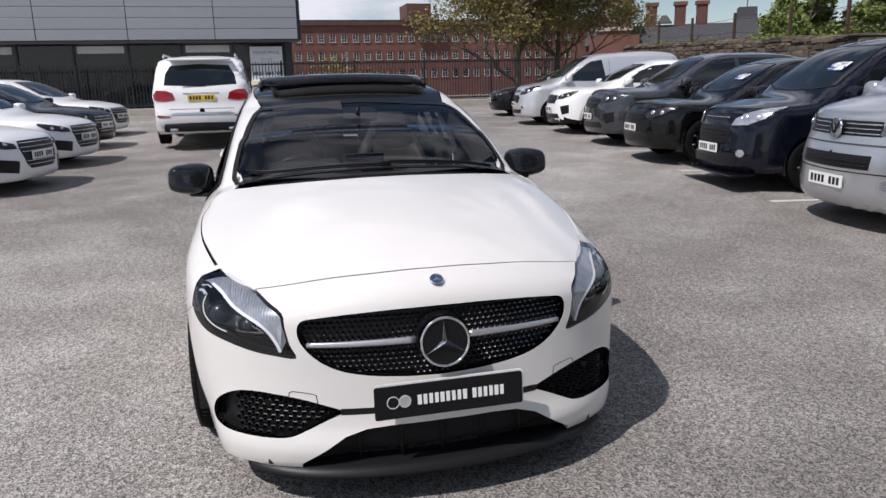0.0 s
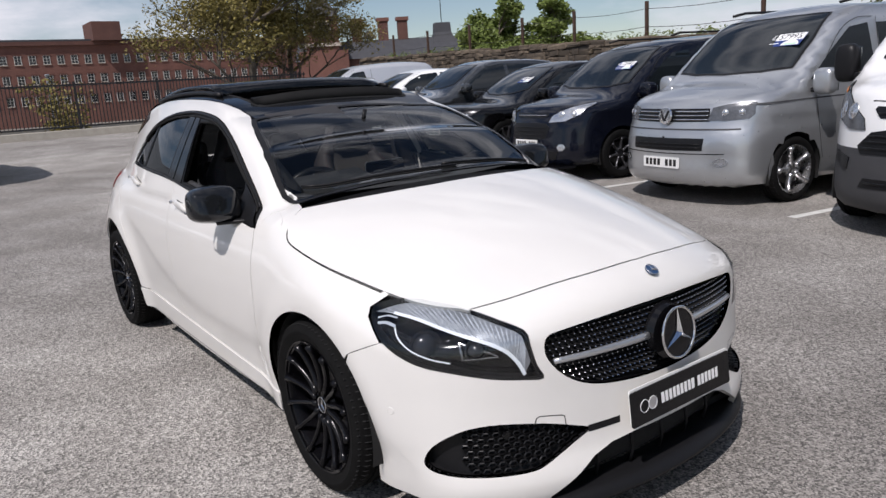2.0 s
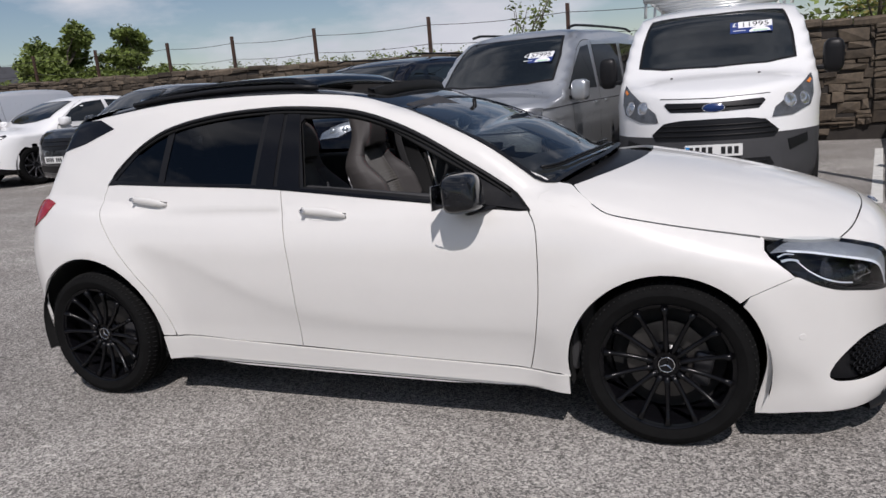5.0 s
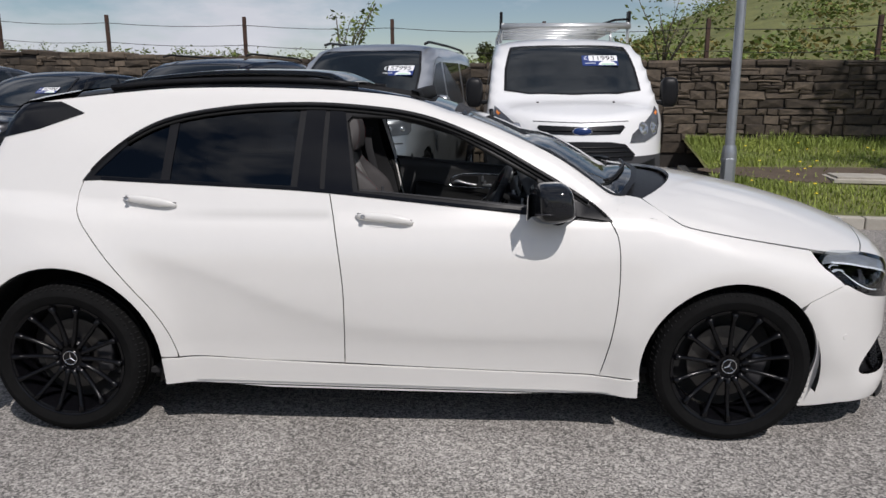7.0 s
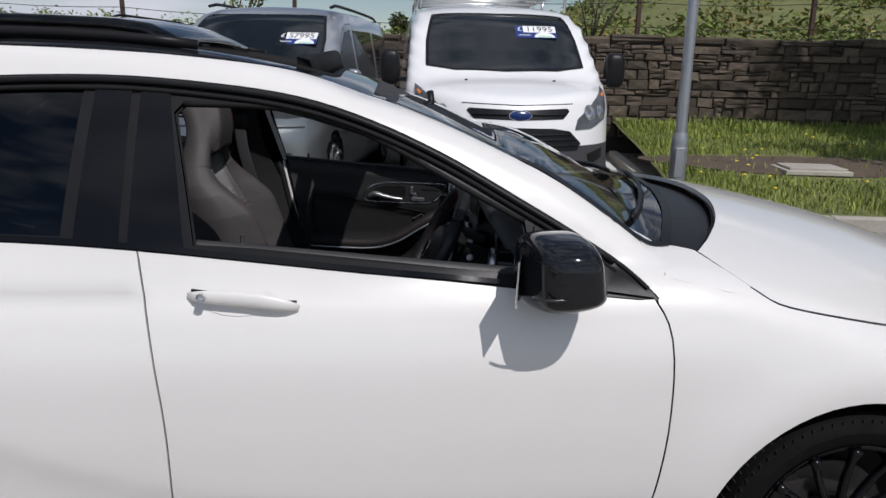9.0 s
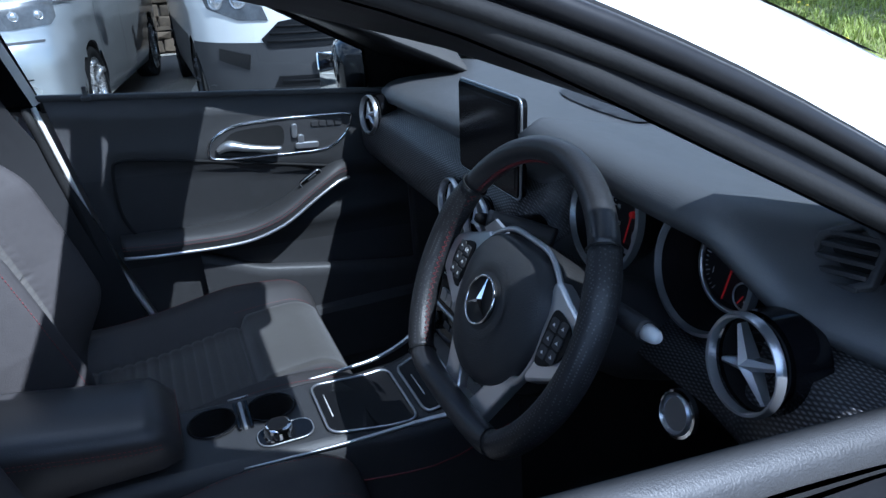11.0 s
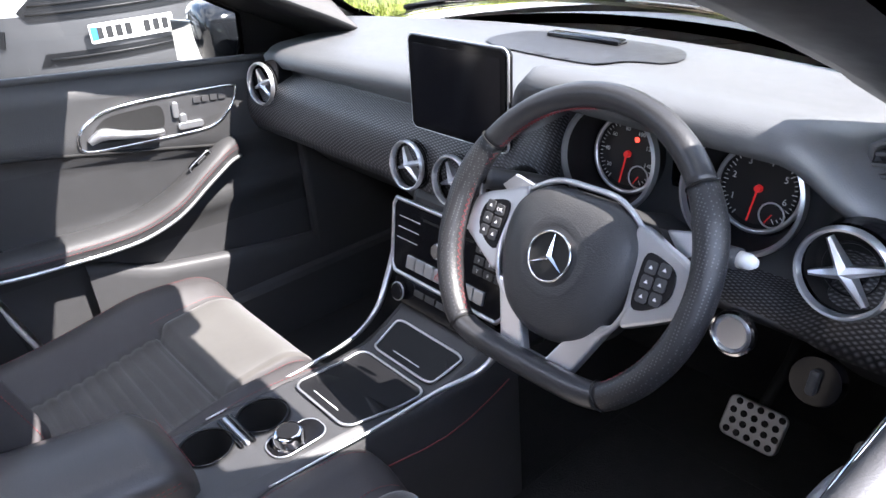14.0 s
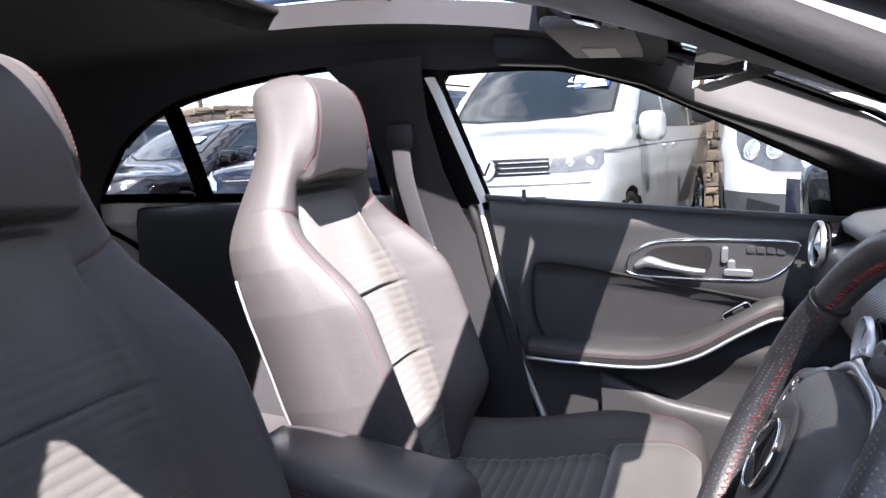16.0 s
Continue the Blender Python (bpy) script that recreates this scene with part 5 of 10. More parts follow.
    patch("pillar_cover", ring_of([(-.255, .998), (-.250, 1.320), (-.188, 1.312), (-.140, .988)]), ring, hero_field, M_PIANO, surround, grid=.04, depth=.004, lift=.001, scale=SIDE_SCALE)
    ribbon("waist_strip", ring_of([(x, z + .006) for x, z in between(DLO_LOW, -1.24, .60)]), ring, hero_field, .012, M_PIANO, surround, "gloss black strip", lift=.005)
    ribbon("roof_seal", ring_of([(x, z - .003) for x, z in between(DLO_TOP, -1.23, .86)]), ring, hero_field, .008, M_RUBBER, surround, lift=.003)
    for d, rad, up in ((.010, .0075, .002), (.026, .0055, .001)):
        line = [(x, z - d) for x, z in between(DLO_TOP, -1.10, .80)]
        q = ring(np.array(ring_of(line)))
        tube("frame_rib", q + slope_of(hero_field, q) * up, rad, M_TRIM if d < .02 else M_RUBBER, surround, "satin black frame rib", n=8)
    top_line = spline([(-.160, 1.290), (-.02, 1.288), (.10, 1.275), (.25, 1.227), (.41, 1.143), (.50, 1.094), (.590, 1.046)], 4)
    q = ring(np.array(ring_of(top_line)))
    tube("opening_lip", q + slope_of(hero_field, q) * -.008, .007, M_RUBBER, surround, "rubber lip of the window opening", n=8)
    ribbon("window_channel", ring_of(hole_f), ring, hero_field, .012, M_RUBBER, surround, "rubber window channel", lift=-.012, closed=True)
    patch("rear_window", ring_of(hole_r), ring, hero_field, M_PRIVACY if s < 0 else M_PRIVACY2, rd, "dark privacy glass", grid=.05, depth=0, lift=-.006, scale=SIDE_SCALE)
    if s > 0:
        pane = patch("front_window", ring_of(hole_f), ring, hero_field, M_CLEARGLASS, fd, "wound-up tinted window glass", grid=.05, depth=0, lift=-.012, scale=SIDE_SCALE)
        pane.visible_shadow = False
    patch("quarter_window", ring_of(hole_q), ring, hero_field, M_PRIVACY if s < 0 else M_PRIVACY2, car, "dark privacy glass", grid=.05, depth=0, lift=-.006, scale=SIDE_SCALE)
    # handles
    for x0, z0, door in ((-.013, .893, fd), (-.958, .953, rd)):
        zz = lambda x: z0 - .115 * (x - x0)
        pts = ring(np.array(ring_of([(x, zz(x)) for x in np.linspace(x0 - .112, x0 + .112, 15)])))
        nn = slope_of(hero_field, pts)
        u = np.linspace(-1, 1, 15)
        out = .006 + .019 * np.sqrt(np.clip(1 - u**4, 0, 1))
        v, f = tube_data(pts + nn * out[:, None], .0165 * np.clip(1 - .55 * np.abs(u) ** 3, .2, 1), 12, up=(0, s, 0), flat=.50)
        h = solid("door_handle", v, f, M_WHITE, door)
        ribbon("handle_gap", ring_of([(x, zz(x) + .012) for x in np.linspace(x0 - .108, x0 + .108, 9)]), ring, hero_field, .006, M_TRIM, h, lift=.0015)
        cup = ring_of([(x0 + .075 * math.cos(a) - .01, zz(x0) + .004 + .030 * math.sin(a)) for a in np.linspace(0, 2 * math.pi, 20)[:-1]])
        patch("handle_cup", cup, ring, hero_field, M_WHITE, h, grid=.02, depth=0, lift=.0012, scale=SIDE_SCALE)
        key = pts[2] + nn[2] * .034
        part("lock", turned([(0, .002), (.008, .002), (.009, 0), (.009, -.01)], 14, "y", tuple(key)), M_SATIN, h)
    # seam of the bumper and parking sensor
    # mirror
    mir = thing_part("door_mirror", car)
    bm = bmesh.new()
    bmesh.ops.create_uvsphere(bm, u_segments=32, v_segments=20, radius=1)
    for v in bm.verts:
        c = v.co
        x, y, z = (math.copysign(abs(t) ** .52, t) for t in c)
        tall = .5 + .5 * z
        x *= (.070 + .010 * tall) if x < 0 else (.098 - .030 * tall)
        z = z * (.088 if z > 0 else .072 - .018 * max(0.0, x / .1))
        k = 1 - .16 * max(0, y)
        v.co = (.630 + x * k + .012 * y, s * (.885 + y * .108), .966 + z * k + .006 * y)
    part("housing", bm, M_ROOFGLOSS, mir, "gloss black mirror housing", smooth=True, auto=3)
    v, f = tube_data([(.607 + .113 * math.cos(a), s * (.885 + .105 * math.sin(a)), .940 + .008 * math.sin(a)) for a in np.linspace(.25, 2.0, 14)], .003, 6)
    solid("lamp_seam", v, f, M_LAMPDARK, mir, "thin indicator lamp line")
    part("glass", box(.004, .150, .095, (.5560, s * .880, .966), .0015, rot=Euler((0, .03, s * .30)).to_matrix()), M_MIRRORGLASS, mir, "mirror glass")
    v, f = tube_data([(.65, s * .88, .902), (.69, s * .82, .902), (.735, s * .775, .905), (.75, s * .745, .91)], [.030, .024, .026, .03], 10, flat=.45)
    solid("arm", v, f, M_TRIM, mir)
    patch("sail_panel", ring_of([(.60, .925), (.865, .893), (.79, .935), (.61, 1.035)]), ring, hero_field, M_TRIM, mir, grid=.04, depth=.006, lift=.004, scale=SIDE_SCALE)


M_PRIVACY2 = glass("privacy glass seen from inside", (0.50, 0.53, 0.54))
for side_sign, side_word in ((-1, "right"), (1, "left")):
    car_side(side_sign, side_word)

# bonnet, roof, screen
BON_FRONT = spline([(1.938, .604), (1.985, .51), (2.023, .394), (2.066, .2), (2.080, 0)], 4)
BON_REAR = spline([(1.015, .672), (1.085, .575), (1.170, .42), (1.235, .22), (1.255, 0)], 4)
half = BON_REAR[::-1] + BON_SIDE[1:] + BON_FRONT[1:]
for s in (-1, 1):
    corner = [(.86, .640), (.90, .647), (.96, .655), (1.008, .668), (1.04, .715), (1.075, .755), (1.10, .776), (1.09, .800), (1.04, .797), (.98, .790), (.92, .778), (.885, .745)]
    patch("cowl_corner", [(x, s * y) for x, y in corner], at_top, hero_field, M_WHITE, car, grid=.02, depth=.010, lift=-.0012)
bonnet = patch("bonnet", half + [(x, -y) for x, y in half[::-1][1:-1]], at_top, hero_field, [M_WHITE, M_RUBBER], car, grid=.035, gap=.0018, lip=.007)
cowl = spline([(1.27, 0), (1.25, .22), (1.185, .42), (1.09, .575), (1.02, .668)], 4) + spline([(.94, .655), (1.025, .43), (1.078, .2), (1.088, 0)], 4)
patch("scuttle", cowl + [(x, -y) for x, y in cowl[::-1][1:-1]], at_top, hero_field, M_TRIM, car, "black slatted scuttle panel under the windscreen", grid=.04, depth=.02, lift=-.028)
roof_side = [(p[0], p[1]) for p in at_ring(1)(np.array(RAIL_EDGE))]
seam = spline([(.292, .515), (.284, .3), (.274, 0)], 5)
roof_half = [(-1.36, 0)] + [(x, y - .002) for x, y in roof_side] + seam
open_front, open_back, open_y = .160, -.47, .440
hole = [(x, y) for x, y in rounded(open_front - open_back, 2 * open_y, .05, 5, (open_front + open_back) / 2, 0)]
roof = patch("roof", roof_half[:-1] + [(.274, 0)] + [(x, -y) for x, y in roof_half[::-1][1:-1]], at_top, hero_field, [M_ROOFGLOSS, M_RUBBER], car, "gloss black glass roof", grid=.045, gap=.001, lip=.005, holes=[hole])
spoil = [(-1.365, 0)] + [(-1.365, .48), (-1.55, .475), (-1.70, .45), (-1.735, 0)]
patch("roof_spoiler", spoil + [(x, -y) for x, y in spoil[::-1][:-1] if y > 0], at_top, hero_field, M_WHITE, car, grid=.05, gap=.001, depth=.02, lift=.008)
glass_half = [(1.090, 0)] + spline([(1.08, .2), (1.028, .43), (.945, .650)], 4) + [(.87, .672), (.81, .664), (.70, .642), (.582, .608), (.457, .580), (.36, .555), (.302, .530)] + spline([(.297, .515), (.289, .3), (.279, 0)], 4)
screen_line = glass_half + [(x, -y) for x, y in glass_half[::-1][1:-1]]
screen = patch("windscreen", screen_line, at_top, hero_field, M_SCREEN, car, "tinted laminated windscreen glass", grid=.05, depth=.004, lift=-.002)
ribbon("black_band", shrunk(dense(screen_line, .04), .012), at_top, hero_field, .030, M_PIANO, screen, "printed black border", lift=-.007, closed=True)
ribbon("screen_seal", dense(screen_line, .04), at_top, hero_field, .024, M_TRIM, screen, "black rubber screen seal", lift=.0015, closed=True)
patch("camera_housing", rounded(.16, .20, .04, 4, .40, 0), at_top, hero_field, M_HARD, screen, "black sensor housing behind the mirror", grid=.05, depth=.02, lift=-.012)
# wipers
for y0, y1, x0 in ((-.60, .05, 1.0), (.02, .58, 1.05)):
    line = [(x0 + .05 - .06 * abs(u) - .10 * max(0, -y0 * 0) - .035 * u, y0 + (y1 - y0) * u) for u in np.linspace(0, 1, 14)]
    p = at_top(np.array([(1.095 - .36 * y * y - .03 - .06 * (1 - (y - y0) / (y1 - y0)), y) for _, y in line]))
    wp = tube("wiper", p + np.array([0, 0, .014]), .006, M_TRIM, car, n=6)
    tube("blade", p + np.array([.006, 0, .006]), .004, M_RUBBER, wp, n=5)

# raised glass roof panel and wind deflector
def roof_at(x, y, up):
    q = at_top(np.array([(x, y)]))[0]
    return (q[0], q[1], q[2] + up)


v, f = [], []
xs, ys_ = np.linspace(-1.16, -.20, 14), np.linspace(-.50, .50, 13)
for x in xs:
    for y in ys_:
        q = roof_at(x, y, 0)
        v.append((x, y, q[2] + .030 + .018 * step((x + 1.2) / .5) - .035 * step((x + .30) / .12)))
n = len(ys_)
f = [(i * n + j, i * n + j + 1, (i + 1) * n + j + 1, (i + 1) * n + j) for i in range(len(xs) - 1) for j in range(n - 1)]
k = len(v)
v += [(a, b, c - .022) for a, b, c in v]
f += [tuple(i + k for i in g[::-1]) for g in f]
edge = [i * n for i in range(len(xs))] + [(len(xs) - 1) * n + j for j in range(1, n)] + [i * n + n - 1 for i in range(len(xs) - 2, -1, -1)] + [j for j in range(n - 2, 0, -1)]
f += [(edge[i], edge[(i + 1) % len(edge)], edge[(i + 1) % len(edge)] + k, edge[i] + k) for i in range(len(edge))]
sunroof = solid("sunroof_panel", v, f, M_ROOFGLASS, car, "slid-back dark glass sunroof panel")
sunroof.visible_shadow = False
bmq = bmesh.new(); bmq.from_mesh(sunroof.data); bmesh.ops.recalc_face_normals(bmq, faces=bmq.faces); bmq.to_mesh(sunroof.data); bmq.free()
for s in (-1, 1):
    tube("runner", [roof_at(x, s * .505, .012) for x in np.linspace(-1.2, -.15, 12)], .013, M_TRIM, sunroof, n=6)
dv, df = [], []
for y in np.linspace(-.44, .44, 19):
    x0 = open_front - .004 - .035 * (y / .43) ** 4
    b = roof_at(open_front - .01, y, -.012)
    dv += [(x0, y, b[2]), (x0 - .02, y, b[2] + .062 - .012 * (y / .43) ** 4), (x0 - .05, y, b[2] + .056), (x0 - .045, y, b[2])]
m4 = len(dv) // 4
df = [(4 * i + a, 4 * i + (a + 1) % 4, 4 * i + 4 + (a + 1) % 4, 4 * i + 4 + a) for i in range(m4 - 1) for a in range(4)] + [(0, 1, 2, 3), tuple(4 * m4 - 4 + a for a in (3, 2, 1, 0))]
solid("wind_deflector", dv, df, M_RUBBER, car, "black wind deflector of the sunroof")
tube("sunroof_frame", [(x, y, roof_at(x, y, -.008)[2]) for x, y in dense(hole, .05)], .012, M_RUBBER, car, n=6, closed=True)

# nose
HL = [(58, .735), (55, .752), (51, .758), (46, .752), (40.7, .740), (35, .716), (30.4, .684), (29.6, .64), (28.7, .58), (27.6, .536), (31, .541), (36, .553), (42, .575), (48, .597), (53, .636), (55.9, .676)]
HLS = spline(HL, 3, True)
FOG = spline([(47.9, .295), (46.6, .335), (44, .372), (40, .402), (35, .410), (28, .395), (22, .365), (19.4, .344), (22.5, .315), (26, .283), (29, .259), (33, .252), (40, .252), (45.5, .257), (47.6, .270)], 3, True)
GRT = spline([(0, .692), (9, .690), (18, .681), (24, .670), (26.3, .662), (27.2, .640), (27.0, .60), (25.3, .555), (22.6, .515), (19, .486), (14, .468), (7, .457), (0, .453)], 3)
GRILLE = [(-a, z) for a, z in GRT] + GRT[::-1][1:-1]
INT = [(0, .290), (10, .288), (15, .281), (19, .258), (23, .208), (27.2, .160), (27.4, .140), (15, .136), (0, .135)]
INTAKE = INT + [(-a, z) for a, z in INT[::-1][1:-1]]
mirrored = lambda line: [(-a, z) for a, z in line]
TOP_EDGE = [(math.degrees(math.atan2(p[1], p[0] - 1.2)), p[2]) for p in at_top(np.array(BON_FRONT))]
outer = TOP_EDGE[::-1] + [(40.7, .738)] + [p for p in HLS[12:] if p[0] < 54.2 and p[1] < .735] + [(54.9, .6505), (56.0, .6422), (57.2, .6332), (58.4, .6232), (60.0, .6112), (61.5, .5992), (63.0, .5872)]
arch_edge = [(x, z) for x, z in arc(*FA, FR, 44, -12, 10)]
outer += [(math.degrees(math.atan2(.86, x - 1.2)), z) for x, z in arch_edge] + [(60, .165), (60, .130), (50, .138), (38, .146), (29, .140), (27.4, .142)]
low_half = outer + [(a, z) for a, z in INT[::-1] if z > .145 and a < 27.3]
bump_line = low_half + [(-a, z) for a, z in low_half[::-1] if a > 0.01]
bumper = patch("front_bumper", bump_line, at_nose, hero_field, [M_WHITE, M_RUBBER], car, grid=.026, gap=.0015, lip=.004, depth=.022, scale=NOSE_SCALE, holes=[GRILLE, FOG, mirrored(FOG)])
part_grille = patch("grille", GRILLE, at_nose, hero_field, M_MESH, car, "black grille with small chrome studs", grid=.03, depth=.01, lift=-.030, scale=NOSE_SCALE)
ribbon("grille_frame", dense(shrunk(GRILLE, .0), 2.0), at_nose, hero_field, .012, M_PIANO, part_grille, lift=-.012, closed=True)
studs = []
for row in range(13):
    for col in range(-23, 24):
        a, z = (col + .5 * (row % 2)) * 1.18, .464 + .0185 * row
        if within(GRILLE, np.array([(a, z), (a, z + .008), (a, z - .008), (a + .5, z), (a - .5, z)])).all() and math.hypot(a * .0175, z - .575) > .088:
            if abs(z - .580) < .011 and abs(a) > 4:
                continue
            studs.append((a, z))
sp = at_nose(np.array(studs))
sn = slope_of(hero_field, sp)
chunks_c, chunks_b = [], []
for p, nn in zip(sp, sn):
    side_v = np.cross(nn, (0, 0, 1)); side_v /= np.linalg.norm(side_v); up_v = np.cross(side_v, nn)
    tip, base = p - nn * .012, p - nn * .030
    w, h = .0042, .0030
    chunks_c.append(([tip + side_v * w, tip + up_v * h, tip - side_v * w, tip - up_v * h, tip + nn * .003], [(0, 1, 4), (1, 2, 4), (2, 3, 4), (3, 0, 4)]))
    w, h = .011, .0085
    chunks_b.append(([base + side_v * w, base + up_v * h, base - side_v * w, base - up_v * h, tip - nn * .0005 + side_v * .003, tip - nn * .0005 + up_v * .0025, tip - nn * .0005 - side_v * .003, tip - nn * .0005 - up_v * .0025],
                     [(0, 1, 5, 4), (1, 2, 6, 5), (2, 3, 7, 6), (3, 0, 4, 7), (4, 5, 6, 7)]))
tagged(solid("stud_tip_field", *joined(chunks_c), M_CHROME, part_grille, "small chrome stud tips", smooth=False), kind="stuff")
tagged(solid("stud_field", *joined(chunks_b), M_MESH, part_grille, smooth=False), kind="stuff")
for s in (-1, 1):
    a = np.linspace(5.2, 25.6, 16)
    q = at_nose(np.stack([s * a, .583 - .004 * (a / 26)], 1))
    q = q + slope_of(hero_field, q) * -.006
    tube("louvre", q, np.linspace(.010, .0075, 16), M_SATIN, part_grille, "satin silver louvre", n=10, flat=1.25)


def star_badge(name, m, r, parent, back=M_PIANO, thick=.006):
    """A chrome ring with three tapering spokes on a dark disc, facing z of m."""
    ring = thing_part(name, parent, "chrome ring badge with three spokes")
    ring.matrix_basis = m
    part("disc", turned([(0, -.002), (r * .93, -.002), (r * .95, -.006), (0, -.006)], 36), back, ring)
    v, f = tube_data([(r * .95 * math.cos(t), r * .95 * math.sin(t), 0) for t in np.linspace(0, 2 * math.pi, 49)[:-1]], r * .055, 8, True)
    solid("ring", v, f, M_CHROME, ring)
    v, f = [], []
    for i in range(3):
        t = math.pi / 2 + i * 2 * math.pi / 3
        d, e = np.array([math.cos(t), math.sin(t), 0]), np.array([-math.sin(t), math.cos(t), 0])
        b = len(v)
        v += [d * r * .92 + [0, 0, .001], e * r * .13 - d * 0.075 * r + [0, 0, .0005], -e * r * .13 - d * .075 * r + [0, 0, .0005], [0, 0, thick]]
        f += [(b, b + 1, b + 3), (b, b + 3, b + 2)]
    solid("spokes", v, f, M_CHROME, ring, smooth=False)
    return ring


def skin_frame(p, nrm):
    z = Vector(nrm)
    x = Vector((0, 0, 1)).cross(z).normalized()
    m = Matrix((x, z.cross(x), z)).transposed().to_4x4()
    m.translation = Vector(p)
    return m


part("badge_mount", turned([(0, 0), (.096, 0), (.088, .03), (0, .03)], 36, "x", (2.182, 0, .578)), M_PIANO, part_grille)
star_badge("star", skin_frame((2.243, 0, .581), (1, 0, .10)), .085, car, thick=.016)
star_badge("bonnet_badge", skin_frame((2.140, 0, .771), (.55, 0, .83)), .0235, car, mat("blue enamel", (.02, .05, .12), .3))

# lamps in the nose
for s in (-1, 1):
    line = [(s * a, z) for a, z in HLS]
    hl = patch("headlight", line, at_nose, hero_field, [M_PIANO, M_PIANO], car, "clear-lensed headlight with dark housing", grid=.03, depth=.0, lift=-.062, scale=NOSE_SCALE)
    lens = patch("lens", line, at_nose, hero_field, M_LENS, hl, "clear lens", grid=.03, depth=0, lift=.0005, scale=NOSE_SCALE)
    wall_v, wall_f = [], []
    dl = dense([(a * NOSE_SCALE[0], z) for a, z in line], .02)
    q = at_nose(np.array([(a / NOSE_SCALE[0], z) for a, z in dl])); nn = slope_of(hero_field, q)
    wall_v = list(q) + list(q - nn * .065)
    k = len(q)
    wall_f = [(i, (i + 1) % k, (i + 1) % k + k, i + k) for i in range(k)]
    solid("bezel", wall_v, wall_f, M_TRIM, hl)
    GUIDE = spline([(53.5, .729), (49, .718), (45, .703), (40, .681), (36, .657), (33.4, .628), (31.6, .590), (30.6, .553)], 5)
    BROW = spline([(57.4, .731), (52, .752), (46, .748), (40, .734), (35, .710), (31.2, .680), (30.2, .64), (29.5, .59)], 5)
    ribbon("running_lamp", [(s * a, z) for a, z in GUIDE], at_nose, hero_field, .011, M_LAMPGUIDE, hl, "bright running lamp strip", lift=-.008)
    ribbed = patch("ribbed_panel", [(s * a, z) for a, z in BROW + GUIDE[::-1]], at_nose, hero_field, M_LAMPCLEAR, hl, "ribbed clear upper lamp panel", grid=.02, depth=0, lift=-.012, scale=NOSE_SCALE)
    for i in range(64):
        u = .03 + .83 * i / 63
        e0, e1 = np.array(BROW[int(u * (len(BROW) - 1))]), np.array(GUIDE[int(min(1, u + .13) * (len(GUIDE) - 1))])
        ribbon("rib", [(s * q[0], q[1]) for q in (e0 + (e1 - e0) * k for k in (.06, .35, .65, .94))], at_nose, hero_field, .0022, M_LAMPRIB, ribbed, lift=-.009)
    for pts, wd in (([(56.4, .716), (54.5, .722), (52.5, .718)], .006), ([(56.2, .703), (54.4, .706), (52.6, .700)], .010)):
        ribbon("side_reflector", [(s * a, z) for a, z in spline(pts, 4)], at_nose, hero_field, wd, M_LAMPRIB, hl, lift=-.008)
    ribbon("lower_strip", [(s * a, z) for a, z in spline([(52.8, .704), (51.8, .672), (49.4, .638), (46, .614), (42.6, .602)], 5)], at_nose, hero_field, .0045, M_LAMPGUIDE, hl, lift=-.014)
    ribbon("reflector_edge", [(s * a, z) for a, z in dense([(41.2, .672), (34.6, .610), (40.6, .606)], .4)], at_nose, hero_field, .0026, M_LAMPIN, hl, lift=-.030, closed=True)
    for a, z, r in ((47.5, .672, .040), (38.5, .640, .028)):
        p0 = at_nose(np.array([(s * a, z)])); n0 = slope_of(hero_field, p0)[0]
        fwd = Vector((1, s * .25, 0)).normalized()
        c = Vector(p0[0]) - Vector(n0) * .050
        m = Matrix.Translation(c) @ fwd.to_track_quat("Z", "Y").to_matrix().to_4x4()
        bm = turned([(r * 1.15, 0), (r * 1.08, .008), (r, .006), (r * .95, .012), (r * .75, .024), (r * .4, .031), (0, .033)], 28)
        bm.transform(m)
        part("projector", bm, [M_LAMPDARK], hl, "round projector lens", smooth=True)
        bm = turned([(r * 1.22, 0), (r * 1.25, .012), (r * 1.05, .010)], 28)
        bm.transform(m)
        part("projector_ring", bm, M_TRIM if r < .03 else M_LAMPDARK, hl, smooth=True)
    # lower corner grilles
    fl = [(s * a, z) for a, z in FOG]
    fg = patch("corner_grille", fl, at_nose, hero_field, M_TRIM, car, "black honeycomb corner grille", grid=.03, depth=.0, lift=-.038, scale=NOSE_SCALE)
    dl = dense([(a * NOSE_SCALE[0], z) for a, z in fl], .02)
    q = at_nose(np.array([(a / NOSE_SCALE[0], z) for a, z in dl])); nn = slope_of(hero_field, q); k = len(q)
    solid("duct", list(q - nn * .004) + list(q - nn * .045), [(i, (i + 1) % k, (i + 1) % k + k, i + k) for i in range(k)], M_TRIM, fg)
    cells = []
    for row in range(9):
        for col in range(14):
            a, z = 20 + (col + .5 * (row % 2)) * 1.75, .262 + row * .0178
            if a < 41.5 and within(FOG, np.array([(a + .9, z), (a - .9, z), (a, z + .010), (a, z - .010)])).all():
                hexa = [(s * (a + .80 * math.cos(t)), z + .0100 * math.sin(t)) for t in np.linspace(0, 2 * math.pi, 7)[:-1]]
                p0 = at_nose(np.array(hexa)); n0 = slope_of(hero_field, p0)
                c0 = p0.mean(0)
                inner = c0 + (p0 - c0) * .72
                vs = list(p0 - n0 * .022) + list(inner - n0 * .020) + list(inner - n0 * .037)
                cells.append((vs, [(i, (i + 1) % 6, 6 + (i + 1) % 6, 6 + i) for i in range(6)] + [(6 + i, 6 + (i + 1) % 6, 12 + (i + 1) % 6, 12 + i) for i in range(6)]))
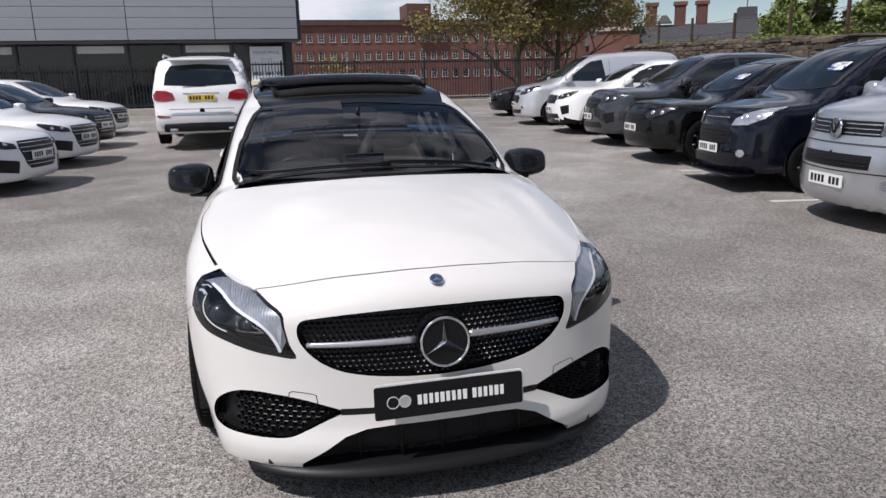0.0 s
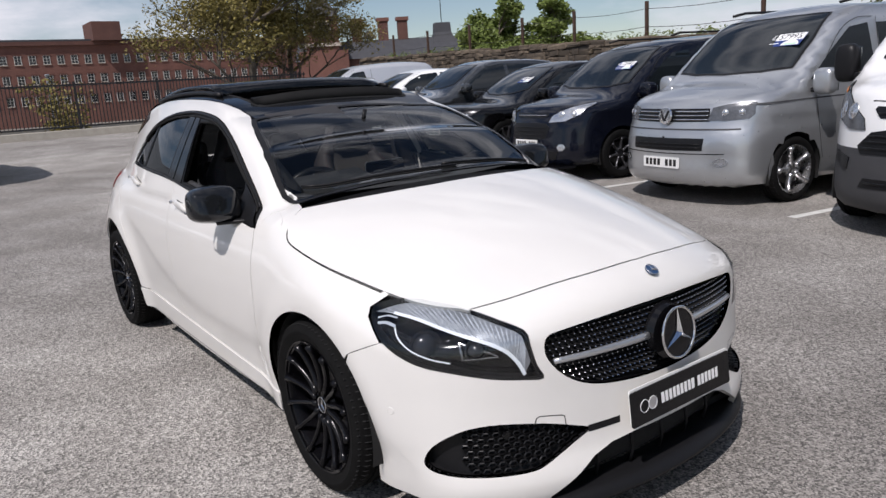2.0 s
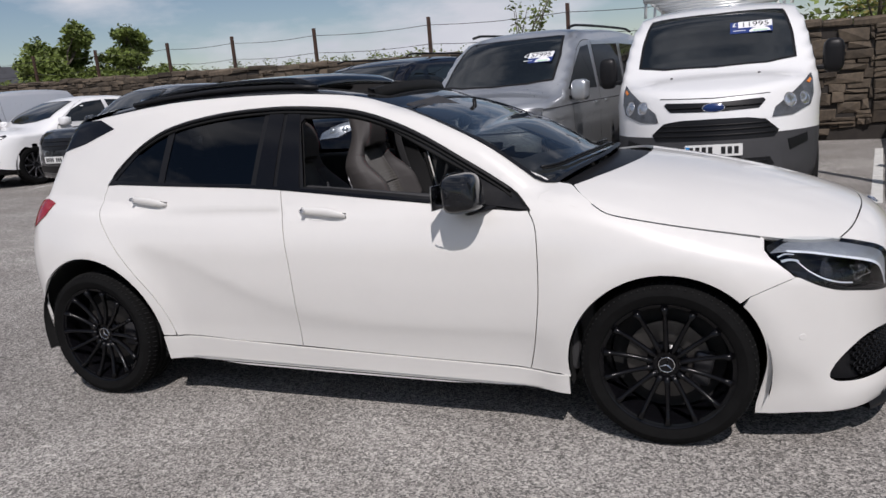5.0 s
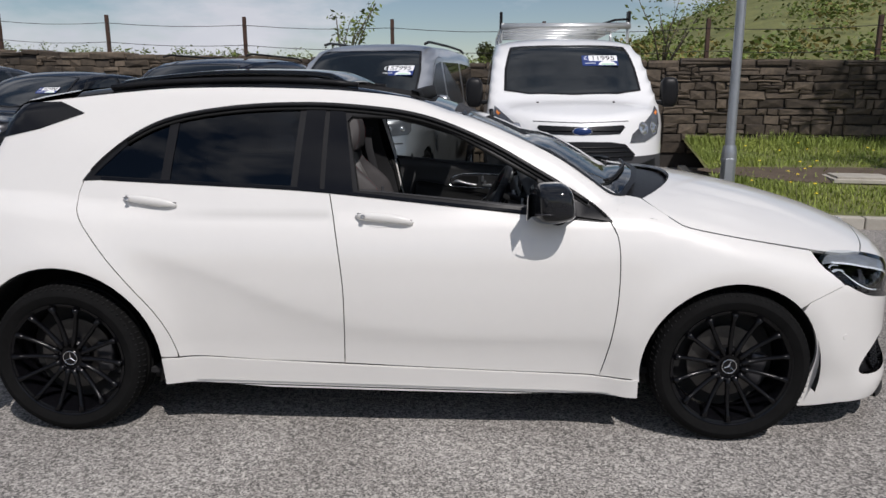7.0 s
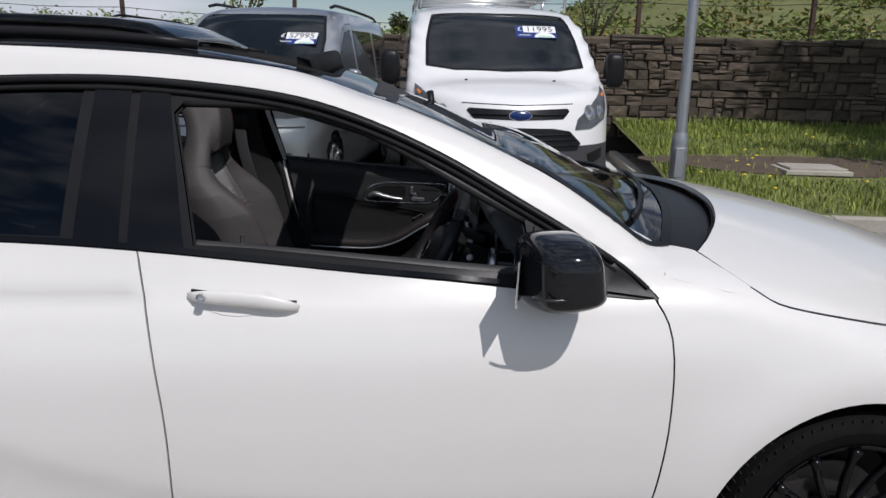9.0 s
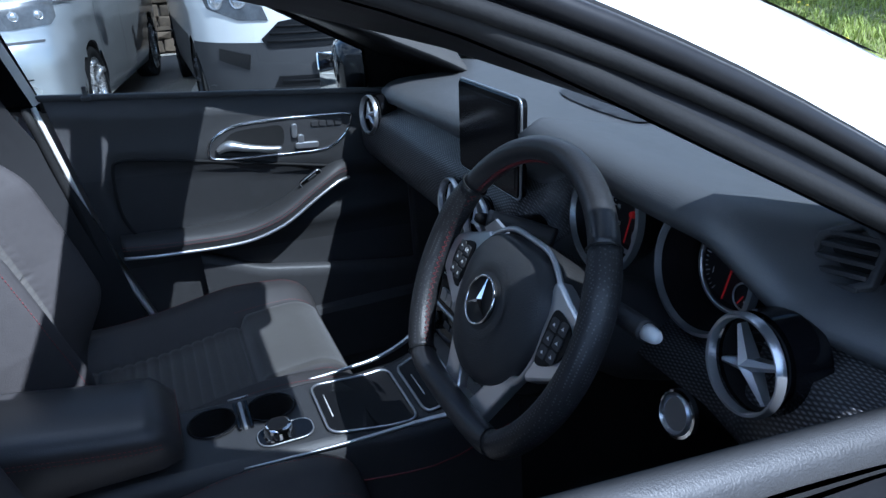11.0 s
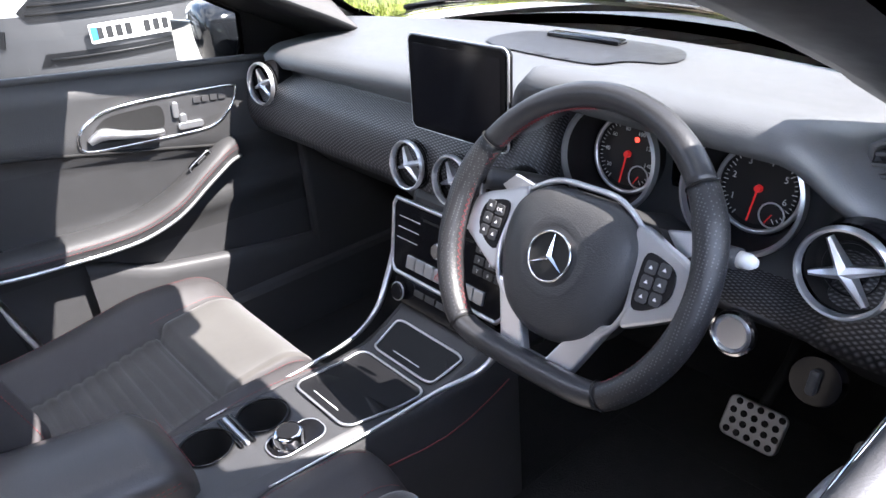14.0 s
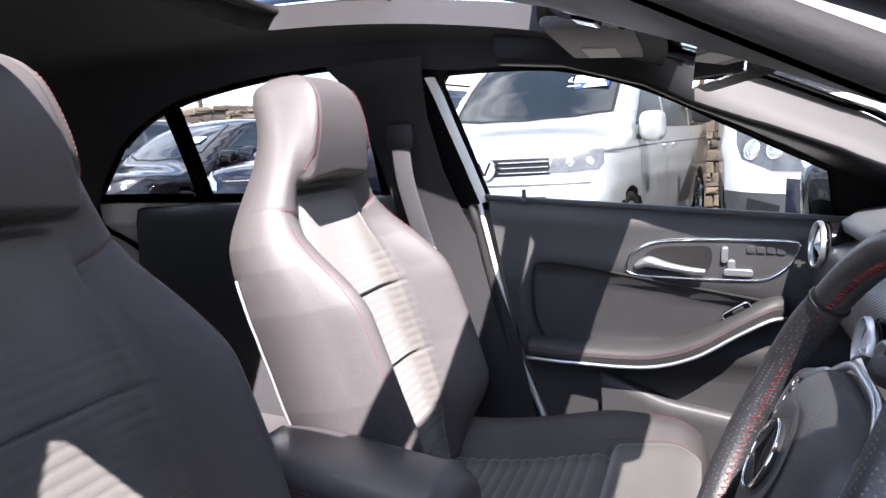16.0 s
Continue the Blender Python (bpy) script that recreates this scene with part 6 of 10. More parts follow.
    tagged(solid("honeycomb", *joined(cells), M_MESH, fg, smooth=False), kind="stuff")
    p0 = at_nose(np.array([(s * 33.5, .365)]))[0]
    part("sensor", turned([(0, 0), (.011, 0), (.012, -.01)], 16, "x", (p0[0] - .018, p0[1], p0[2])), M_PIANO, fg)
    p0 = at_nose(np.array([(s * 53.6, .437)])); n0 = slope_of(hero_field, p0)[0]
    bm = turned([(0, .0012), (.011, .0012), (.0125, 0), (.0125, -.004)], 18)
    bm.transform(skin_frame(p0[0], n0))
    part("parking_sensor", bm, M_WHITE, bumper, smooth=True)
    ribbon("washer_flap_seam", [(s * a, z) for a, z in [(24.0, .375), (24.2, .405), (24.8, .410), (28.6, .419), (29.2, .414), (29.5, .395)]], at_nose, hero_field, .003, M_TRIM, bumper, lift=.0008)
    ribbon("slot", [(s * a, z) for a, z in np.stack([np.linspace(13, 19.8, 6), np.full(6, .345)], 1)], at_nose, hero_field, .022, M_TRIM, bumper, lift=.001)
patch("lower_intake", INTAKE, at_nose, hero_field, M_DARK, car, "dark lower air intake", grid=.05, depth=.0, lift=-.075, scale=NOSE_SCALE)
for a in (-16, -8, 0, 8, 16):
    q = at_nose(np.array([(a, .155), (a, .20), (a, .25), (a, .28)])) - np.array([.055, 0, 0])
    tube("intake_rib", q, .006, M_TRIM, car, n=5)
split_a = np.linspace(-38, 38, 41)
q = at_nose(np.stack([split_a, np.full(41, .150)], 1))
nn = slope_of(hero_field, q); nn[:, 2] = 0; nn /= np.linalg.norm(nn, axis=1, keepdims=True)
amt = (.030 * (1 - (np.abs(split_a) / 38) ** 4))[:, None]
sv = list(q - nn * .10 + [0, 0, -.004]) + list(q - nn * .01 + [0, 0, .0]) + list(q + nn * amt + [0, 0, -.022]) + list(q + nn * amt + [0, 0, -.034]) + list(q - nn * .10 + [0, 0, -.036])
k = 41
sf = [(r * k + i, r * k + i + 1, (r + 1) * k + i + 1, (r + 1) * k + i) for r in range(4) for i in range(k - 1)]
solid("splitter", sv, sf, M_TRIM, car, "black front splitter")
# dealer plate: a black card over the white number plate
pm = frame_of((2.254, .010, .392), (0, 1, 0), (-.10, 0, 1))
plate = slab("number_plate", rounded(.515, .112, .008), .005, frame_of((2.246, .016, .397), (0, 1, 0), (-.10, 0, 1)), M_PLATEW, car, "white number plate behind a black show plate")
card = slab("show_plate", rounded(.515, .112, .008), .004, pm, M_PIANO, car, "black show plate with white lettering bars")
x = -.105
for count in (9, 6):
    for i in range(count):
        bm = box(.0125 if i % 4 else .0140, .034, .0012, (x, 0, .0006))
        bm.transform(pm)
        part("lettering_bar", bm, M_INKW, card)
        x += .0196
    x += .014
for cx, mm in ((-.195, M_PIANO), (-.155, M_SATIN)):
    bm = turned([(0, .001), (.019, .001), (.0195, 0)], 24); bm.transform(pm @ Matrix.Translation((cx, 0, .0002 if cx > -.17 else 0)))
    part("emblem_disc", bm, mm, card)
    v, f = tube_data([(cx + .020 * math.cos(t), .020 * math.sin(t), .001) for t in np.linspace(0, 2 * math.pi, 25)[:-1]], .0012, 5, True)
    solid("emblem_ring", [pm @ Vector(a) for a in v], f, M_INKW, card)

# tail
TAIL_SCALE = (.0125, 1)
tail = [(-a, z) for a, z in [(0, .99), (30, .985), (48, .98), (54, .90), (57, .75), (59, .55), (60, .33), (58, .20), (40, .20), (0, .20)]]
tail = tail + [(-a, z) for a, z in tail[::-1][1:-1]]
patch("tailgate", [(a, z) for a, z in tail], at_tail, hero_field, [M_WHITE, M_RUBBER], car, grid=.05, gap=.002, lip=.006, scale=TAIL_SCALE)
gl = [(-33, 1.0), (-42, 1.0), (-44, 1.12), (-42, 1.26), (0, 1.29), (42, 1.26), (44, 1.12), (42, 1.0)]
patch("rear_screen", [(a, z) for a, z in gl], at_tail, hero_field, M_PRIVACY, car, "dark rear screen", grid=.05, depth=.005, scale=TAIL_SCALE)
for s in (-1, 1):
    tl = ring_of([(-1.70, .97), (-1.62, .955), (-1.66, .90), (-1.76, .84), (-1.80, .84), (-1.80, .96)])
    patch("tail_lamp", tl, at_ring(s), hero_field, M_REDLAMP, car, "red tail lamp", grid=.03, depth=.004, lift=.006, scale=SIDE_SCALE)
    patch("spoiler_side", ring_of([(-1.30, 1.30), (-1.42, 1.345), (-1.68, 1.29), (-1.66, 1.20), (-1.50, 1.235)]), at_ring(s), hero_field, M_PIANO, car, grid=.04, depth=.004, lift=.004, scale=SIDE_SCALE)


def wheel(parent, at, s, R=.318, width=.215, rim=.240, spokes=14, rim_mat=M_BLACKRIM, twist=0.0, name="wheel", badge=True, wide=.010, res=40):
    """A wheel whose outer face looks along s*y: tyre with tread grooves, rim, spokes, hub, brake disc."""
    w = thing_part(name, parent)
    w.matrix_basis = Matrix.Translation(at) @ Matrix.Rotation(0 if s < 0 else math.pi, 4, "Z") @ Matrix.Rotation(twist, 4, "Y")
    h = width / 2
    prof = [(rim - .004, h * .80), (rim + .004, h * .93), (rim + .012, h * .97), ((rim + R) / 2, h * 1.04), (R - .022, h * .99), (R - .008, h * .88), (R - .001, h * .70), (R, h * .45)]
    for g in (.36, .0, -.36):
        prof += [(R, h * (g + .10)), (R - .007, h * (g + .08)), (R - .007, h * (g - .08)), (R, h * (g - .10))]
    prof += [(R, -h * .7), (R - .02, -h * .98), (rim, -h * .95)]
    bm = turned([(r, -z) for r, z in prof], res * 2, "y")
    part("tyre", bm, M_TYRE, w, "black tyre", smooth=True, auto=.5)
    groove = []
    for i in range(res * 2):
        a = 2 * math.pi * i / (res * 2)
        for z0, z1 in ((.55, .98), (-.98, -.55)):
            pts = [((R - .0005 - (.010 if abs(z) > .8 else 0)) * math.cos(a + .06 * z), -z * h, (R - .0005 - (.010 if abs(z) > .8 else 0)) * math.sin(a + .06 * z)) for z in np.linspace(z0, z1, 4)]
            groove.append(tube_data(pts, .0022, 4))
    tagged(solid("tread_pattern", *joined(groove), M_DARK, w, smooth=False), kind="stuff")
    rp = [(rim - .004, h * .93), (rim + .002, h * .96), (rim + .002, h * .90), (rim - .012, h * .86), (rim - .020, h * .55), (rim - .028, 0), (rim - .02, -h * .8)]
    part("rim", turned([(r, -z) for r, z in rp], res * 2, "y"), rim_mat, w, smooth=True, auto=.7)
    chunks = []
    for i in range(spokes):
        a = 2 * math.pi * i / spokes
        pts, wd = [], []
        for u in np.linspace(0, 1, 7):
            r = .050 + (rim - .060) * u
            pts.append((r * math.cos(a), -(h * (.62 + .30 * u - .10 * math.sin(math.pi * u))), r * math.sin(a)))
            wd.append(wide * (1.0 - .15 * u + .5 * max(0, u - .85) / .15 + .35 * max(0, .2 - u) / .2))
        chunks.append(tube_data(pts, wd, 8, up=(0, -1, 0), flat=1.25))
    sp = solid("spokes", *joined(chunks), rim_mat, w)
    part("hub", turned([(0, h * .66), (.030, h * .66), (.034, h * .62), (.060, h * .60), (.072, h * .50), (.072, h * .2)] and [(0, -h * .66), (.030, -h * .66), (.034, -h * .62), (.062, -h * .60), (.074, -h * .50), (.074, -h * .2)], 30, "y"), rim_mat, w, smooth=True, auto=.6)
    for i in range(5):
        a = 2 * math.pi * i / 5 + .3
        part("bolt", turned([(0, -h * .62), (.008, -h * .62), (.009, -h * .55), (.009, -h * .4)], 8, "y", (.052 * math.cos(a), 0, .052 * math.sin(a))), M_DARKRIM, w)
    part("brake_disc", turned([(.06, -h * .1), (.150, -h * .1), (.150, -h * .02), (.06, -h * .02)], 32, "y"), M_DISC, w)
    part("caliper", box(.07, .05, .13, (.125, -h * .1, 0), .012), M_DARKRIM, w)
    part("inner_dark", turned([(0, h * .3), (rim - .03, h * .3)], 24, "y"), M_DARK, w)
    if badge:
        star_badge("cap", Matrix.Translation((0, -h * .665 - .002, 0)) @ Matrix.Rotation(radians(90), 4, "X"), .030, w, M_PIANO, .004)
    return w


for cx, cz in (FA, RA):
    for s in (-1, 1):
        wheel(car, (cx, s * .765, .313), s, R=.313, width=.212, rim=.238, twist=.21 if cx > 0 else .05)
# dark floor pan
pan = box(3.7, 1.35, .05, (.05, 0, .19), .01)
part("floor_pan", pan, M_DARK, car)
part("under_tray", box(.5, 1.2, .03, (1.85, 0, .165), .005), M_DARK, car)

# ---- the other vehicles ----
def car_field(p):
    """A body field from a vehicle's plan: x 0 at its nose, falling to its tail; z 0 on the ground."""
    prof, nose, tail = curve(p["profile"]), curve(p["nose"]), curve(p["tail"])
    W, belt, tumble, crown = p["half"], p["belt"], p["tumble"], p.get("crown", .06)
    ra, rb = p.get("plan", (.22, .35))
    clear, L = p.get("clear", .2), p["length"]
    hood = p.get("hood", 1.0)
    tw = p.get("tail_in", .06)

    def field(x, y, z):
        a = np.abs(y)
        ys = W - .10 * np.clip((.45 - z) / .35, 0, 1) ** 2 - tumble * np.clip(z - belt, 0, 3) ** 1.15
        ys = ys - .05 * step((x + .9) / .9) - tw * step((-L + .9 - x) / .9)
        ys = ys + .018 * np.exp(-((z - belt + .12) / .07) ** 2)
        f = smin(.10, ys - a, nose(z) - ra * a**2 - rb * a**6 - x)
        f = smin(p.get("edge", .07), f, prof(x) - crown * a**2 - p.get("crown4", .08) * a**4 - z)
        f = smin(.08, f, x - tail(z) - .10 * a**2)
        return smin(.03, f, z - clear)
    return field


def build_vehicle(p):
    """A parked vehicle: one shell with wheel arches, and panes, lamps, grilles and trim laid on it."""
    F, L, W = car_field(p), p["length"], p["half"]
    root = thing(p["name"], p["label"], p.get("category", "car"), p["pose"], p.get("group", ""))
    paint = p["paint"]
    R, ra = p["wheel"], p["wheel"] + .045
    axles = p["axles"]
    # shell
    cap, nv = .55, p.get("around", 64)
    stations = [("r", t) for t in np.linspace(85, 8, 9)] + [("m", x) for x in np.arange(-L + cap, -cap + .001, .055)] + [("f", t) for t in np.linspace(6, 88, 14)]
    eye, way = [], []
    for kind, t in stations:
        for j in range(nv):
            a = 2 * math.pi * j / nv
            side, up = math.cos(a), math.sin(a)
            if kind == "m":
                e, d = (t, 0, p.get("spine", .7)), (0, side, up)
            elif kind == "f":
                e, d = (-cap, 0, p.get("spine", .7)), (math.sin(radians(t)), side * math.cos(radians(t)), up * math.cos(radians(t)))
            else:
                e, d = (-L + cap, 0, p.get("spine", .7)), (-math.sin(radians(t)), side * math.cos(radians(t)), up * math.cos(radians(t)))
            eye.append(np.array(e) + 3.2 * np.array(d))
            way.append(-np.array(d))
    v = meet(F, np.array(eye), np.array(way), 0.0, 3.1, 130)
    # snap to the wheel arches
    for cx in axles:
        d = np.hypot(v[:, 0] - cx, v[:, 2] - R)
        near = (np.abs(d - ra) < .042) & (np.abs(v[:, 1]) > W * .70) & (v[:, 2] > .12)
        if near.any():
            s = ra / d[near]
            v[near, 0] = cx + (v[near, 0] - cx) * s
            v[near, 2] = R + (v[near, 2] - R) * s
            q = np.stack([v[near, 0], np.sign(v[near, 1]) * 2.5, v[near, 2]], 1)
            v[near] = meet(F, q, np.stack([0 * s, -np.sign(v[near, 1]), 0 * s], 1), 0, 2.4, 90)
    gone = np.zeros(len(v), bool)
    for cx in axles:
        gone |= (np.hypot(v[:, 0] - cx, v[:, 2] - R) < ra + .002) & (np.abs(v[:, 1]) > W * .60)
    faces = []
    for i in range(len(stations) - 1):
        for j in range(nv):
            q = (i * nv + j, i * nv + (j + 1) % nv, (i + 1) * nv + (j + 1) % nv, (i + 1) * nv + j)
            if not all(gone[k] for k in q):
                faces.append(q)
    n = slope_of(F, v)
    a, b, c = (v[[q[k] for q in faces]] for k in range(3))
    if (np.cross(b - a, c - a) * n[[q[0] for q in faces]]).sum(1).mean() < 0:
        faces = [q[::-1] for q in faces]
    low = p.get("low")
    slots = [1 if low and np.mean([v[k][2] for k in q]) < low[0] else 0 for q in faces]
    solid("body", v, faces, [paint, low[1] if low else paint], root, slots=slots, normals=n)

    side = lambda s: (lambda uv: meet(F, np.stack([np.asarray(uv)[:, 0], 0 * np.asarray(uv)[:, 0] + s * 2.5, np.asarray(uv)[:, 1]], 1), np.tile([0, -s, 0.0], (len(uv), 1)), 0, 2.45, 90))
    top = lambda uv: meet(F, np.stack([np.asarray(uv)[:, 0], np.asarray(uv)[:, 1], 0 * np.asarray(uv)[:, 0] + 3.2], 1), np.tile([0, 0, -1.0], (len(uv), 1)), 0, 2.9, 110)
    front = lambda uv: meet(F, np.stack([0 * np.asarray(uv)[:, 0] + 1.0, np.asarray(uv)[:, 0], np.asarray(uv)[:, 1]], 1), np.tile([-1.0, 0, 0], (len(uv), 1)), 0, 2.2, 90)
    back = lambda uv: meet(F, np.stack([0 * np.asarray(uv)[:, 0] - L - 1.0, np.asarray(uv)[:, 0], np.asarray(uv)[:, 1]], 1), np.tile([1.0, 0, 0], (len(uv), 1)), 0, 2.2, 90)
    ways = {"front": front, "top": top, "back": back}
    both = lambda pts: pts + [(x, -y) for x, y in pts[::-1] if abs(y) > 1e-4]
    # windscreen and side glass
    if "screen" in p:
        ws = patch("windscreen", both(p["screen"]), top, F, M_VANGLASS, root, "dark glazed windscreen", grid=.08, depth=.003, lift=.004)
        ribbon("seal", dense(both(p["screen"]), .08), top, F, .03, M_TRIM, ws, lift=.0055, closed=True)
    for s in (-1, 1):
        for w in p.get("windows", ()):
            patch("side_window", w, side(s), F, M_VANGLASS, root, "dark side glass", grid=.08, depth=.003, lift=.004)
        for line in p.get("seams", ()):
            ribbon("shut_line", spline(line, 5), side(s), F, .007, M_DARK, root, lift=.0018)
        for line, wd, mt in p.get("strips", ()):
            ribbon("side_strip", spline(line, 6), side(s), F, wd, mt, root, lift=.006)
        for line, mt in p.get("side_panels", ()):
            patch("side_panel", line, side(s), F, mt, root, grid=.08, depth=.004, lift=.006)
        for hx, hz in p.get("handles", ()):
            q = side(s)(np.array([(hx, hz)]))[0]
            part("door_handle", box(.17, .03, .032, (q[0], q[1] + s * .012, q[2]), .010), p.get("handle_mat", paint), root, smooth=True)
        # mirrors
        mx, my, mz, mw, mh, mmat = p["mirror"]
        mr = thing_part("door_mirror", root)
        bm = bmesh.new()
        bmesh.ops.create_uvsphere(bm, u_segments=18, v_segments=12, radius=1)
        for vt in bm.verts:
            c = [math.copysign(abs(t) ** .6, t) for t in vt.co]
            vt.co = (mx + c[0] * .085, s * (my + c[1] * mw / 2), mz + c[2] * mh / 2)
        part("housing", bm, mmat, mr, smooth=True, auto=3)
        part("glass", box(.006, mw * .8, mh * .78, (mx - .086, s * my, mz), .002), M_MIRRORGLASS, mr)
        part("arm", box(.06, .16, .05, (mx + .02, s * (my - mw / 2 - .02), mz - mh * .32), .012), M_TRIM, mr)
    # things laid on nose, tail and roof
    for kind, where, pts, mt, lift, lab in p.get("fittings", ()):
        sets = [pts]
        if kind.startswith("pair_"):
            kind, sets = kind[5:], [pts, [(x, -y) for x, y in pts] if where == "top" else [(-x, y) for x, y in pts]]
        if kind.startswith("both_"):
            kind = kind[5:]
            sets = [[(x, z) for x, z in pts] + [(-x, z) for x, z in pts[::-1] if abs(x) > 1e-4]]
        for outline in sets:
            ob = patch(kind, outline, ways[where], F, mt, root, lab, grid=.05, depth=.012, lift=lift)
            if kind == "headlight":
                q = ways[where](np.array([np.mean(outline, 0)]))[0]
                wv = max(pt[0] for pt in outline) - min(pt[0] for pt in outline)
                hv_ = max(pt[1] for pt in outline) - min(pt[1] for pt in outline)
                nn = slope_of(F, np.array([q]))[0]
                for k, (dy, rr) in enumerate(((-.18, .17), (.18, .16))):
                    cy, cz = np.mean(outline, 0)
                    q = ways[where](np.array([(cy + dy * wv, cz - .03 * hv_)]))[0]
                    bm = turned([(0, .012), (rr * hv_ * .6, .010), (rr * hv_, .001), (rr * hv_ * 1.12, .004), (rr * hv_ * 1.16, 0)], 20)
                    bm.transform(skin_frame(q + nn * lift, slope_of(F, np.array([q]))[0]))
                    part("reflector", bm, M_LAMPIN, ob, smooth=True)
    for where, z, half_w, th, mt, y0 in p.get("bars", ()):
        ys_ = np.linspace(y0, half_w, 12)
        for sgn in ((1,) if y0 < 0 else (-1, 1)):
            q = ways[where](np.stack([ys_ * sgn, np.full(12, z)], 1))
            q = q + slope_of(F, q) * .012
            tube("grille_bar", q, th, mt, root, n=6)
    for where, y, z, w, h, plate_mat in p.get("plates", ()):
        q = ways[where](np.array([(y, z)]))[0]
        sgn = 1 if where == "front" else -1
        pm = frame_of((q[0] + sgn * .018, q[1], q[2]), (0, sgn, 0), (0, 0, 1))
        pl = slab("number_plate", rounded(w, h, .008), .012, pm, plate_mat, root, "number plate with dark bars")
        for k in (0, 1, 2, 3, 5, 6, 7):
            bb = box(w * .075, h * .62, .002, (-w * .39 + w * .112 * k, 0, .001))
            bb.transform(pm)
            part("plate_bar", bb, M_INK, pl)
        if p.get("euro"):
            bm = box(w * .07, h * .7, .002, (-w * .455, 0, .0012)); bm.transform(pm); part("plate_band", bm, M_SKYBLUE, pl)
    if "price" in p:
        text, px, py, pw = p["price"]
        q = top(np.array([(px, py), (px - .06, py), (px, py + .06)]))
        nn = Vector(slope_of(F, q[:1])[0])
        up = (Vector(q[1]) - Vector(q[0])).normalized()
        right = Vector((0, 1, 0))
        cm = frame_of(Vector(q[0]) + nn * .010, right, up)
        cd = thing("price_card", "blue price card with white figures inside a windscreen", "price card", p["pose"] @ cm)
        slab("card", rounded(pw, pw * .46, .01), .003, Matrix(), M_BLUE, cd)
        slab("figure_strip", rounded(pw * .80, pw * .25, .004), .002, Matrix.Translation((pw * .09, pw * .10, .003)), M_SIGN, cd)
        words("price", text, pw * .27, Matrix.Translation((pw * .09, pw * .095, .0036)), M_INK, cd)
        words("pound_sign", "£", pw * .22, Matrix.Translation((-pw * .40, pw * .10, .0036)), M_SIGN, cd)
        slab("note", [(pw * .46 * math.cos(t) * .55 + pw * .20, pw * .19 * math.sin(t) - pw * .21) for t in np.linspace(0, math.pi, 14)], .002, Matrix.Translation((0, 0, .003)), M_SIGN, cd)
        slab("note_band", rounded(pw * .34, pw * .05, .004), .002, Matrix.Translation((pw * .21, -pw * .17, .0042)), M_GREENINK, cd)
        slab("small_print", rounded(pw * .30, pw * .025, .002), .002, Matrix.Translation((-pw * .28, -pw * .13, .003)), M_SIGN, cd)
    for cx in axles:
        for s in (-1, 1):
            wheel(root, (cx, s * (W - .115), R), s, R, .215, R * p.get("rim", .70), p.get("spokes", 5), p.get("rim_mat", M_SILVERRIM), rng.random() * 1.2, badge=False, wide=p.get("spoke_w", .022), res=20)
            vv, ff = [], []
            for i in range(17):
                a = radians(-20 + 220 * i / 16)
                for y, rr in ((W - .015, ra), (W - .34, ra), (W - .36, .02)):
                    vv.append((cx + rr * math.cos(a), s * y, R + rr * math.sin(a)))
            ff = [(3 * i + j, 3 * i + j + 1, 3 * i + j + 4, 3 * i + j + 3) for i in range(16) for j in range(2)]
            solid("wheel_house", vv, ff, M_DARK, root)
    return root, F, ways, side


def row_pose(r, n, turn=0.0):
    q = at(r, n)
    return pose(q.x, q.y, q.z, 0, 0, -100 + turn)


rng = random.Random(3)
GR = M_MESH
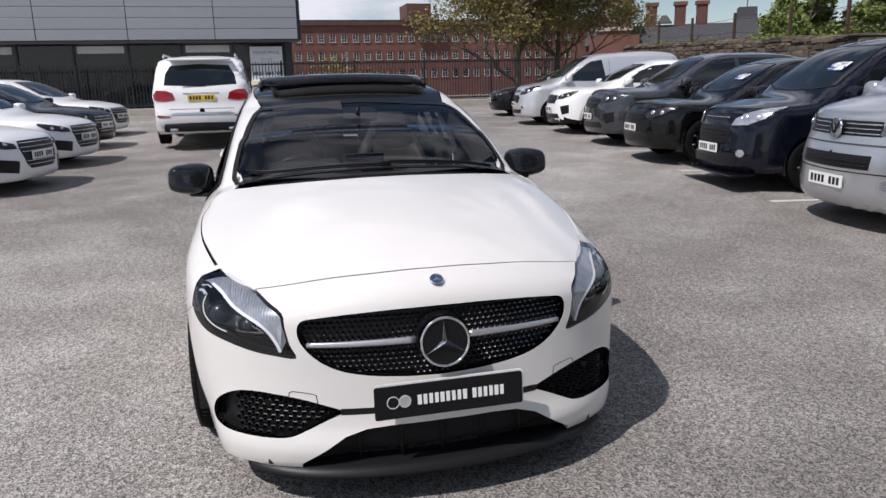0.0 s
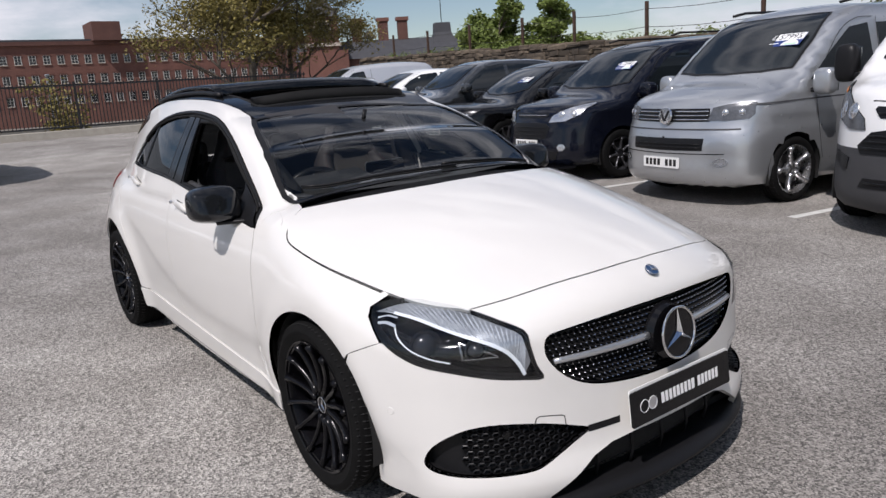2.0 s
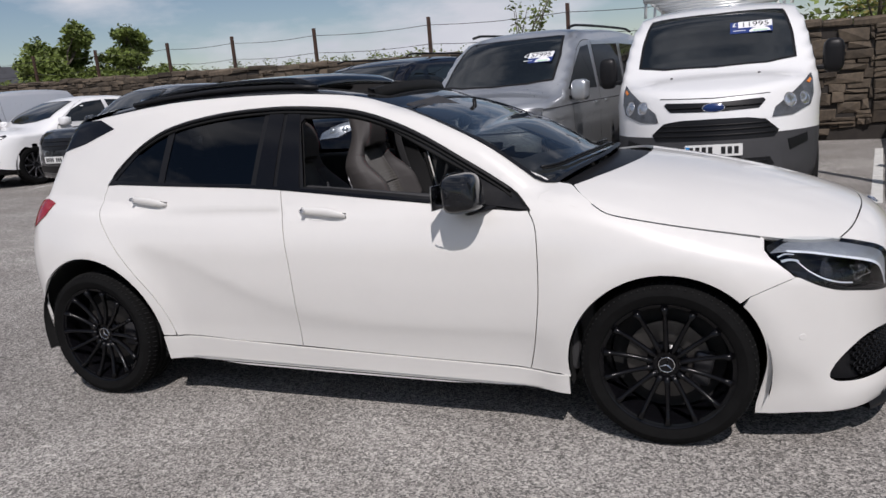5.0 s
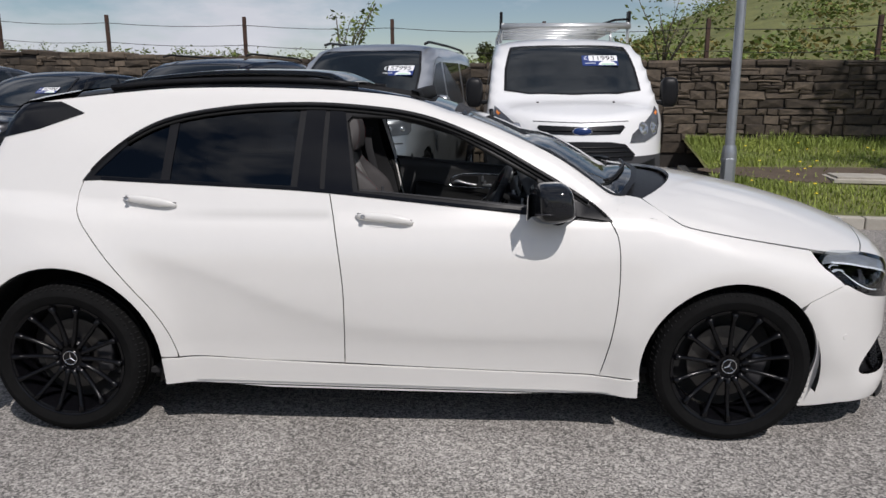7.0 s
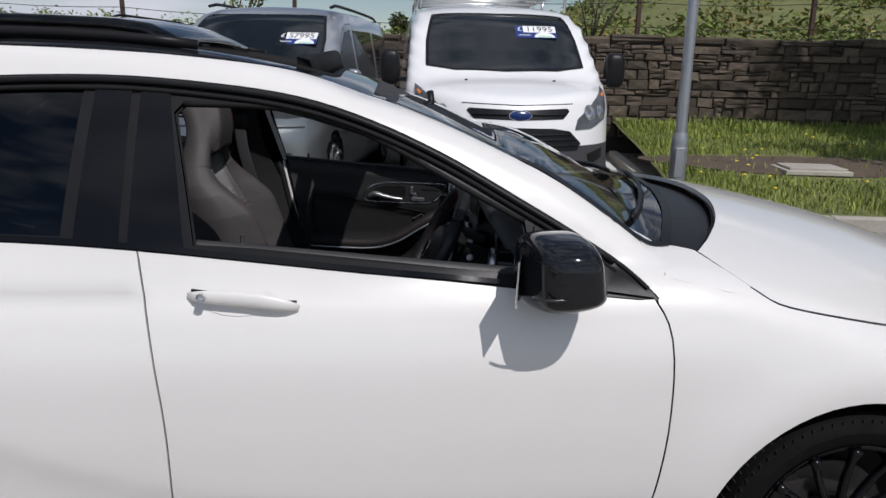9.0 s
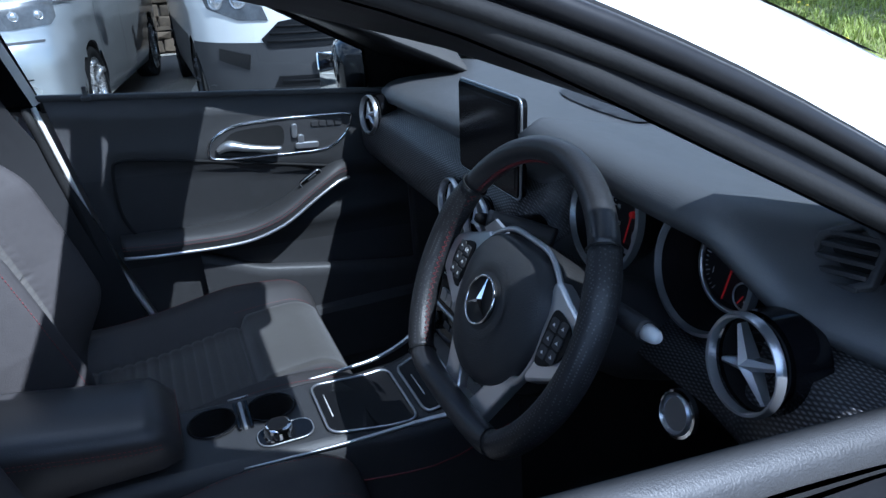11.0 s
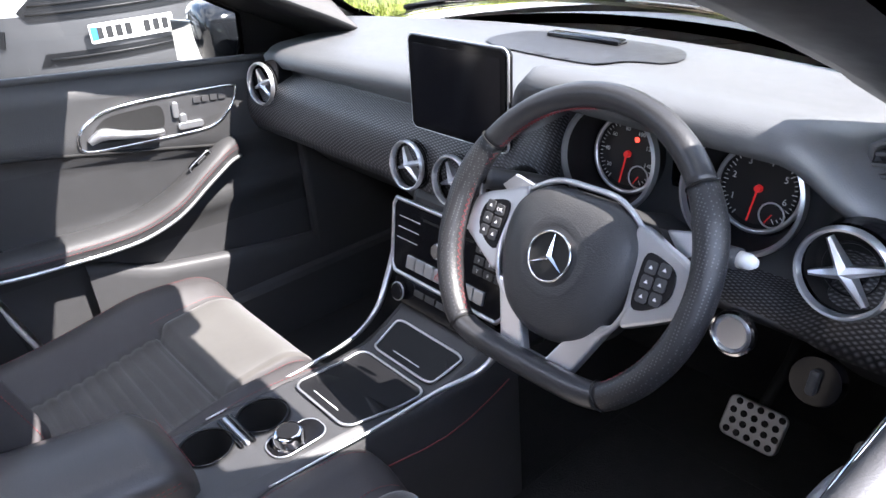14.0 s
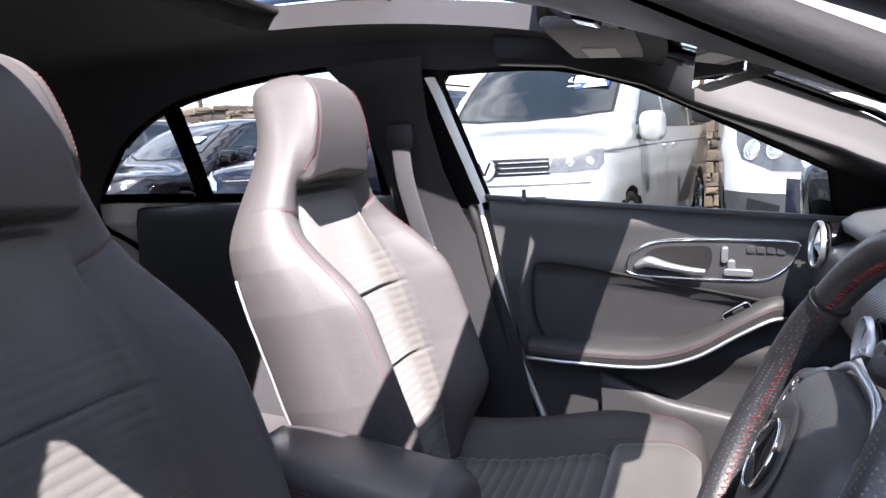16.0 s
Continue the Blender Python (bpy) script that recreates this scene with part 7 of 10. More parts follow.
# silver people carrier
van, F_van, w_van, s_van = build_vehicle(dict(
    name="people_carrier", label="silver metallic van with chrome grille bars, parked nose out", category="van", pose=row_pose(-2.087, 4.36), length=4.89, half=.945, belt=1.10, tumble=.14,
    profile=[(.3, .90), (.0, .97), (-.12, 1.045), (-.45, 1.17), (-.86, 1.285), (-1.25, 1.60), (-1.60, 1.865), (-1.85, 1.965), (-2.5, 2.01), (-4.2, 2.0), (-4.8, 1.95), (-5.2, 1.90)],
    nose=[(.15, -.10), (.25, -.02), (.5, .0), (.72, -.02), (.8, -.05), (1.0, -.10), (1.3, -.25)], tail=[(.2, -4.8), (.5, -4.89), (1.0, -4.86), (1.9, -4.72)], plan=(.26, .22), crown=.05, paint=M_SILVERVAN,
    axles=(-.90, -3.90), wheel=.335, rim=.74, spokes=5, spoke_w=.026, belt_line=1, screen=[(-.90, 0), (-.935, .45), (-1.02, .76), (-1.35, .74), (-1.72, .66), (-1.66, .4), (-1.64, 0)],
    windows=[[(-1.08, 1.22), (-1.42, 1.50), (-1.72, 1.72), (-2.02, 1.76), (-2.12, 1.20)], [(-2.24, 1.20), (-2.17, 1.76), (-3.25, 1.78), (-3.30, 1.20)], [(-3.42, 1.20), (-3.40, 1.78), (-4.45, 1.76), (-4.55, 1.22)]],
    seams=[[(-1.30, .42), (-1.22, .8), (-1.16, 1.15), (-1.5, 1.62), (-1.8, 1.80), (-2.1, 1.82)], [(-2.16, 1.82), (-2.20, 1.2), (-2.22, .35)], [(-3.36, 1.8), (-3.38, 1.1), (-3.36, .35)]],
    strips=[([(-.35, 1.02), (-1.2, 1.035), (-2.2, 1.04), (-4.4, 1.045)], .016, M_GREYPLASTIC)], handles=[(-2.02, 1.02), (-2.42, 1.02)], mirror=(-1.12, 1.07, 1.20, .22, .26, M_SILVERVAN),
    fittings=[("both_grille", "front", [(0, .995), (.50, .995), (.52, .865), (0, .860)], GR, .004, "black upper grille"),
              ("pair_headlight", "front", [(.50, .875), (.53, 1.00), (.66, 1.03), (.82, 1.045), (.865, 1.04), (.87, .93), (.84, .885), (.66, .87)], M_LAMPGREY, .006, "clear double headlight"),
              ("both_lower_grille", "front", [(0, .70), (.50, .70), (.49, .575), (0, .57)], GR, .004, "black lower grille"),
              ("both_bumper_lip", "front", [(0, .795), (.80, .795), (.80, .78), (0, .78)], M_GREYPLASTIC, .004, ""), ("both_bumper_seam", "front", [(0, .545), (.70, .55), (.70, .540), (0, .535)], M_DARK, .003, ""),
              ("pair_fog_lamp", "front", spline([(.60, .46), (.64, .50), (.70, .50), (.73, .46), (.70, .425), (.63, .425)], 3, True), M_LAMPIN, .006, "round fog lamp")],
    bars=[("front", .965, .50, .008, M_CHROME, .10), ("front", .925, .50, .006, M_CHROME, .10), ("front", .885, .50, .006, M_CHROME, .10), ("front", .64, .47, .006, M_TRIM, -.47), ("front", .605, .47, .006, M_TRIM, -.47)],
    plates=[("front", 0, .445, .52, .112, M_PLATEW)], price=("S7995", -1.30, .46, .42)))
bm = turned([(0, .02), (.085, .018), (.092, .008), (.092, 0)], 30); bm.transform(skin_frame((-.052, 0, .925), (1, 0, .1)))
lg = part("roundel", bm, M_CHROME, van, "chrome round badge", smooth=True)
for xx, rot in ((-.028, .45), (.028, -.45)):
    bm = box(.016, .115, .008, (xx, 0, .022), rot=Euler((0, 0, rot)).to_matrix()); bm.transform(skin_frame((-.052, 0, .925), (1, 0, .1))); part("roundel_stroke", bm, M_TRIM, lg)
for s in (-1, 1):
    q = [(x, s * .70, 2.0 + .03 * math.sin(math.pi * (x + 4.5) / 2.7) ** .3 if 0 < (x + 4.5) / 2.7 < 1 else 1.985) for x in np.linspace(-4.5, -1.8, 14)]
    tube("roof_rail", q, .018, M_TRIM, van, n=6)
# white panel van with a roof rack
ford, F_ford, w_ford, s_ford = build_vehicle(dict(
    name="panel_van", label="white panel van with grey bumper and roof rack, parked", category="van", pose=row_pose(.752, 4.221, 9.6), length=4.97, half=.985, belt=1.12, tumble=.13, euro=True,
    profile=[(.3, .97), (.0, 1.04), (-.12, 1.10), (-.45, 1.215), (-.82, 1.315), (-1.2, 1.60), (-1.55, 1.865), (-1.78, 1.965), (-2.1, 2.025), (-2.6, 2.05), (-4.4, 2.04), (-4.9, 2.0), (-5.2, 1.98)],
    nose=[(.15, -.10), (.25, -.01), (.5, .02), (.72, .0), (.9, -.03), (1.05, -.08), (1.4, -.25)], tail=[(.2, -4.9), (.5, -4.97), (1.9, -4.88)], plan=(.48, .22), crown=.045, paint=M_VANWHITE, low=(.70, M_GREYPLASTIC),
    axles=(-.98, -3.92), wheel=.335, rim=.66, spokes=10, spoke_w=.016, rim_mat=M_DARKRIM, screen=[(-.86, 0), (-.90, .50), (-1.0, .77), (-1.30, .755), (-1.69, .68), (-1.66, .4), (-1.64, 0)],
    windows=[[(-1.08, 1.30), (-1.40, 1.55), (-1.72, 1.74), (-2.10, 1.78), (-2.20, 1.24), (-1.4, 1.22)]],
    seams=[[(-1.45, .42), (-1.36, .8), (-1.18, 1.2), (-1.5, 1.66), (-1.8, 1.82), (-2.2, 1.84)], [(-2.24, 1.84), (-2.30, 1.2), (-2.28, .35)], [(-3.5, 1.8), (-3.52, 1.1), (-3.5, .35)]],
    strips=[([(-1.45, .62), (-2.3, .62), (-3.4, .62)], .12, M_GREYPLASTIC)], handles=[(-2.12, 1.05)], handle_mat=M_TRIM, mirror=(-1.10, 1.13, 1.36, .20, .34, M_TRIM),
    fittings=[("both_upper_grille", "front", [(0, 1.01), (.44, 1.025), (.46, 1.0), (.40, .935), (0, .925)], GR, .005, "slim black upper grille"),
              ("both_middle_grille", "front", [(0, .86), (.30, .855), (.46, .83), (.58, .72), (.54, .66), (0, .66)], GR, .006, "black trapezoid grille"),
              ("pair_headlight", "front", [(.52, .84), (.545, .93), (.68, 1.03), (.84, 1.17), (.895, 1.21), (.90, 1.02), (.87, .92), (.70, .845)], M_LAMPGREY, .008, "tall clear headlight"),
              ("pair_indicator", "front", [(.83, 1.135), (.868, 1.165), (.878, 1.145), (.855, 1.118)], M_AMBER, .012, "amber indicator"),
              ("both_lower_grille", "front", [(0, .475), (.50, .475), (.54, .40), (0, .40)], GR, .005, "black lower grille"), ("pair_corner_vent", "front", [(.66, .62), (.84, .66), (.85, .58), (.68, .52)], GR, .006, ""),
              ("both_bonnet_seam", "front", [(0, 1.055), (.50, 1.07), (.50, 1.064), (0, 1.049)], M_DARK, .002, "")],
    bars=[("front", .80, .48, .009, M_TRIM, -.48), ("front", .755, .52, .009, M_TRIM, -.52), ("front", .705, .54, .009, M_TRIM, -.54), ("front", .97, .42, .008, M_TRIM, -.42), ("front", .44, .48, .008, M_TRIM, -.48)],
    plates=[("front", -.0, .565, .52, .112, M_PLATEW)], price=("11995", -1.36, .36, .42)))
bm = turned([(0, .016), (.085, .012), (.098, .004), (.098, 0)], 30)
for vt in bm.verts:
    vt.co.y *= .42
bm.transform(skin_frame((-.045, 0, .965), (1, 0, .1)))
part("oval_badge", bm, mat("deep blue enamel", (.01, .03, .12), .2), ford, "dark blue oval badge with chrome rim", smooth=True)
v, f = tube_data([(.1 * math.cos(t), .042 * math.sin(t), .004) for t in np.linspace(0, 6.2832, 29)[:-1]], .005, 5, True)
fmx = skin_frame((-.045, 0, .965), (1, 0, .1)); solid("oval_rim", [fmx @ Vector(q) for q in v], f, M_CHROME, ford)
for s in (-1, 1):
    for hx in (-.66,):
        q = w_ford["top"](np.array([(hx, s * .42)]))[0]
        part("washer_jet", box(.03, .025, .012, (q[0], q[1], q[2] + .006), .004), M_TRIM, ford)
rack = thing("roof_rack", "aluminium tube roof rack with a rear roller on the white van", "roof rack", ford.matrix_basis.copy())
for s in (-1, 1):
    tube("side_tube", [(x, s * .78, 2.19) for x in (-1.9, -3.0, -4.6)], .024, M_ALU, rack, n=8)
    for x in (-2.0, -3.2, -4.4):
        tube("foot", [(x, s * .80, 1.97), (x, s * .79, 2.19)], .018, M_ALU, rack, n=6)
    part("end_stop", box(.12, .035, .20, (-2.0, s * .80, 2.25), .008), M_TRIM, rack)
for x in np.linspace(-1.95, -4.5, 6):
    tube("cross_tube", [(x, -.78, 2.19), (x, .78, 2.19)], .022, M_ALU, rack, n=8)
tube("front_bar", [(-1.86, -.80, 2.16), (-1.86, .80, 2.16)], .035, M_ALU, rack, n=10)
tube("ladder_rail", [(-2.1, .30, 2.15), (-1.9, .62, 2.24), (-1.95, .78, 2.25)], .015, M_TRIM, rack, n=6)
for u in (.25, .5, .75):
    tube("rung", [(-2.1 + .15 * u, .30 + .48 * u, 2.12), (-2.1 + .15 * u, .30 + .48 * u, 2.15 + .10 * u)], .012, M_ALU, rack, n=6)


def compact_van(name, label, paint, m, price=None, plate=M_PLATEW, black=False):
    return build_vehicle(dict(
        name=name, label=label, category="van", pose=m, length=4.42, half=.915, belt=1.02, tumble=.16,
        profile=[(.3, .82), (.0, .90), (-.12, .97), (-.5, 1.07), (-.98, 1.17), (-1.35, 1.44), (-1.75, 1.70), (-2.0, 1.775), (-2.6, 1.83), (-4.0, 1.82), (-4.4, 1.76), (-4.8, 1.7)],
        nose=[(.12, -.12), (.22, -.02), (.4, .02), (.6, .0), (.78, -.03), (.9, -.08), (1.2, -.25)], tail=[(.2, -4.35), (.6, -4.42), (1.8, -4.25)], plan=(.22, .36), crown=.055, paint=paint,
        axles=(-.90, -3.56), wheel=.325, rim=.68, spokes=7, spoke_w=.018, rim_mat=M_DARKRIM if black else M_SILVERRIM, screen=[(-1.02, 0), (-1.06, .45), (-1.17, .74), (-1.5, .71), (-1.84, .63), (-1.80, .3), (-1.79, 0)],
        windows=[[(-1.22, 1.12), (-1.55, 1.40), (-1.85, 1.60), (-2.15, 1.64), (-2.28, 1.10)]] + ([[(-2.38, 1.10), (-2.30, 1.65), (-3.3, 1.66), (-3.35, 1.12)], [(-3.44, 1.12), (-3.42, 1.66), (-4.05, 1.62), (-4.15, 1.16)]] if black else []),
        seams=[[(-1.35, .38), (-1.28, .75), (-1.24, 1.08), (-1.6, 1.52), (-1.9, 1.68)], [(-2.34, 1.68), (-2.36, 1.1), (-2.34, .35)]], handles=[(-2.18, .98)], mirror=(-1.22, 1.05, 1.14, .22, .20, paint),
        fittings=[("both_upper_grille", "front", [(0, .90), (.36, .915), (.38, .87), (.30, .845), (0, .84)], GR, .005, "slim black upper grille"), ("both_middle_grille", "front", [(0, .78), (.36, .775), (.44, .72), (.38, .58), (0, .565)], GR, .006, "black trapezoid grille"),
                  ("pair_headlight", "front", [(.42, .785), (.45, .87), (.62, .95), (.80, 1.015), (.835, 1.0), (.80, .88), (.66, .80)], M_LAMPIN if black else M_LAMPDARK, .008, "swept-back clear headlight"),
                  ("pair_fog_lamp", "front", spline([(.58, .46), (.61, .50), (.66, .50), (.69, .46), (.66, .42), (.61, .42)], 3, True), M_LAMPIN, .006, "round fog lamp"), ("both_lower_grille", "front", [(0, .40), (.60, .41), (.56, .31), (0, .30)], GR, .004, "")],
        bars=[("front", .877, .34, .007, M_CHROME, -.34), ("front", .72, .38, .006, M_TRIM, -.38), ("front", .67, .36, .006, M_TRIM, -.36), ("front", .62, .34, .006, M_TRIM, -.34)],
        plates=[("front", 0, .50 if black else .54, .52, .112, plate)], **({"price": price} if price else {})))


cv_black = compact_van("compact_van", "black compact van with bright headlights and roof rails, parked nose out", M_NAVY, row_pose(-4.74, 4.40), ("12995", -1.40, .40, .36), black=True)[0]
for s in (-1, 1):
    tube("roof_rail", [(x, s * .66, 1.84 + (.035 if -3.9 < x < -2.1 else 0)) for x in np.linspace(-4.0, -2.0, 12)], .016, M_TRIM, cv_black, n=6)
part("lip_spoiler", box(.30, 1.60, .03, (-.06, 0, .205), .01), M_PIANO, cv_black, "black front lip")
compact_van("compact_van", "silver compact panel van, parked nose out", M_PALESILVER, row_pose(-15.5, 3.70))


def suv(name, label, paint, m, L=4.6, half=.95, H=1.66, hood=1.0, price=None, low=None, lamp=M_LAMPDARK, roof=None, rim_mat=M_DARKRIM, extra=(), slope=.0):
    h = hood
    return build_vehicle(dict(
        name=name, label=label, category="car", pose=m, length=L, half=half, belt=h + .04, tumble=.30,
        profile=[(.3, h - .16), (.0, h - .10), (-.14, h - .03), (-.6, h + .03), (-1.25, h + .10), (-1.6, h + .32), (-2.02, H - .10), (-2.3, H - .02), (-2.8, H), (-3.6, H - .03 - slope), (-4.3, H - .16 - slope * 2), (-L - .2, H - .30 - slope * 2)],
        nose=[(.12, -.14), (.24, -.03), (.4, .0), (.6, .0), (.78, -.03), (.95, -.12), (1.2, -.3)], tail=[(.2, -L + .1), (.6, -L), (1.0, -L + .06), (H, -L + .55)], plan=(.20, .42), crown=.05, paint=paint, clear=.24,
        axles=(-.90, -.90 - 2.72), wheel=.36, rim=.70, spokes=10, spoke_w=.016, rim_mat=rim_mat, screen=[(-1.30, 0), (-1.35, .4), (-1.48, .68), (-1.8, .64), (-2.08, .57), (-2.06, .3), (-2.05, 0)], **({"low": low} if low else {}),
        windows=[[(-1.50, h + .10), (-1.85, h + .34), (-2.15, H - .14), (-2.55, H - .11), (-2.62, h + .08)], [(-2.70, h + .08), (-2.64, H - .11), (-3.3, H - .14), (-3.62, h + .12)], [(-3.70, h + .13), (-3.42, H - .15), (-3.75, H - .20), (-4.05, h + .18)]],
        seams=[[(-1.42, .35), (-1.42, h), (-1.9, H - .22), (-2.2, H - .09)], [(-2.66, H - .1), (-2.68, h), (-2.66, .32)]], handles=[(-2.50, h - .06), (-3.40, h - .05)], mirror=(-1.52, half + .12, h + .12, .24, .17, paint if roof is None else roof),
        strips=[([(-1.40, .34), (-2.6, .33), (-3.2, .34)], .10, M_GREYPLASTIC)],
        fittings=[("both_grille", "front", [(0, h - .14), (.42, h - .15), (.46, h - .22), (.40, h - .33), (0, h - .345)], GR, .006, "black mesh grille"),
                  ("pair_headlight", "front", [(.48, h - .24), (.50, h - .16), (.68, h - .10), (.84, h - .055), (.87, h - .08), (.80, h - .17), (.66, h - .23)], lamp, .008, "slim clear headlight"),
                  ("both_lower_grille", "front", [(0, .45), (.56, .46), (.62, .36), (0, .33)], GR, .004, "black lower intake"), ("pair_side_intake", "front", [(.64, .62), (.82, .66), (.83, .48), (.70, .44)], GR, .006, "black side intake")] + list(extra),
        bars=[("front", h - .20, .40, .008, M_TRIM, -.40), ("front", h - .27, .40, .008, M_TRIM, -.40)],
        plates=[("front", 0, .56, .52, .112, M_PLATEW)], **({"price": price} if price else {})))


suv("sports_suv", "black low sports SUV with slim headlights, parked nose out", M_BLACKCAR, row_pose(-7.35, 4.22), 4.68, .96, 1.60, .96, ("42995", -1.66, .36, .34), slope=.05, extra=[("both_wide_intake", "front", [(0, .68), (.55, .70), (.62, .60), (.50, .50), (0, .50)], GR, .0045, "wide black intake")])
ds = suv("grey_suv", "grey metallic SUV with black wheels, parked nose out", M_GREYCAR, row_pose(-10.05, 4.25), 4.59, .95, 1.72, 1.06, slope=.0)[0]
suv("white_suv", "white SUV with black roof pillars and slim headlights, parked nose out", M_VANWHITE, row_pose(-12.75, 4.05), 4.37, .97, 1.62, 1.02, low=(.34, M_PIANO), slope=.05)


def saloon(name, label, paint, m, lamp=M_LAMPDARK, grille_low=True):
    return build_vehicle(dict(
        name=name, label=label, category="car", pose=m, length=4.85, half=.925, belt=.90, tumble=.36,
        profile=[(.3, .62), (.0, .68), (-.14, .75), (-.6, .86), (-1.35, .965), (-1.75, 1.16), (-2.2, 1.36), (-2.5, 1.425), (-2.9, 1.445), (-3.4, 1.42), (-3.9, 1.28), (-4.35, 1.10), (-4.8, 1.02), (-5.1, .95)],
        nose=[(.10, -.12), (.2, -.03), (.35, .01), (.55, .0), (.68, -.04), (.8, -.12), (1.0, -.3)], tail=[(.2, -4.76), (.6, -4.85), (1.0, -4.80), (1.4, -4.3)], plan=(.22, .42), crown=.05, paint=paint, clear=.17, spine=.58,
        axles=(-.88, -3.78), wheel=.335, rim=.72, spokes=5, spoke_w=.024, screen=[(-1.42, 0), (-1.47, .4), (-1.62, .66), (-1.95, .60), (-2.27, .53), (-2.25, .25), (-2.24, 0)],
        windows=[[(-1.68, .98), (-2.0, 1.14), (-2.35, 1.30), (-2.75, 1.34), (-2.80, .97)], [(-2.88, .97), (-2.82, 1.34), (-3.35, 1.31), (-3.85, 1.10), (-3.9, 1.0)]],
        seams=[[(-1.50, .30), (-1.50, .88), (-2.0, 1.2), (-2.4, 1.36)], [(-2.84, 1.36), (-2.86, .9), (-2.84, .28)]], handles=[(-2.66, .86), (-3.60, .88)], mirror=(-1.70, 1.03, 1.0, .22, .14, paint),
        fittings=[("both_grille", "front", [(0, .70), (.40, .695), (.43, .60), (.36, .40), (.28, .33), (0, .325)], GR, .008, "large black grille"),
                  ("pair_headlight", "front", [(.46, .60), (.48, .665), (.66, .715), (.82, .755), (.845, .73), (.80, .65), (.62, .605)], lamp, .009, "slim clear headlight"), ("pair_side_intake", "front", [(.48, .44), (.78, .49), (.80, .33), (.50, .28)], GR, .006, "black side intake")],
        bars=[("front", .665, .40, .007, M_CHROME if grille_low else M_TRIM, -.40), ("front", .61, .41, .005, M_SATIN, -.41), ("front", .555, .40, .005, M_SATIN, -.40), ("front", .43, .36, .005, M_SATIN, -.36), ("front", .38, .33, .005, M_SATIN, -.33)],
        plates=[("front", 0, .50, .52, .112, M_PLATEW)]))


saloon("black_saloon", "black saloon car, parked nose out beside the railings", M_BLACKCAR, row_pose(-19.2, 3.55), grille_low=False)


def facing(x, y, turn):
    return pose(x, y, gz(x, y), 0, 0, turn)


for k, (x, y, paint, lab) in enumerate(((-3.7, -3.9, M_VANWHITE, "white executive estate car with wide chrome-barred grille"), (-6.7, -3.45, M_VANWHITE, "white executive estate car with wide chrome-barred grille"), (-9.5, -3.40, M_VANWHITE, "white executive saloon car with wide chrome-barred grille"),
                                   (-12.4, -3.6, M_BLACKCAR, "black executive saloon car with wide chrome-barred grille"), (-15.6, -3.8, M_VANWHITE, "white executive saloon car with wide chrome-barred grille"))):
    tagged(saloon("executive_car", lab + ", parked nose out", paint, facing(x, y, 76))[0], group="row of executive cars")

# large white SUV seen from behind
big, F_big, w_big, s_big = build_vehicle(dict(
    name="large_suv", label="large white SUV with red tail lamps, parked tail out", category="car", pose=facing(-15.75, -1.55, 180), length=4.80, half=.96, belt=1.08, tumble=.24, rim_mat=M_SILVERRIM,
    profile=[(.3, .85), (.0, .92), (-.14, 1.0), (-.6, 1.08), (-1.3, 1.15), (-1.7, 1.42), (-2.1, 1.68), (-2.4, 1.755), (-3.0, 1.79), (-4.0, 1.76), (-4.6, 1.66), (-5.0, 1.6)],
    nose=[(.12, -.12), (.4, .0), (.8, -.04), (1.1, -.2)], tail=[(.2, -4.66), (.45, -4.78), (.62, -4.80), (.8, -4.76), (1.1, -4.72), (1.4, -4.55), (1.75, -4.30)], plan=(.2, .4), crown=.05, paint=M_VANWHITE, clear=.24, axles=(-.9, -3.82), wheel=.365, spokes=10, spoke_w=.018, tail_in=.05,
    screen=[(-1.38, 0), (-1.45, .4), (-1.58, .70), (-2.15, .62), (-2.13, .3), (-2.12, 0)], windows=[[(-1.6, 1.18), (-1.95, 1.45), (-2.3, 1.62), (-2.7, 1.64), (-2.75, 1.15)], [(-2.84, 1.15), (-2.79, 1.64), (-3.6, 1.62), (-3.75, 1.16)], [(-3.85, 1.17), (-3.72, 1.60), (-4.3, 1.50), (-4.42, 1.22)]],
    seams=[[(-2.8, 1.66), (-2.82, 1.1), (-2.8, .35)], [(-3.72, 1.62), (-3.82, 1.1), (-3.6, .75)]], handles=[(-2.65, 1.0), (-3.6, 1.02)], mirror=(-1.62, 1.10, 1.20, .24, .20, M_VANWHITE), strips=[([(-1.45, .36), (-2.6, .35), (-3.4, .36)], .10, M_SATIN)],
    fittings=[("both_rear_screen", "back", [(0, 1.60), (.56, 1.57), (.66, 1.40), (.69, 1.20), (0, 1.165)], M_VANGLASS, .006, "dark rear screen"), ("pair_tail_lamp", "back", [(.50, .91), (.54, 1.04), (.66, 1.09), (.84, 1.10), (.90, 1.0), (.88, .90), (.70, .885)], M_REDLAMP, .010, "red tail lamp"),
              ("both_handle_bar", "back", [(0, 1.045), (.34, 1.04), (.34, 1.025), (0, 1.03)], M_CHROME, .008, ""), ("both_bumper_step", "back", [(0, .665), (.55, .66), (.62, .62), (0, .62)], M_SATIN, .010, "silver bumper step"),
              ("both_diffuser", "back", [(0, .46), (.70, .45), (.74, .36), (0, .34)], M_TRIM, .008, "black lower bumper"), ("both_skid_plate", "back", [(0, .42), (.48, .415), (.50, .385), (0, .38)], M_CHROME, .012, ""), ("pair_reflector_strip", "back", [(.62, .60), (.86, .62), (.86, .59), (.62, .575)], M_REDLAMP, .008, ""),
              ("both_tailgate_seam", "back", [(0, .735), (.62, .735), (.62, .727), (0, .727)], M_DARK, .003, "")],
    plates=[("back", 0, .945, .52, .112, M_PLATEY)]))
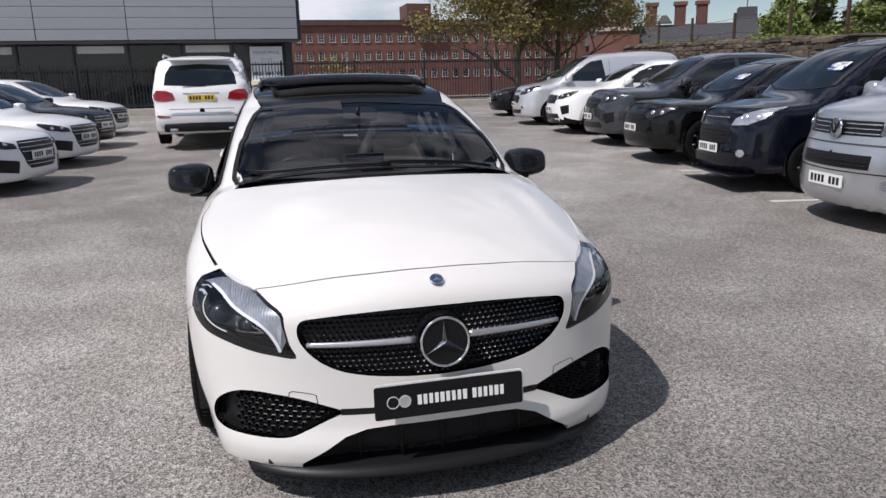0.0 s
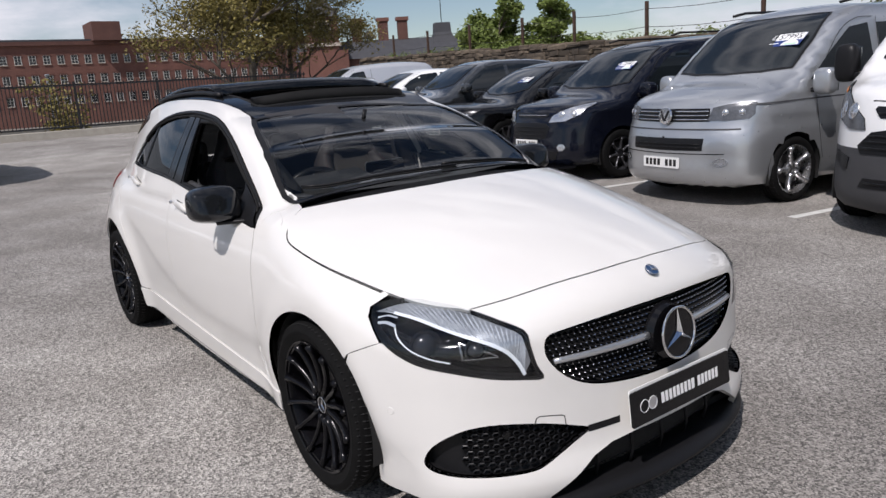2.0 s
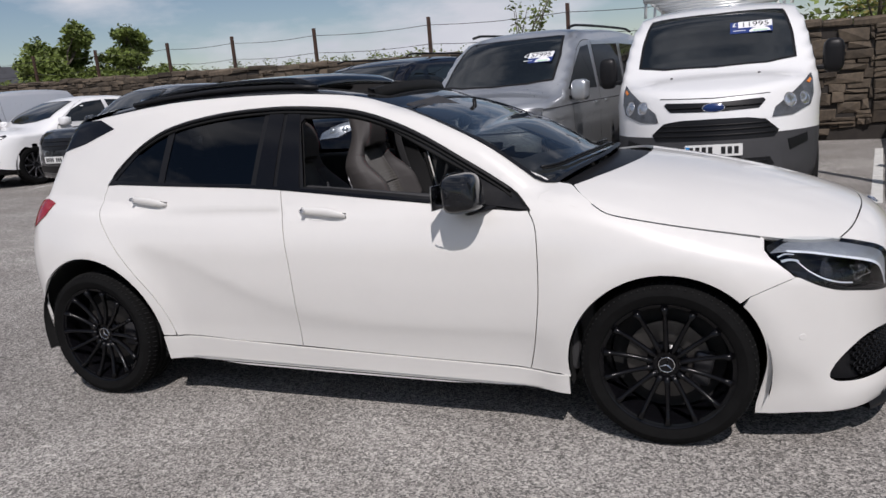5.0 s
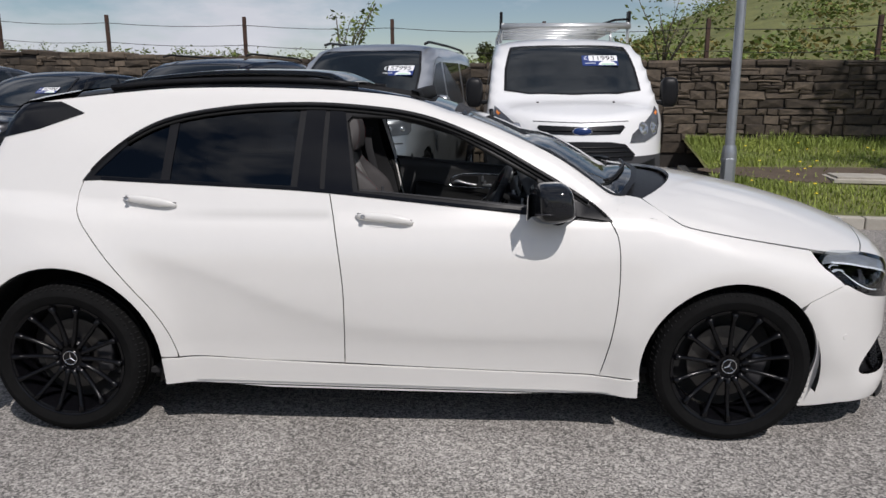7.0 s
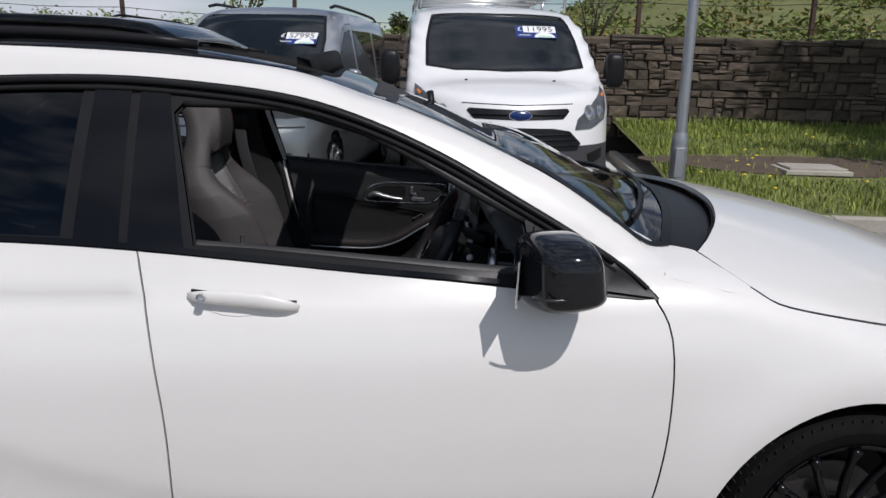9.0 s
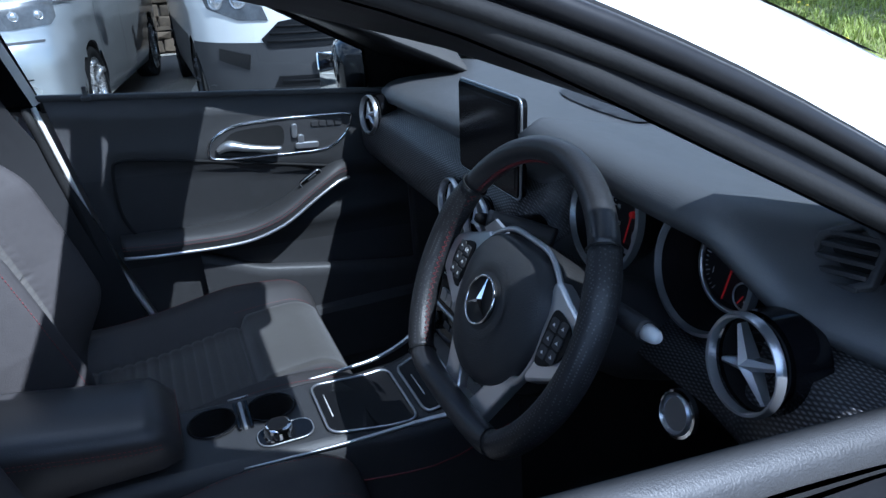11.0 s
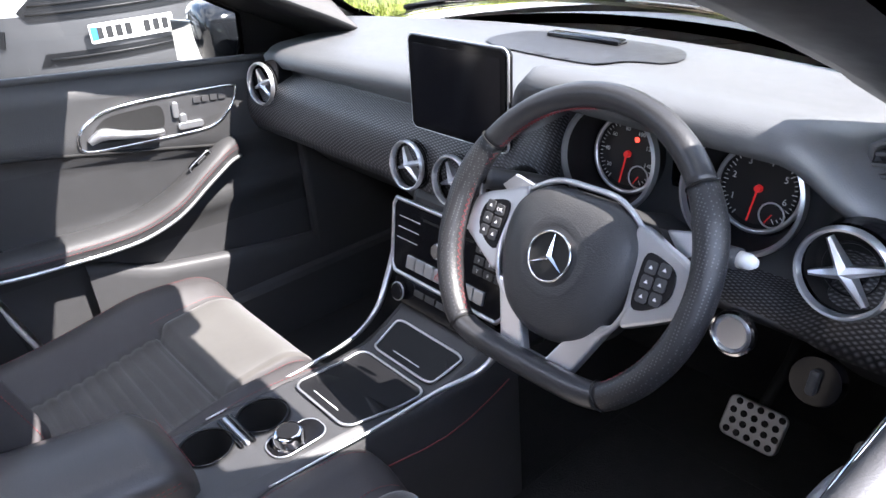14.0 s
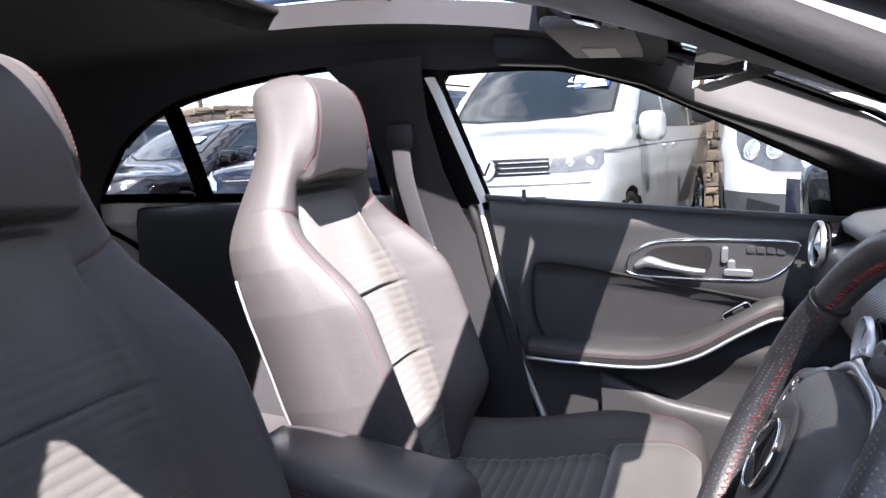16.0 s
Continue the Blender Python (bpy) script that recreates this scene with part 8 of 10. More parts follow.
for s in (-1, 1):
    tube("roof_rail", [(x, s * .70, 1.745 + (.055 if -4.0 < x < -2.2 else 0)) for x in np.linspace(-4.15, -2.1, 14)], .020, M_SATIN, big, "satin roof rail", n=6)
    part("exhaust_tip", box(.10, .16, .06, (-4.76, s * .56, .335), .015), M_CHROME, big, "chrome exhaust tip", smooth=True)
part("tail_spoiler", box(.26, 1.20, .045, (-4.42, 0, 1.700), .018, rot=Euler((0, -.12, 0)).to_matrix()), M_VANWHITE, big, smooth=True)
part("rear_wiper", box(.02, .44, .022, (-4.70, .14, 1.19), .006), M_TRIM, big)
part("lower_bumper", box(.16, 1.50, .16, (-4.72, 0, .37), .04), M_TRIM, big, "black lower bumper", smooth=True)

# ---- inside the white hatchback ----
BODY_PARTS = set(car.children)
cabin = thing_part("cabin", car)


def loft(name, rows, mats, parent, label="", closed=False, caps=False, slots=None, smooth=True):
    """A skin through rows of points, all of one length; closed: each row is a loop."""
    m, n = len(rows), len(rows[0])
    v = [tuple(p) for r in rows for p in r]
    f, sl = [], []
    for i in range(m - 1):
        for j in range(n if closed else n - 1):
            k = (j + 1) % n
            f.append((i * n + j, i * n + k, (i + 1) * n + k, (i + 1) * n + j))
            sl.append(slots(i, j) if slots else 0)
    if caps:
        f += [tuple(range(n))[::-1], tuple(range((m - 1) * n, m * n))]
        sl += [0, 0]
    return solid(name, v, f, mats, parent, label, slots=sl, smooth=smooth)


def stitched(name, pts, parent, r=.0006, gap=.007):
    """A row of single stitches along a line."""
    p = np.array(pts, float)
    d = np.r_[0, np.cumsum(np.linalg.norm(np.diff(p, axis=0), axis=1))]
    chunks = []
    for s0 in np.arange(0, d[-1] - gap * .6, gap):
        q = [[np.interp(s0 + u, d, p[:, k]) for k in range(3)] for u in (0, gap * .3, gap * .6)]
        chunks.append(tube_data(q, r, 4))
    return tagged(solid(name, *joined(chunks), M_STITCH, parent, "red stitching"), kind="stuff")


# seats
def seat(name, cy, dx, label):
    st = thing_part(name, car, label)
    st.matrix_basis = Matrix.Translation((dx, cy, 0))
    # cushion
    xs, ys = np.linspace(-.20, .372, 170), np.linspace(-.262, .262, 61)

    def top(x, y):
        a = abs(y)
        z = .492 + .052 * step((x + .1) / .45)
        fr = max(0.0, x - .295)
        z -= .075 * (1 - math.sqrt(max(0, 1 - (fr / .078) ** 2)))
        b = math.exp(-((a - .212) / .048) ** 2) if a < .212 else math.exp(-((a - .212) / .050) ** 4 * .35)
        z += (.062 - .030 * step((x - .15) / .2)) * b
        if a < .150:
            if x < .182:
                z -= .0050 * (1 - abs(math.sin(math.pi * x / .0245))) ** 1.6
            else:
                z += .016 * step((x - .186) / .02)
            z -= .012 * math.exp(-((x - .184) / .006) ** 2)
        z -= .010 * math.exp(-((a - .152) / .006) ** 2)
        if a > .245:
            z -= .03 * ((a - .245) / .017) ** 2
        return z

    rows = [[(x, y, top(x, y)) for y in ys] for x in xs]
    loft("cushion", rows, [M_LEATHER, M_SUEDE], st, slots=lambda i, j: 1 if abs(ys[j] + .004) < .149 and xs[i] < .36 else 0)
    sk = [[(x, y, top(x, y) if k == 0 else z) for x, y in [(x, -.262) for x in xs[::4]] + [(.372, y) for y in ys[::4]] + [(x, .262) for x in xs[::-4]]] for k, z in enumerate((0, .40, .30))]
    sk[1] = [(x + (.012 if x > .36 else 0), y * 1.01, .40) for x, y, _ in sk[1]]
    loft("cushion_side", sk, M_LEATHER, st)
    part("seat_rail", box(.50, .44, .10, (.06, 0, .27), .02), M_DARK, st)
    for s in (-1, 1):
        stitched("stitch", [(x, s * (.236 if x < .30 else .236 - .1 * (x - .3)), top(x, s * .236) + .001) for x in np.linspace(-.1, .36, 24)], st)
        stitched("stitch", [(x, s * .166, top(x, .166) + .0008) for x in np.linspace(.18, .355, 12)], st)

    # backrest with its built-in headrest
    def spine(h):
        z = .50 + .83 * h
        return -.155 - .290 * h + .020 * math.sin(math.pi * h) + .068 * step((h - .62) / .30), z

    def half_w(h):
        return np.interp(h, [0, .1, .3, .5, .59, .64, .68, .72, .76, .80, .86, .94, .97, .987, 1.0], [.222, .244, .260, .258, .247, .233, .215, .196, .178, .160, .138, .110, .096, .080, .045])

    hs = np.r_[np.linspace(0, .955, 250), .962, .969, .975, .981, .986, .991, .996, 1.0]
    us = np.linspace(-1, 1, 61)
    rows = []
    for h in hs:
        x0, z0 = spine(h)
        w = float(half_w(h))
        end = math.sqrt(max(.0, 1 - max(0, (h - .92) / .08) ** 2.2))
        row = []
        for u in us:
            a = abs(u)
            head = step((h - .735 - .02 * (1 - a)) / (.016 + .16 * step((a - .62) / .25)))
            bol = math.exp(-((a - .80) / .20) ** 2) * (.105 * step(h / .2) * (1 - step((h - .46) / .26)) + .020)
            f = bol * (1 - head) + head * (.042 + .034 * (h - .75) / .2) * end * (1 - .92 * step((a - .74) / .26))
            if head < .5:
                f -= .011 * math.exp(-((a - .575) / .020) ** 2) * step((.70 - h) / .05)
                if a < .56 and h < .56:
                    f -= .0034 * (1 - abs(math.sin(math.pi * h / .0205))) ** 1.6
                    f -= .010 * math.exp(-((h - .468) / .004) ** 2) + .008 * math.exp(-((h - .288) / .004) ** 2)
                f -= .030 * math.exp(-((h - .748) / .020) ** 2) * (1 - step((a - .45) / .25))
                f -= .005 * math.exp(-((h - .672 - .10 * (a - .6)) / .004) ** 2) * step((a - .56) / .05)
            if head > .5:
                f -= .004 * math.exp(-((a - .70 + .2 * (1 - end)) / .022) ** 2)
            f -= .055 * max(0, a - .90) ** 1.2 * 8
            row.append((x0 + .96 * f, u * w, z0 + .14 * f))
        back_d = (.115 - .055 * step((h - .60) / .30)) * (.45 + .55 * end)
        for u in us[::-1][::3]:
            row.append((x0 - back_d * (1 - .35 * abs(u) ** 3) - .012, u * w * .97, z0 - .01))
        rows.append(row)
    nfront = len(us)
    loft("backrest", rows, [M_LEATHER, M_SUEDE], st, closed=True, caps=True, slots=lambda i, j: 1 if j < nfront - 1 and abs((us[j] + us[j + 1]) / 2) < .575 and hs[i] < .725 else 0)
    pick = lambda h, u, up=.0015: tuple(np.array(rows[int(np.argmin(np.abs(hs - h)))][int(np.argmin(np.abs(us - u)))]) + np.array([up, 0, up * .5]))
    for s in (-1, 1):
        stitched("stitch", [pick(h, s * .86) for h in np.linspace(.03, .67, 60)], st)
        stitched("stitch", [pick(h, s * .73) for h in np.linspace(.78, .955, 24)], st)
        stitched("stitch", [pick(.672 + .10 * (u - .6), s * u) for u in np.linspace(.58, .95, 12)], st)
    tube("shell_edge", [(rows[int(np.argmin(np.abs(hs - h)))][-1][0] + .004, -float(half_w(h)) * .985, .50 + .83 * h - .01) for h in np.linspace(.02, .58, 20)], .0028, M_SATIN, st, "pale seat shell edge", n=6)
    return st


seat("passenger_seat", .335, .0, "black leather sports seat with ribbed suede centre and red stitching")
seat("driver_seat", -.350, -.075, "black leather sports seat with ribbed suede centre and red stitching")
# rear bench
rows = []
for y in np.linspace(-.62, .62, 26):
    b = .02 * math.cos(3 * math.pi * y / .62)
    rows.append([(-.62, y, .36), (-.60, y, .50 + b * .4), (-.80, y, .52 + b * .3), (-1.10, y, .50), (-1.17, y, .58), (-1.24, y, .80 + b), (-1.33, y, 1.02 + b * .5), (-1.36, y, 1.05), (-1.45, y, 1.03)])
loft("rear_bench", rows, M_LEATHER, car, "black leather rear bench")
for y in (-.36, .36, 0):
    bm = box(.10, .24, .16, (-1.37, y, 1.12 if y else 1.08), .04)
    part("rear_headrest", bm, M_LEATHER, car, smooth=True)

# floor and tunnel
part("carpet", box(2.5, 1.62, .03, (-.05, 0, .235), .005), M_CARPET, cabin)
for s in (-1, 1):
    part("inner_sill", box(1.6, .13, .20, (.30, s * .755, .315), .02), M_HARD, cabin)
part("toe_board", box(.04, 1.36, .75, (1.06, 0, .55), .01, rot=Euler((0, -.35, 0)).to_matrix()), M_CARPET, cabin)
for s in (-1, 1):
    part("kick_panel", box(.46, .03, .62, (.93, s * .725, .55), .01), M_HARD, cabin)
part("driver_mat", box(.55, .44, .012, (.62, -.36, .262), .004), M_CARPET, cabin)

# the furnishings stand a little closer and lower than first laid out
SEATED = Matrix.Translation((.0148, -.0054, .0344)) @ Euler((radians(.42), radians(-.80), radians(-.225))).to_matrix().to_4x4() @ Matrix.Scale(.9316, 4)
# dashboard
DY = np.linspace(-.735, .735, 99)


def hood(y):
    return step((.265 - abs(y + .345)) / .085)


def dash_row(y):
    h = hood(y)
    side = max(0, abs(y) - .55) / .18
    mid = math.exp(-(y / .20) ** 4)
    lip = .625 + .0 * side + .03 * side**2
    zt = .990 - .012 * side + .016 * math.exp(-((y - .05) / .35) ** 2)
    a = [(1.07 - .30 * y * y, 1.014), (.96 - .2 * y * y, 1.022), (.80, zt + .014 + .018 * h), (.70, zt + .010 + .045 * h), (lip + .02 - .035 * h, zt + .004 + .070 * h), (lip - .004 - .045 * h, zt - .012 + .068 * h), (lip + .000 - .040 * h, zt - .030 + .062 * h)]
    plain = [(lip + .028, .950), (lip + .030, .944), (.604, .930), (.596, .900), (.588, .870), (.590, .835), (.604 - .004 * mid, .806), (.640 - .035 * mid, .785 - .01 * mid), (.70, .750), (.78, .67), (.96, .63)]
    clus = [(.70, 1.035), (.735, .99), (.738, .93), (.725, .865), (.66, .850), (.625, .845), (.606, .822), (.640 - .03 * mid, .790), (.69, .765), (.78, .69), (.96, .63)]
    return a + [tuple(np.array(p) * (1 - h) + np.array(q) * h) for p, q in zip(plain, clus)]


drows = [[(x, y, z) for x, z in dash_row(y)] for y in DY]
dash = loft("dashboard", drows, [M_DASH, M_CARBON, M_HARD], car, "soft black dashboard with carbon-look trim band", slots=lambda i, j: 1 if 8 <= j <= 12 and not (-.56 < DY[i] < -.14 and j < 11) else (2 if j >= 14 else 0))
bmq = bmesh.new(); bmq.from_mesh(dash.data); bmesh.ops.recalc_face_normals(bmq, faces=bmq.faces)
for f in bmq.faces:
    f.smooth = True
bmq.to_mesh(dash.data); bmq.free()
bmq = None
for s in (-1, 1):
    yy = s * .737
    v = [(x, yy, z) for x, z in dash_row(yy)] + [(1.0, yy, .42)]
    solid("dash_end", v, [tuple(range(len(v)))], M_HARD, dash, smooth=False)
# speaker field and slot on the top
spk = [tuple(p) for p in spline([(.86, -.20), (.98, -.16), (1.0, 0), (.98, .16), (.86, .20), (.82, 0)], 4, True)]
zd = lambda x, y: float(np.interp(x, [p[0] for p in dash_row(y)[:5]][::-1], [p[1] for p in dash_row(y)[:5]][::-1]))
uv, tris, _ = fill(spk, .04)
solid("speaker_grille", [(x, y, zd(x, y) + .003) for x, y in uv], [tuple(t) for t in tris], dot_mat("speaker mesh", (.03, .03, .032), 260.0), dash, "fine speaker mesh")
part("slot", box(.030, .17, .012, (.955, .03, zd(.955, .03) + .005), .005), M_PIANO, dash, smooth=True)


# round vents
def vent(p, facing, r, parent=None):
    """A round vent with a bright ring and a cross of four blades."""
    z = Vector(facing).normalized()
    x = Vector((0, 0, 1)).cross(z).normalized()
    m = Matrix((x, z.cross(x), z)).transposed().to_4x4()
    m.translation = Vector(p)
    vt = thing_part("air_vent", car, "round air vent with satin ring and crossed blades")
    vt.matrix_basis = m
    part("ring", turned([(r * .875, .000), (r * .88, .004), (r * .90, .009), (r * .95, .010), (r * 1.0, .006), (r * 1.005, .001)], 48), M_SATIN, vt, smooth=True)
    part("barrel", turned([(r * .995, -.010), (r * 1.06, -.05), (r * .90, -.05), (r * .90, -.004)], 36), M_PIANO, vt, smooth=True)
    part("throat", turned([(r * .905, -.006), (r * .86, -.03), (r * .5, -.038), (0, -.04)], 36), M_DARK, vt, smooth=True)
    for rr in (.36, .58):
        v, f = tube_data([(r * rr * math.cos(t), r * rr * math.sin(t), -.016) for t in np.linspace(0, 6.2832, 33)[:-1]], .0014, 4, True)
        solid("inner_ring", v, f, M_TRIM, vt)
    for i in range(4):
        t = radians(22) + i * math.pi / 2 + (.32 if i % 2 else 0)
        d, e = np.array([math.cos(t), math.sin(t), 0]), np.array([-math.sin(t), math.cos(t), 0])
        w0, w1 = r * .13, r * .05
        v = [e * w0 + [0, 0, .004], -e * w0 + [0, 0, .004], d * r * .79 - e * w1 + [0, 0, -.004], d * r * .79 + e * w1 + [0, 0, -.004], [0, 0, .011], d * r * .76 + [0, 0, -.0015], e * w0 + [0, 0, -.012], -e * w0 + [0, 0, -.012], d * r * .79 - e * w1 + [0, 0, -.012], d * r * .79 + e * w1 + [0, 0, -.012]]
        solid("blade", v, [(4, 0, 3, 5), (1, 4, 5, 2), (0, 6, 9, 3), (1, 2, 8, 7), (2, 5, 3, 9, 8)], M_SATIN, vt, smooth=False)
    return vt


VR = .0475
vent((.590, .640, .928), (-1, -.12, .12), VR)
vent((.580, -.612, .926), (-1, .08, .12), VR + .004)
for y in (.116, 0.0, -.116):
    vent((.578, y, .868), (-1, 0, .16), VR - .003)
# angled window vent on the dash top
wv = thing_part("window_vent", car, "angular black side window vent")
wm = SEATED.inverted() @ frame_of((.640, -.584, .984), (.15, -1, .10), (.60, .10, .80))
hexa = lambda r: [(r * math.cos(t), r * 1.04 * math.sin(t)) for t in np.radians([84, 150, 210, 264, 330, 30])]
slab("frame", hexa(.039), .012, wm, M_HARD, wv, holes=[hexa(.030)], bevel=.003)
for k in range(5):
    y = -.024 + .012 * k
    bm = box(.058 - .5 * abs(y), .0045, .014, (0, y, -.006), .001, rot=Euler((.5, 0, 0)).to_matrix()); bm.transform(wm); part("slat", bm, M_HARD, wv)
part("backing", turned([(0, -.018), (.036, -.018), (.036, -.022), (0, -.022)], 6), M_DARK, wv).matrix_basis = wm

# tablet screen
sm = frame_of((.605, .012, 1.010), (0, -1, 0), (.03, 0, 1))
tb = slab("tablet_screen", rounded(.228, .158, .012), .016, sm, M_PIANO, car, "switched-off black tablet display with silver edge", bevel=.003)
v, f = tube_data([sm @ Vector((x, y, -.004)) for x, y in dense(rounded(.230, .160, .013), .03)], .0022, 6, True)
solid("edge", v, f, M_SATIN, tb)
slab("glass", rounded(.205, .132, .004), .001, sm @ Matrix.Translation((0, 0, .0008)), M_DISPLAY, tb)
part("stand", box(.06, .10, .06, (.650, .012, .945), .01), M_HARD, tb)

# radio and climate panel
rm = frame_of((.556, .0, .735), (0, -1, 0), (.30, 0, 1))
rp = slab("radio_panel", [(-.152, .062), (.152, .062), (.158, .05), (.140, -.058), (.130, -.068), (-.130, -.068), (-.140, -.058), (-.158, .05)], .03, rm, M_PIANO, car, "black radio panel with silver surround", bevel=.002)
v, f = tube_data([rm @ Vector((x, y, -.001)) for x, y in dense([(-.155, .064), (.155, .064), (.161, .05), (.143, -.060), (.132, -.071), (-.132, -.071), (-.143, -.060), (-.161, .05)], .02)], .0042, 6, True)
solid("surround", v, f, M_SATIN, rp)
bm = turned([(0, .020), (.012, .020), (.0145, .017), (.0165, .004), (.018, 0)], 28); bm.transform(rm @ Matrix.Translation((-.012, .006, 0))); part("knob", bm, M_CHROME, rp, "chrome rotary knob", smooth=True)
for k in range(8):
    bm = box(.0225, .024, .006, (-.088 + .0252 * k, -.042, .002), .0015); bm.transform(rm); part("silver_button", bm, M_SATIN, rp)
for row in range(3):
    for col in range(2):
        bm = box(.028, .0012, .001, (-.125 + .030 * col, .034 - .020 * row, .0008)); bm.transform(rm); part("key_line", bm, M_INKW, rp)
    for col in range(3):
        bm = box(.022, .014, .003, (.075 + .025 * col, .036 - .0185 * row, .001), .001); bm.transform(rm); part("number_key", bm, M_HARD, rp)
        words("key_mark", str(row * 3 + col + 1), .008, rm @ Matrix.Translation((.075 + .025 * col, .036 - .0185 * row, .0028)), M_INKW, rp)
bm = box(.13, .004, .002, (-.01, .043, .0005)); bm.transform(rm); part("disc_slot", bm, M_DARK, rp)
wtri = [rm @ Vector((x, y, .0056)) for x, y in ((-.0125 + -.006, -.047), (-.0125 + .006, -.047), (-.0125, -.036))]
v, f = tube_data(wtri, .0007, 4, True); solid("hazard_mark", v, f, M_REDPAINT, rp, "hazard triangle")
cm_ = frame_of((.530, .0, .636), (0, -1, 0), (.30, 0, 1))
cp = slab("climate_panel", rounded(.265, .050, .012), .03, cm_, M_PIANO, car, "black climate panel with two knobs", bevel=.002)
for x in (-.105, .105):
    bm = turned([(0, .018), (.014, .018), (.0165, .015), (.018, 0)], 26); bm.transform(cm_ @ Matrix.Translation((x, 0, 0))); part("knob", bm, M_PIANO, cp, smooth=True)
    v, f = tube_data([cm_ @ Vector((x + .0165 * math.cos(t), .0165 * math.sin(t), .014)) for t in np.linspace(0, 6.2832, 25)[:-1]], .0016, 5, True); solid("knob_ring", v, f, M_SATIN, cp)
for k in range(5):
    bm = box(.026, .012, .003, (-.06 + .03 * k, .008, .001), .001); bm.transform(cm_); part("key", bm, M_HARD, cp)
part("stack_body", box(.14, .27, .24, (.63, 0, .69), .02, rot=Euler((0, .26, 0)).to_matrix()), M_HARD, dash)
for s in (-1, 1):
    tube("silver_flank", spline([(.565, s * .165, .69), (.53, s * .155, .64), (.49, s * .140, .60), (.42, s * .115, .585), (.34, s * .108, .580), (.24, s * .104, .580), (.12, s * .100, .584)], 5), np.linspace(.0075, .0015, 31), M_SATIN, dash, "satin silver console flank", n=8)

# centre console
def console_z(x):
    return float(np.interp(x, [-.6, -.30, .0, .12, .26, .36, .44, .50, .56], [.60, .60, .598, .590, .585, .572, .572, .592, .62]))


rows = []
for x in np.linspace(-.62, .58, 49):
    w = float(np.interp(x, [-.62, 0, .3, .58], [.085, .098, .105, .13]))
    z = console_z(x)
    rows.append([(x, -w - .012, .26), (x, -w - .008, z - .09), (x, -w, z - .022), (x, -w + .006, z - .006), (x, -w + .020, z), (x, 0, z + .001), (x, w - .020, z), (x, w - .006, z - .006), (x, w, z - .022), (x, w + .008, z - .09), (x, w + .012, .26)])
con = loft("centre_console", [r[:5] for r in rows], M_HARD, car, "black centre console with cup holders")
loft("console_flank", [r[6:] for r in rows], M_HARD, con)
CUPS = ((.088, .028, .040), (.186, .036, .040))
edge = [r[4][:2] for r in rows] + [r[6][:2] for r in rows[::-1]]
uv, tris, _ = fill(edge, .04, [[(x + (r + .001) * math.cos(t), y + (r + .001) * math.sin(t)) for t in np.linspace(0, 6.2832, 33)[:-1]] for x, y, r in CUPS])
solid("console_top", [(x, y, console_z(x)) for x, y in uv], [tuple(t) for t in tris], M_HARD, con)
for s in (-1, 1):
    tube("console_seam", [(x, s * (float(np.interp(x, [-.62, 0, .3, .58], [.085, .098, .105, .13])) + .0075), console_z(x) - .078) for x in np.linspace(-.5, .56, 24)], .0016, M_STITCH, con, n=4)


def cover(x0, x1, y0, y1, nm):
    out = [(x0 + (x1 - x0) * (a + .5), (y0 + (y1 - y0) * (b + .5)) * (1 + .15 * (a + .5))) for a, b in dense(rounded(1, 1, .13, 6), .05)]
    uv, tris, _ = fill(out, .05)
    ob = solid(nm, [(x, y, console_z(x) + .0035) for x, y in uv], [tuple(t) for t in tris], M_TRIM, con, "black roller cover with bright edge")
    tube("bright_edge", [(x, y, console_z(x) + .004) for x, y in out], .0024, M_SATIN, ob, n=6, closed=True)
    tube("finger_line", [(x0 + .016, y, console_z(x0 + .016) + .005) for y in np.linspace(y0 * .45, y1 * .45, 5)], .0012, M_INKW, ob, n=4)


cover(.262, .412, -.082, .070, "front_cover")
cover(.428, .500, -.080, .075, "stack_cover")
for x, y, r in CUPS:
    part("cup_holder", turned([(r + .004, .002), (r + .001, .0035), (r - .002, .001), (r - .005, -.030), (r - .008, -.075), (0, -.075)], 32, "z", (x, y, console_z(x))), M_DARK, con, "deep cup holder", smooth=True)
    tube("cup_rim", [(x + r * math.cos(t), y + r * math.sin(t), console_z(x) + .003) for t in np.linspace(0, 6.2832, 29)[:-1]], .0022, M_PIANO, con, n=5, closed=True)
for k in range(3):
    part("slot_bar", box(.006, .080, .006, (.128 + .010 * k, .030, console_z(.13) + .003), .0015), M_PIANO if k != 1 else M_SATIN, con)
kb = thing_part("controller", car, "chrome rotary controller knob")
kb.matrix_basis = Matrix.Translation((.186, -.048, console_z(.186)))
slab("plate", rounded(.088, .050, .020, 6, .010, 0), .004, Matrix.Translation((0, 0, .005)), M_PIANO, kb)
tube("plate_edge", [(x, y, .004) for x, y in dense(rounded(.090, .052, .021, 6, .010, 0), .02)], .0014, M_SATIN, kb, n=5, closed=True)
part("knob", turned([(0, .024), (.0185, .024), (.0215, .0225), (.0235, .018), (.0240, .008), (.0255, .005)], 36), M_CHROME, kb, smooth=True)
part("knob_top", turned([(0, .0258), (.0165, .0252), (.0172, .0240)], 30), M_TRIM, kb)
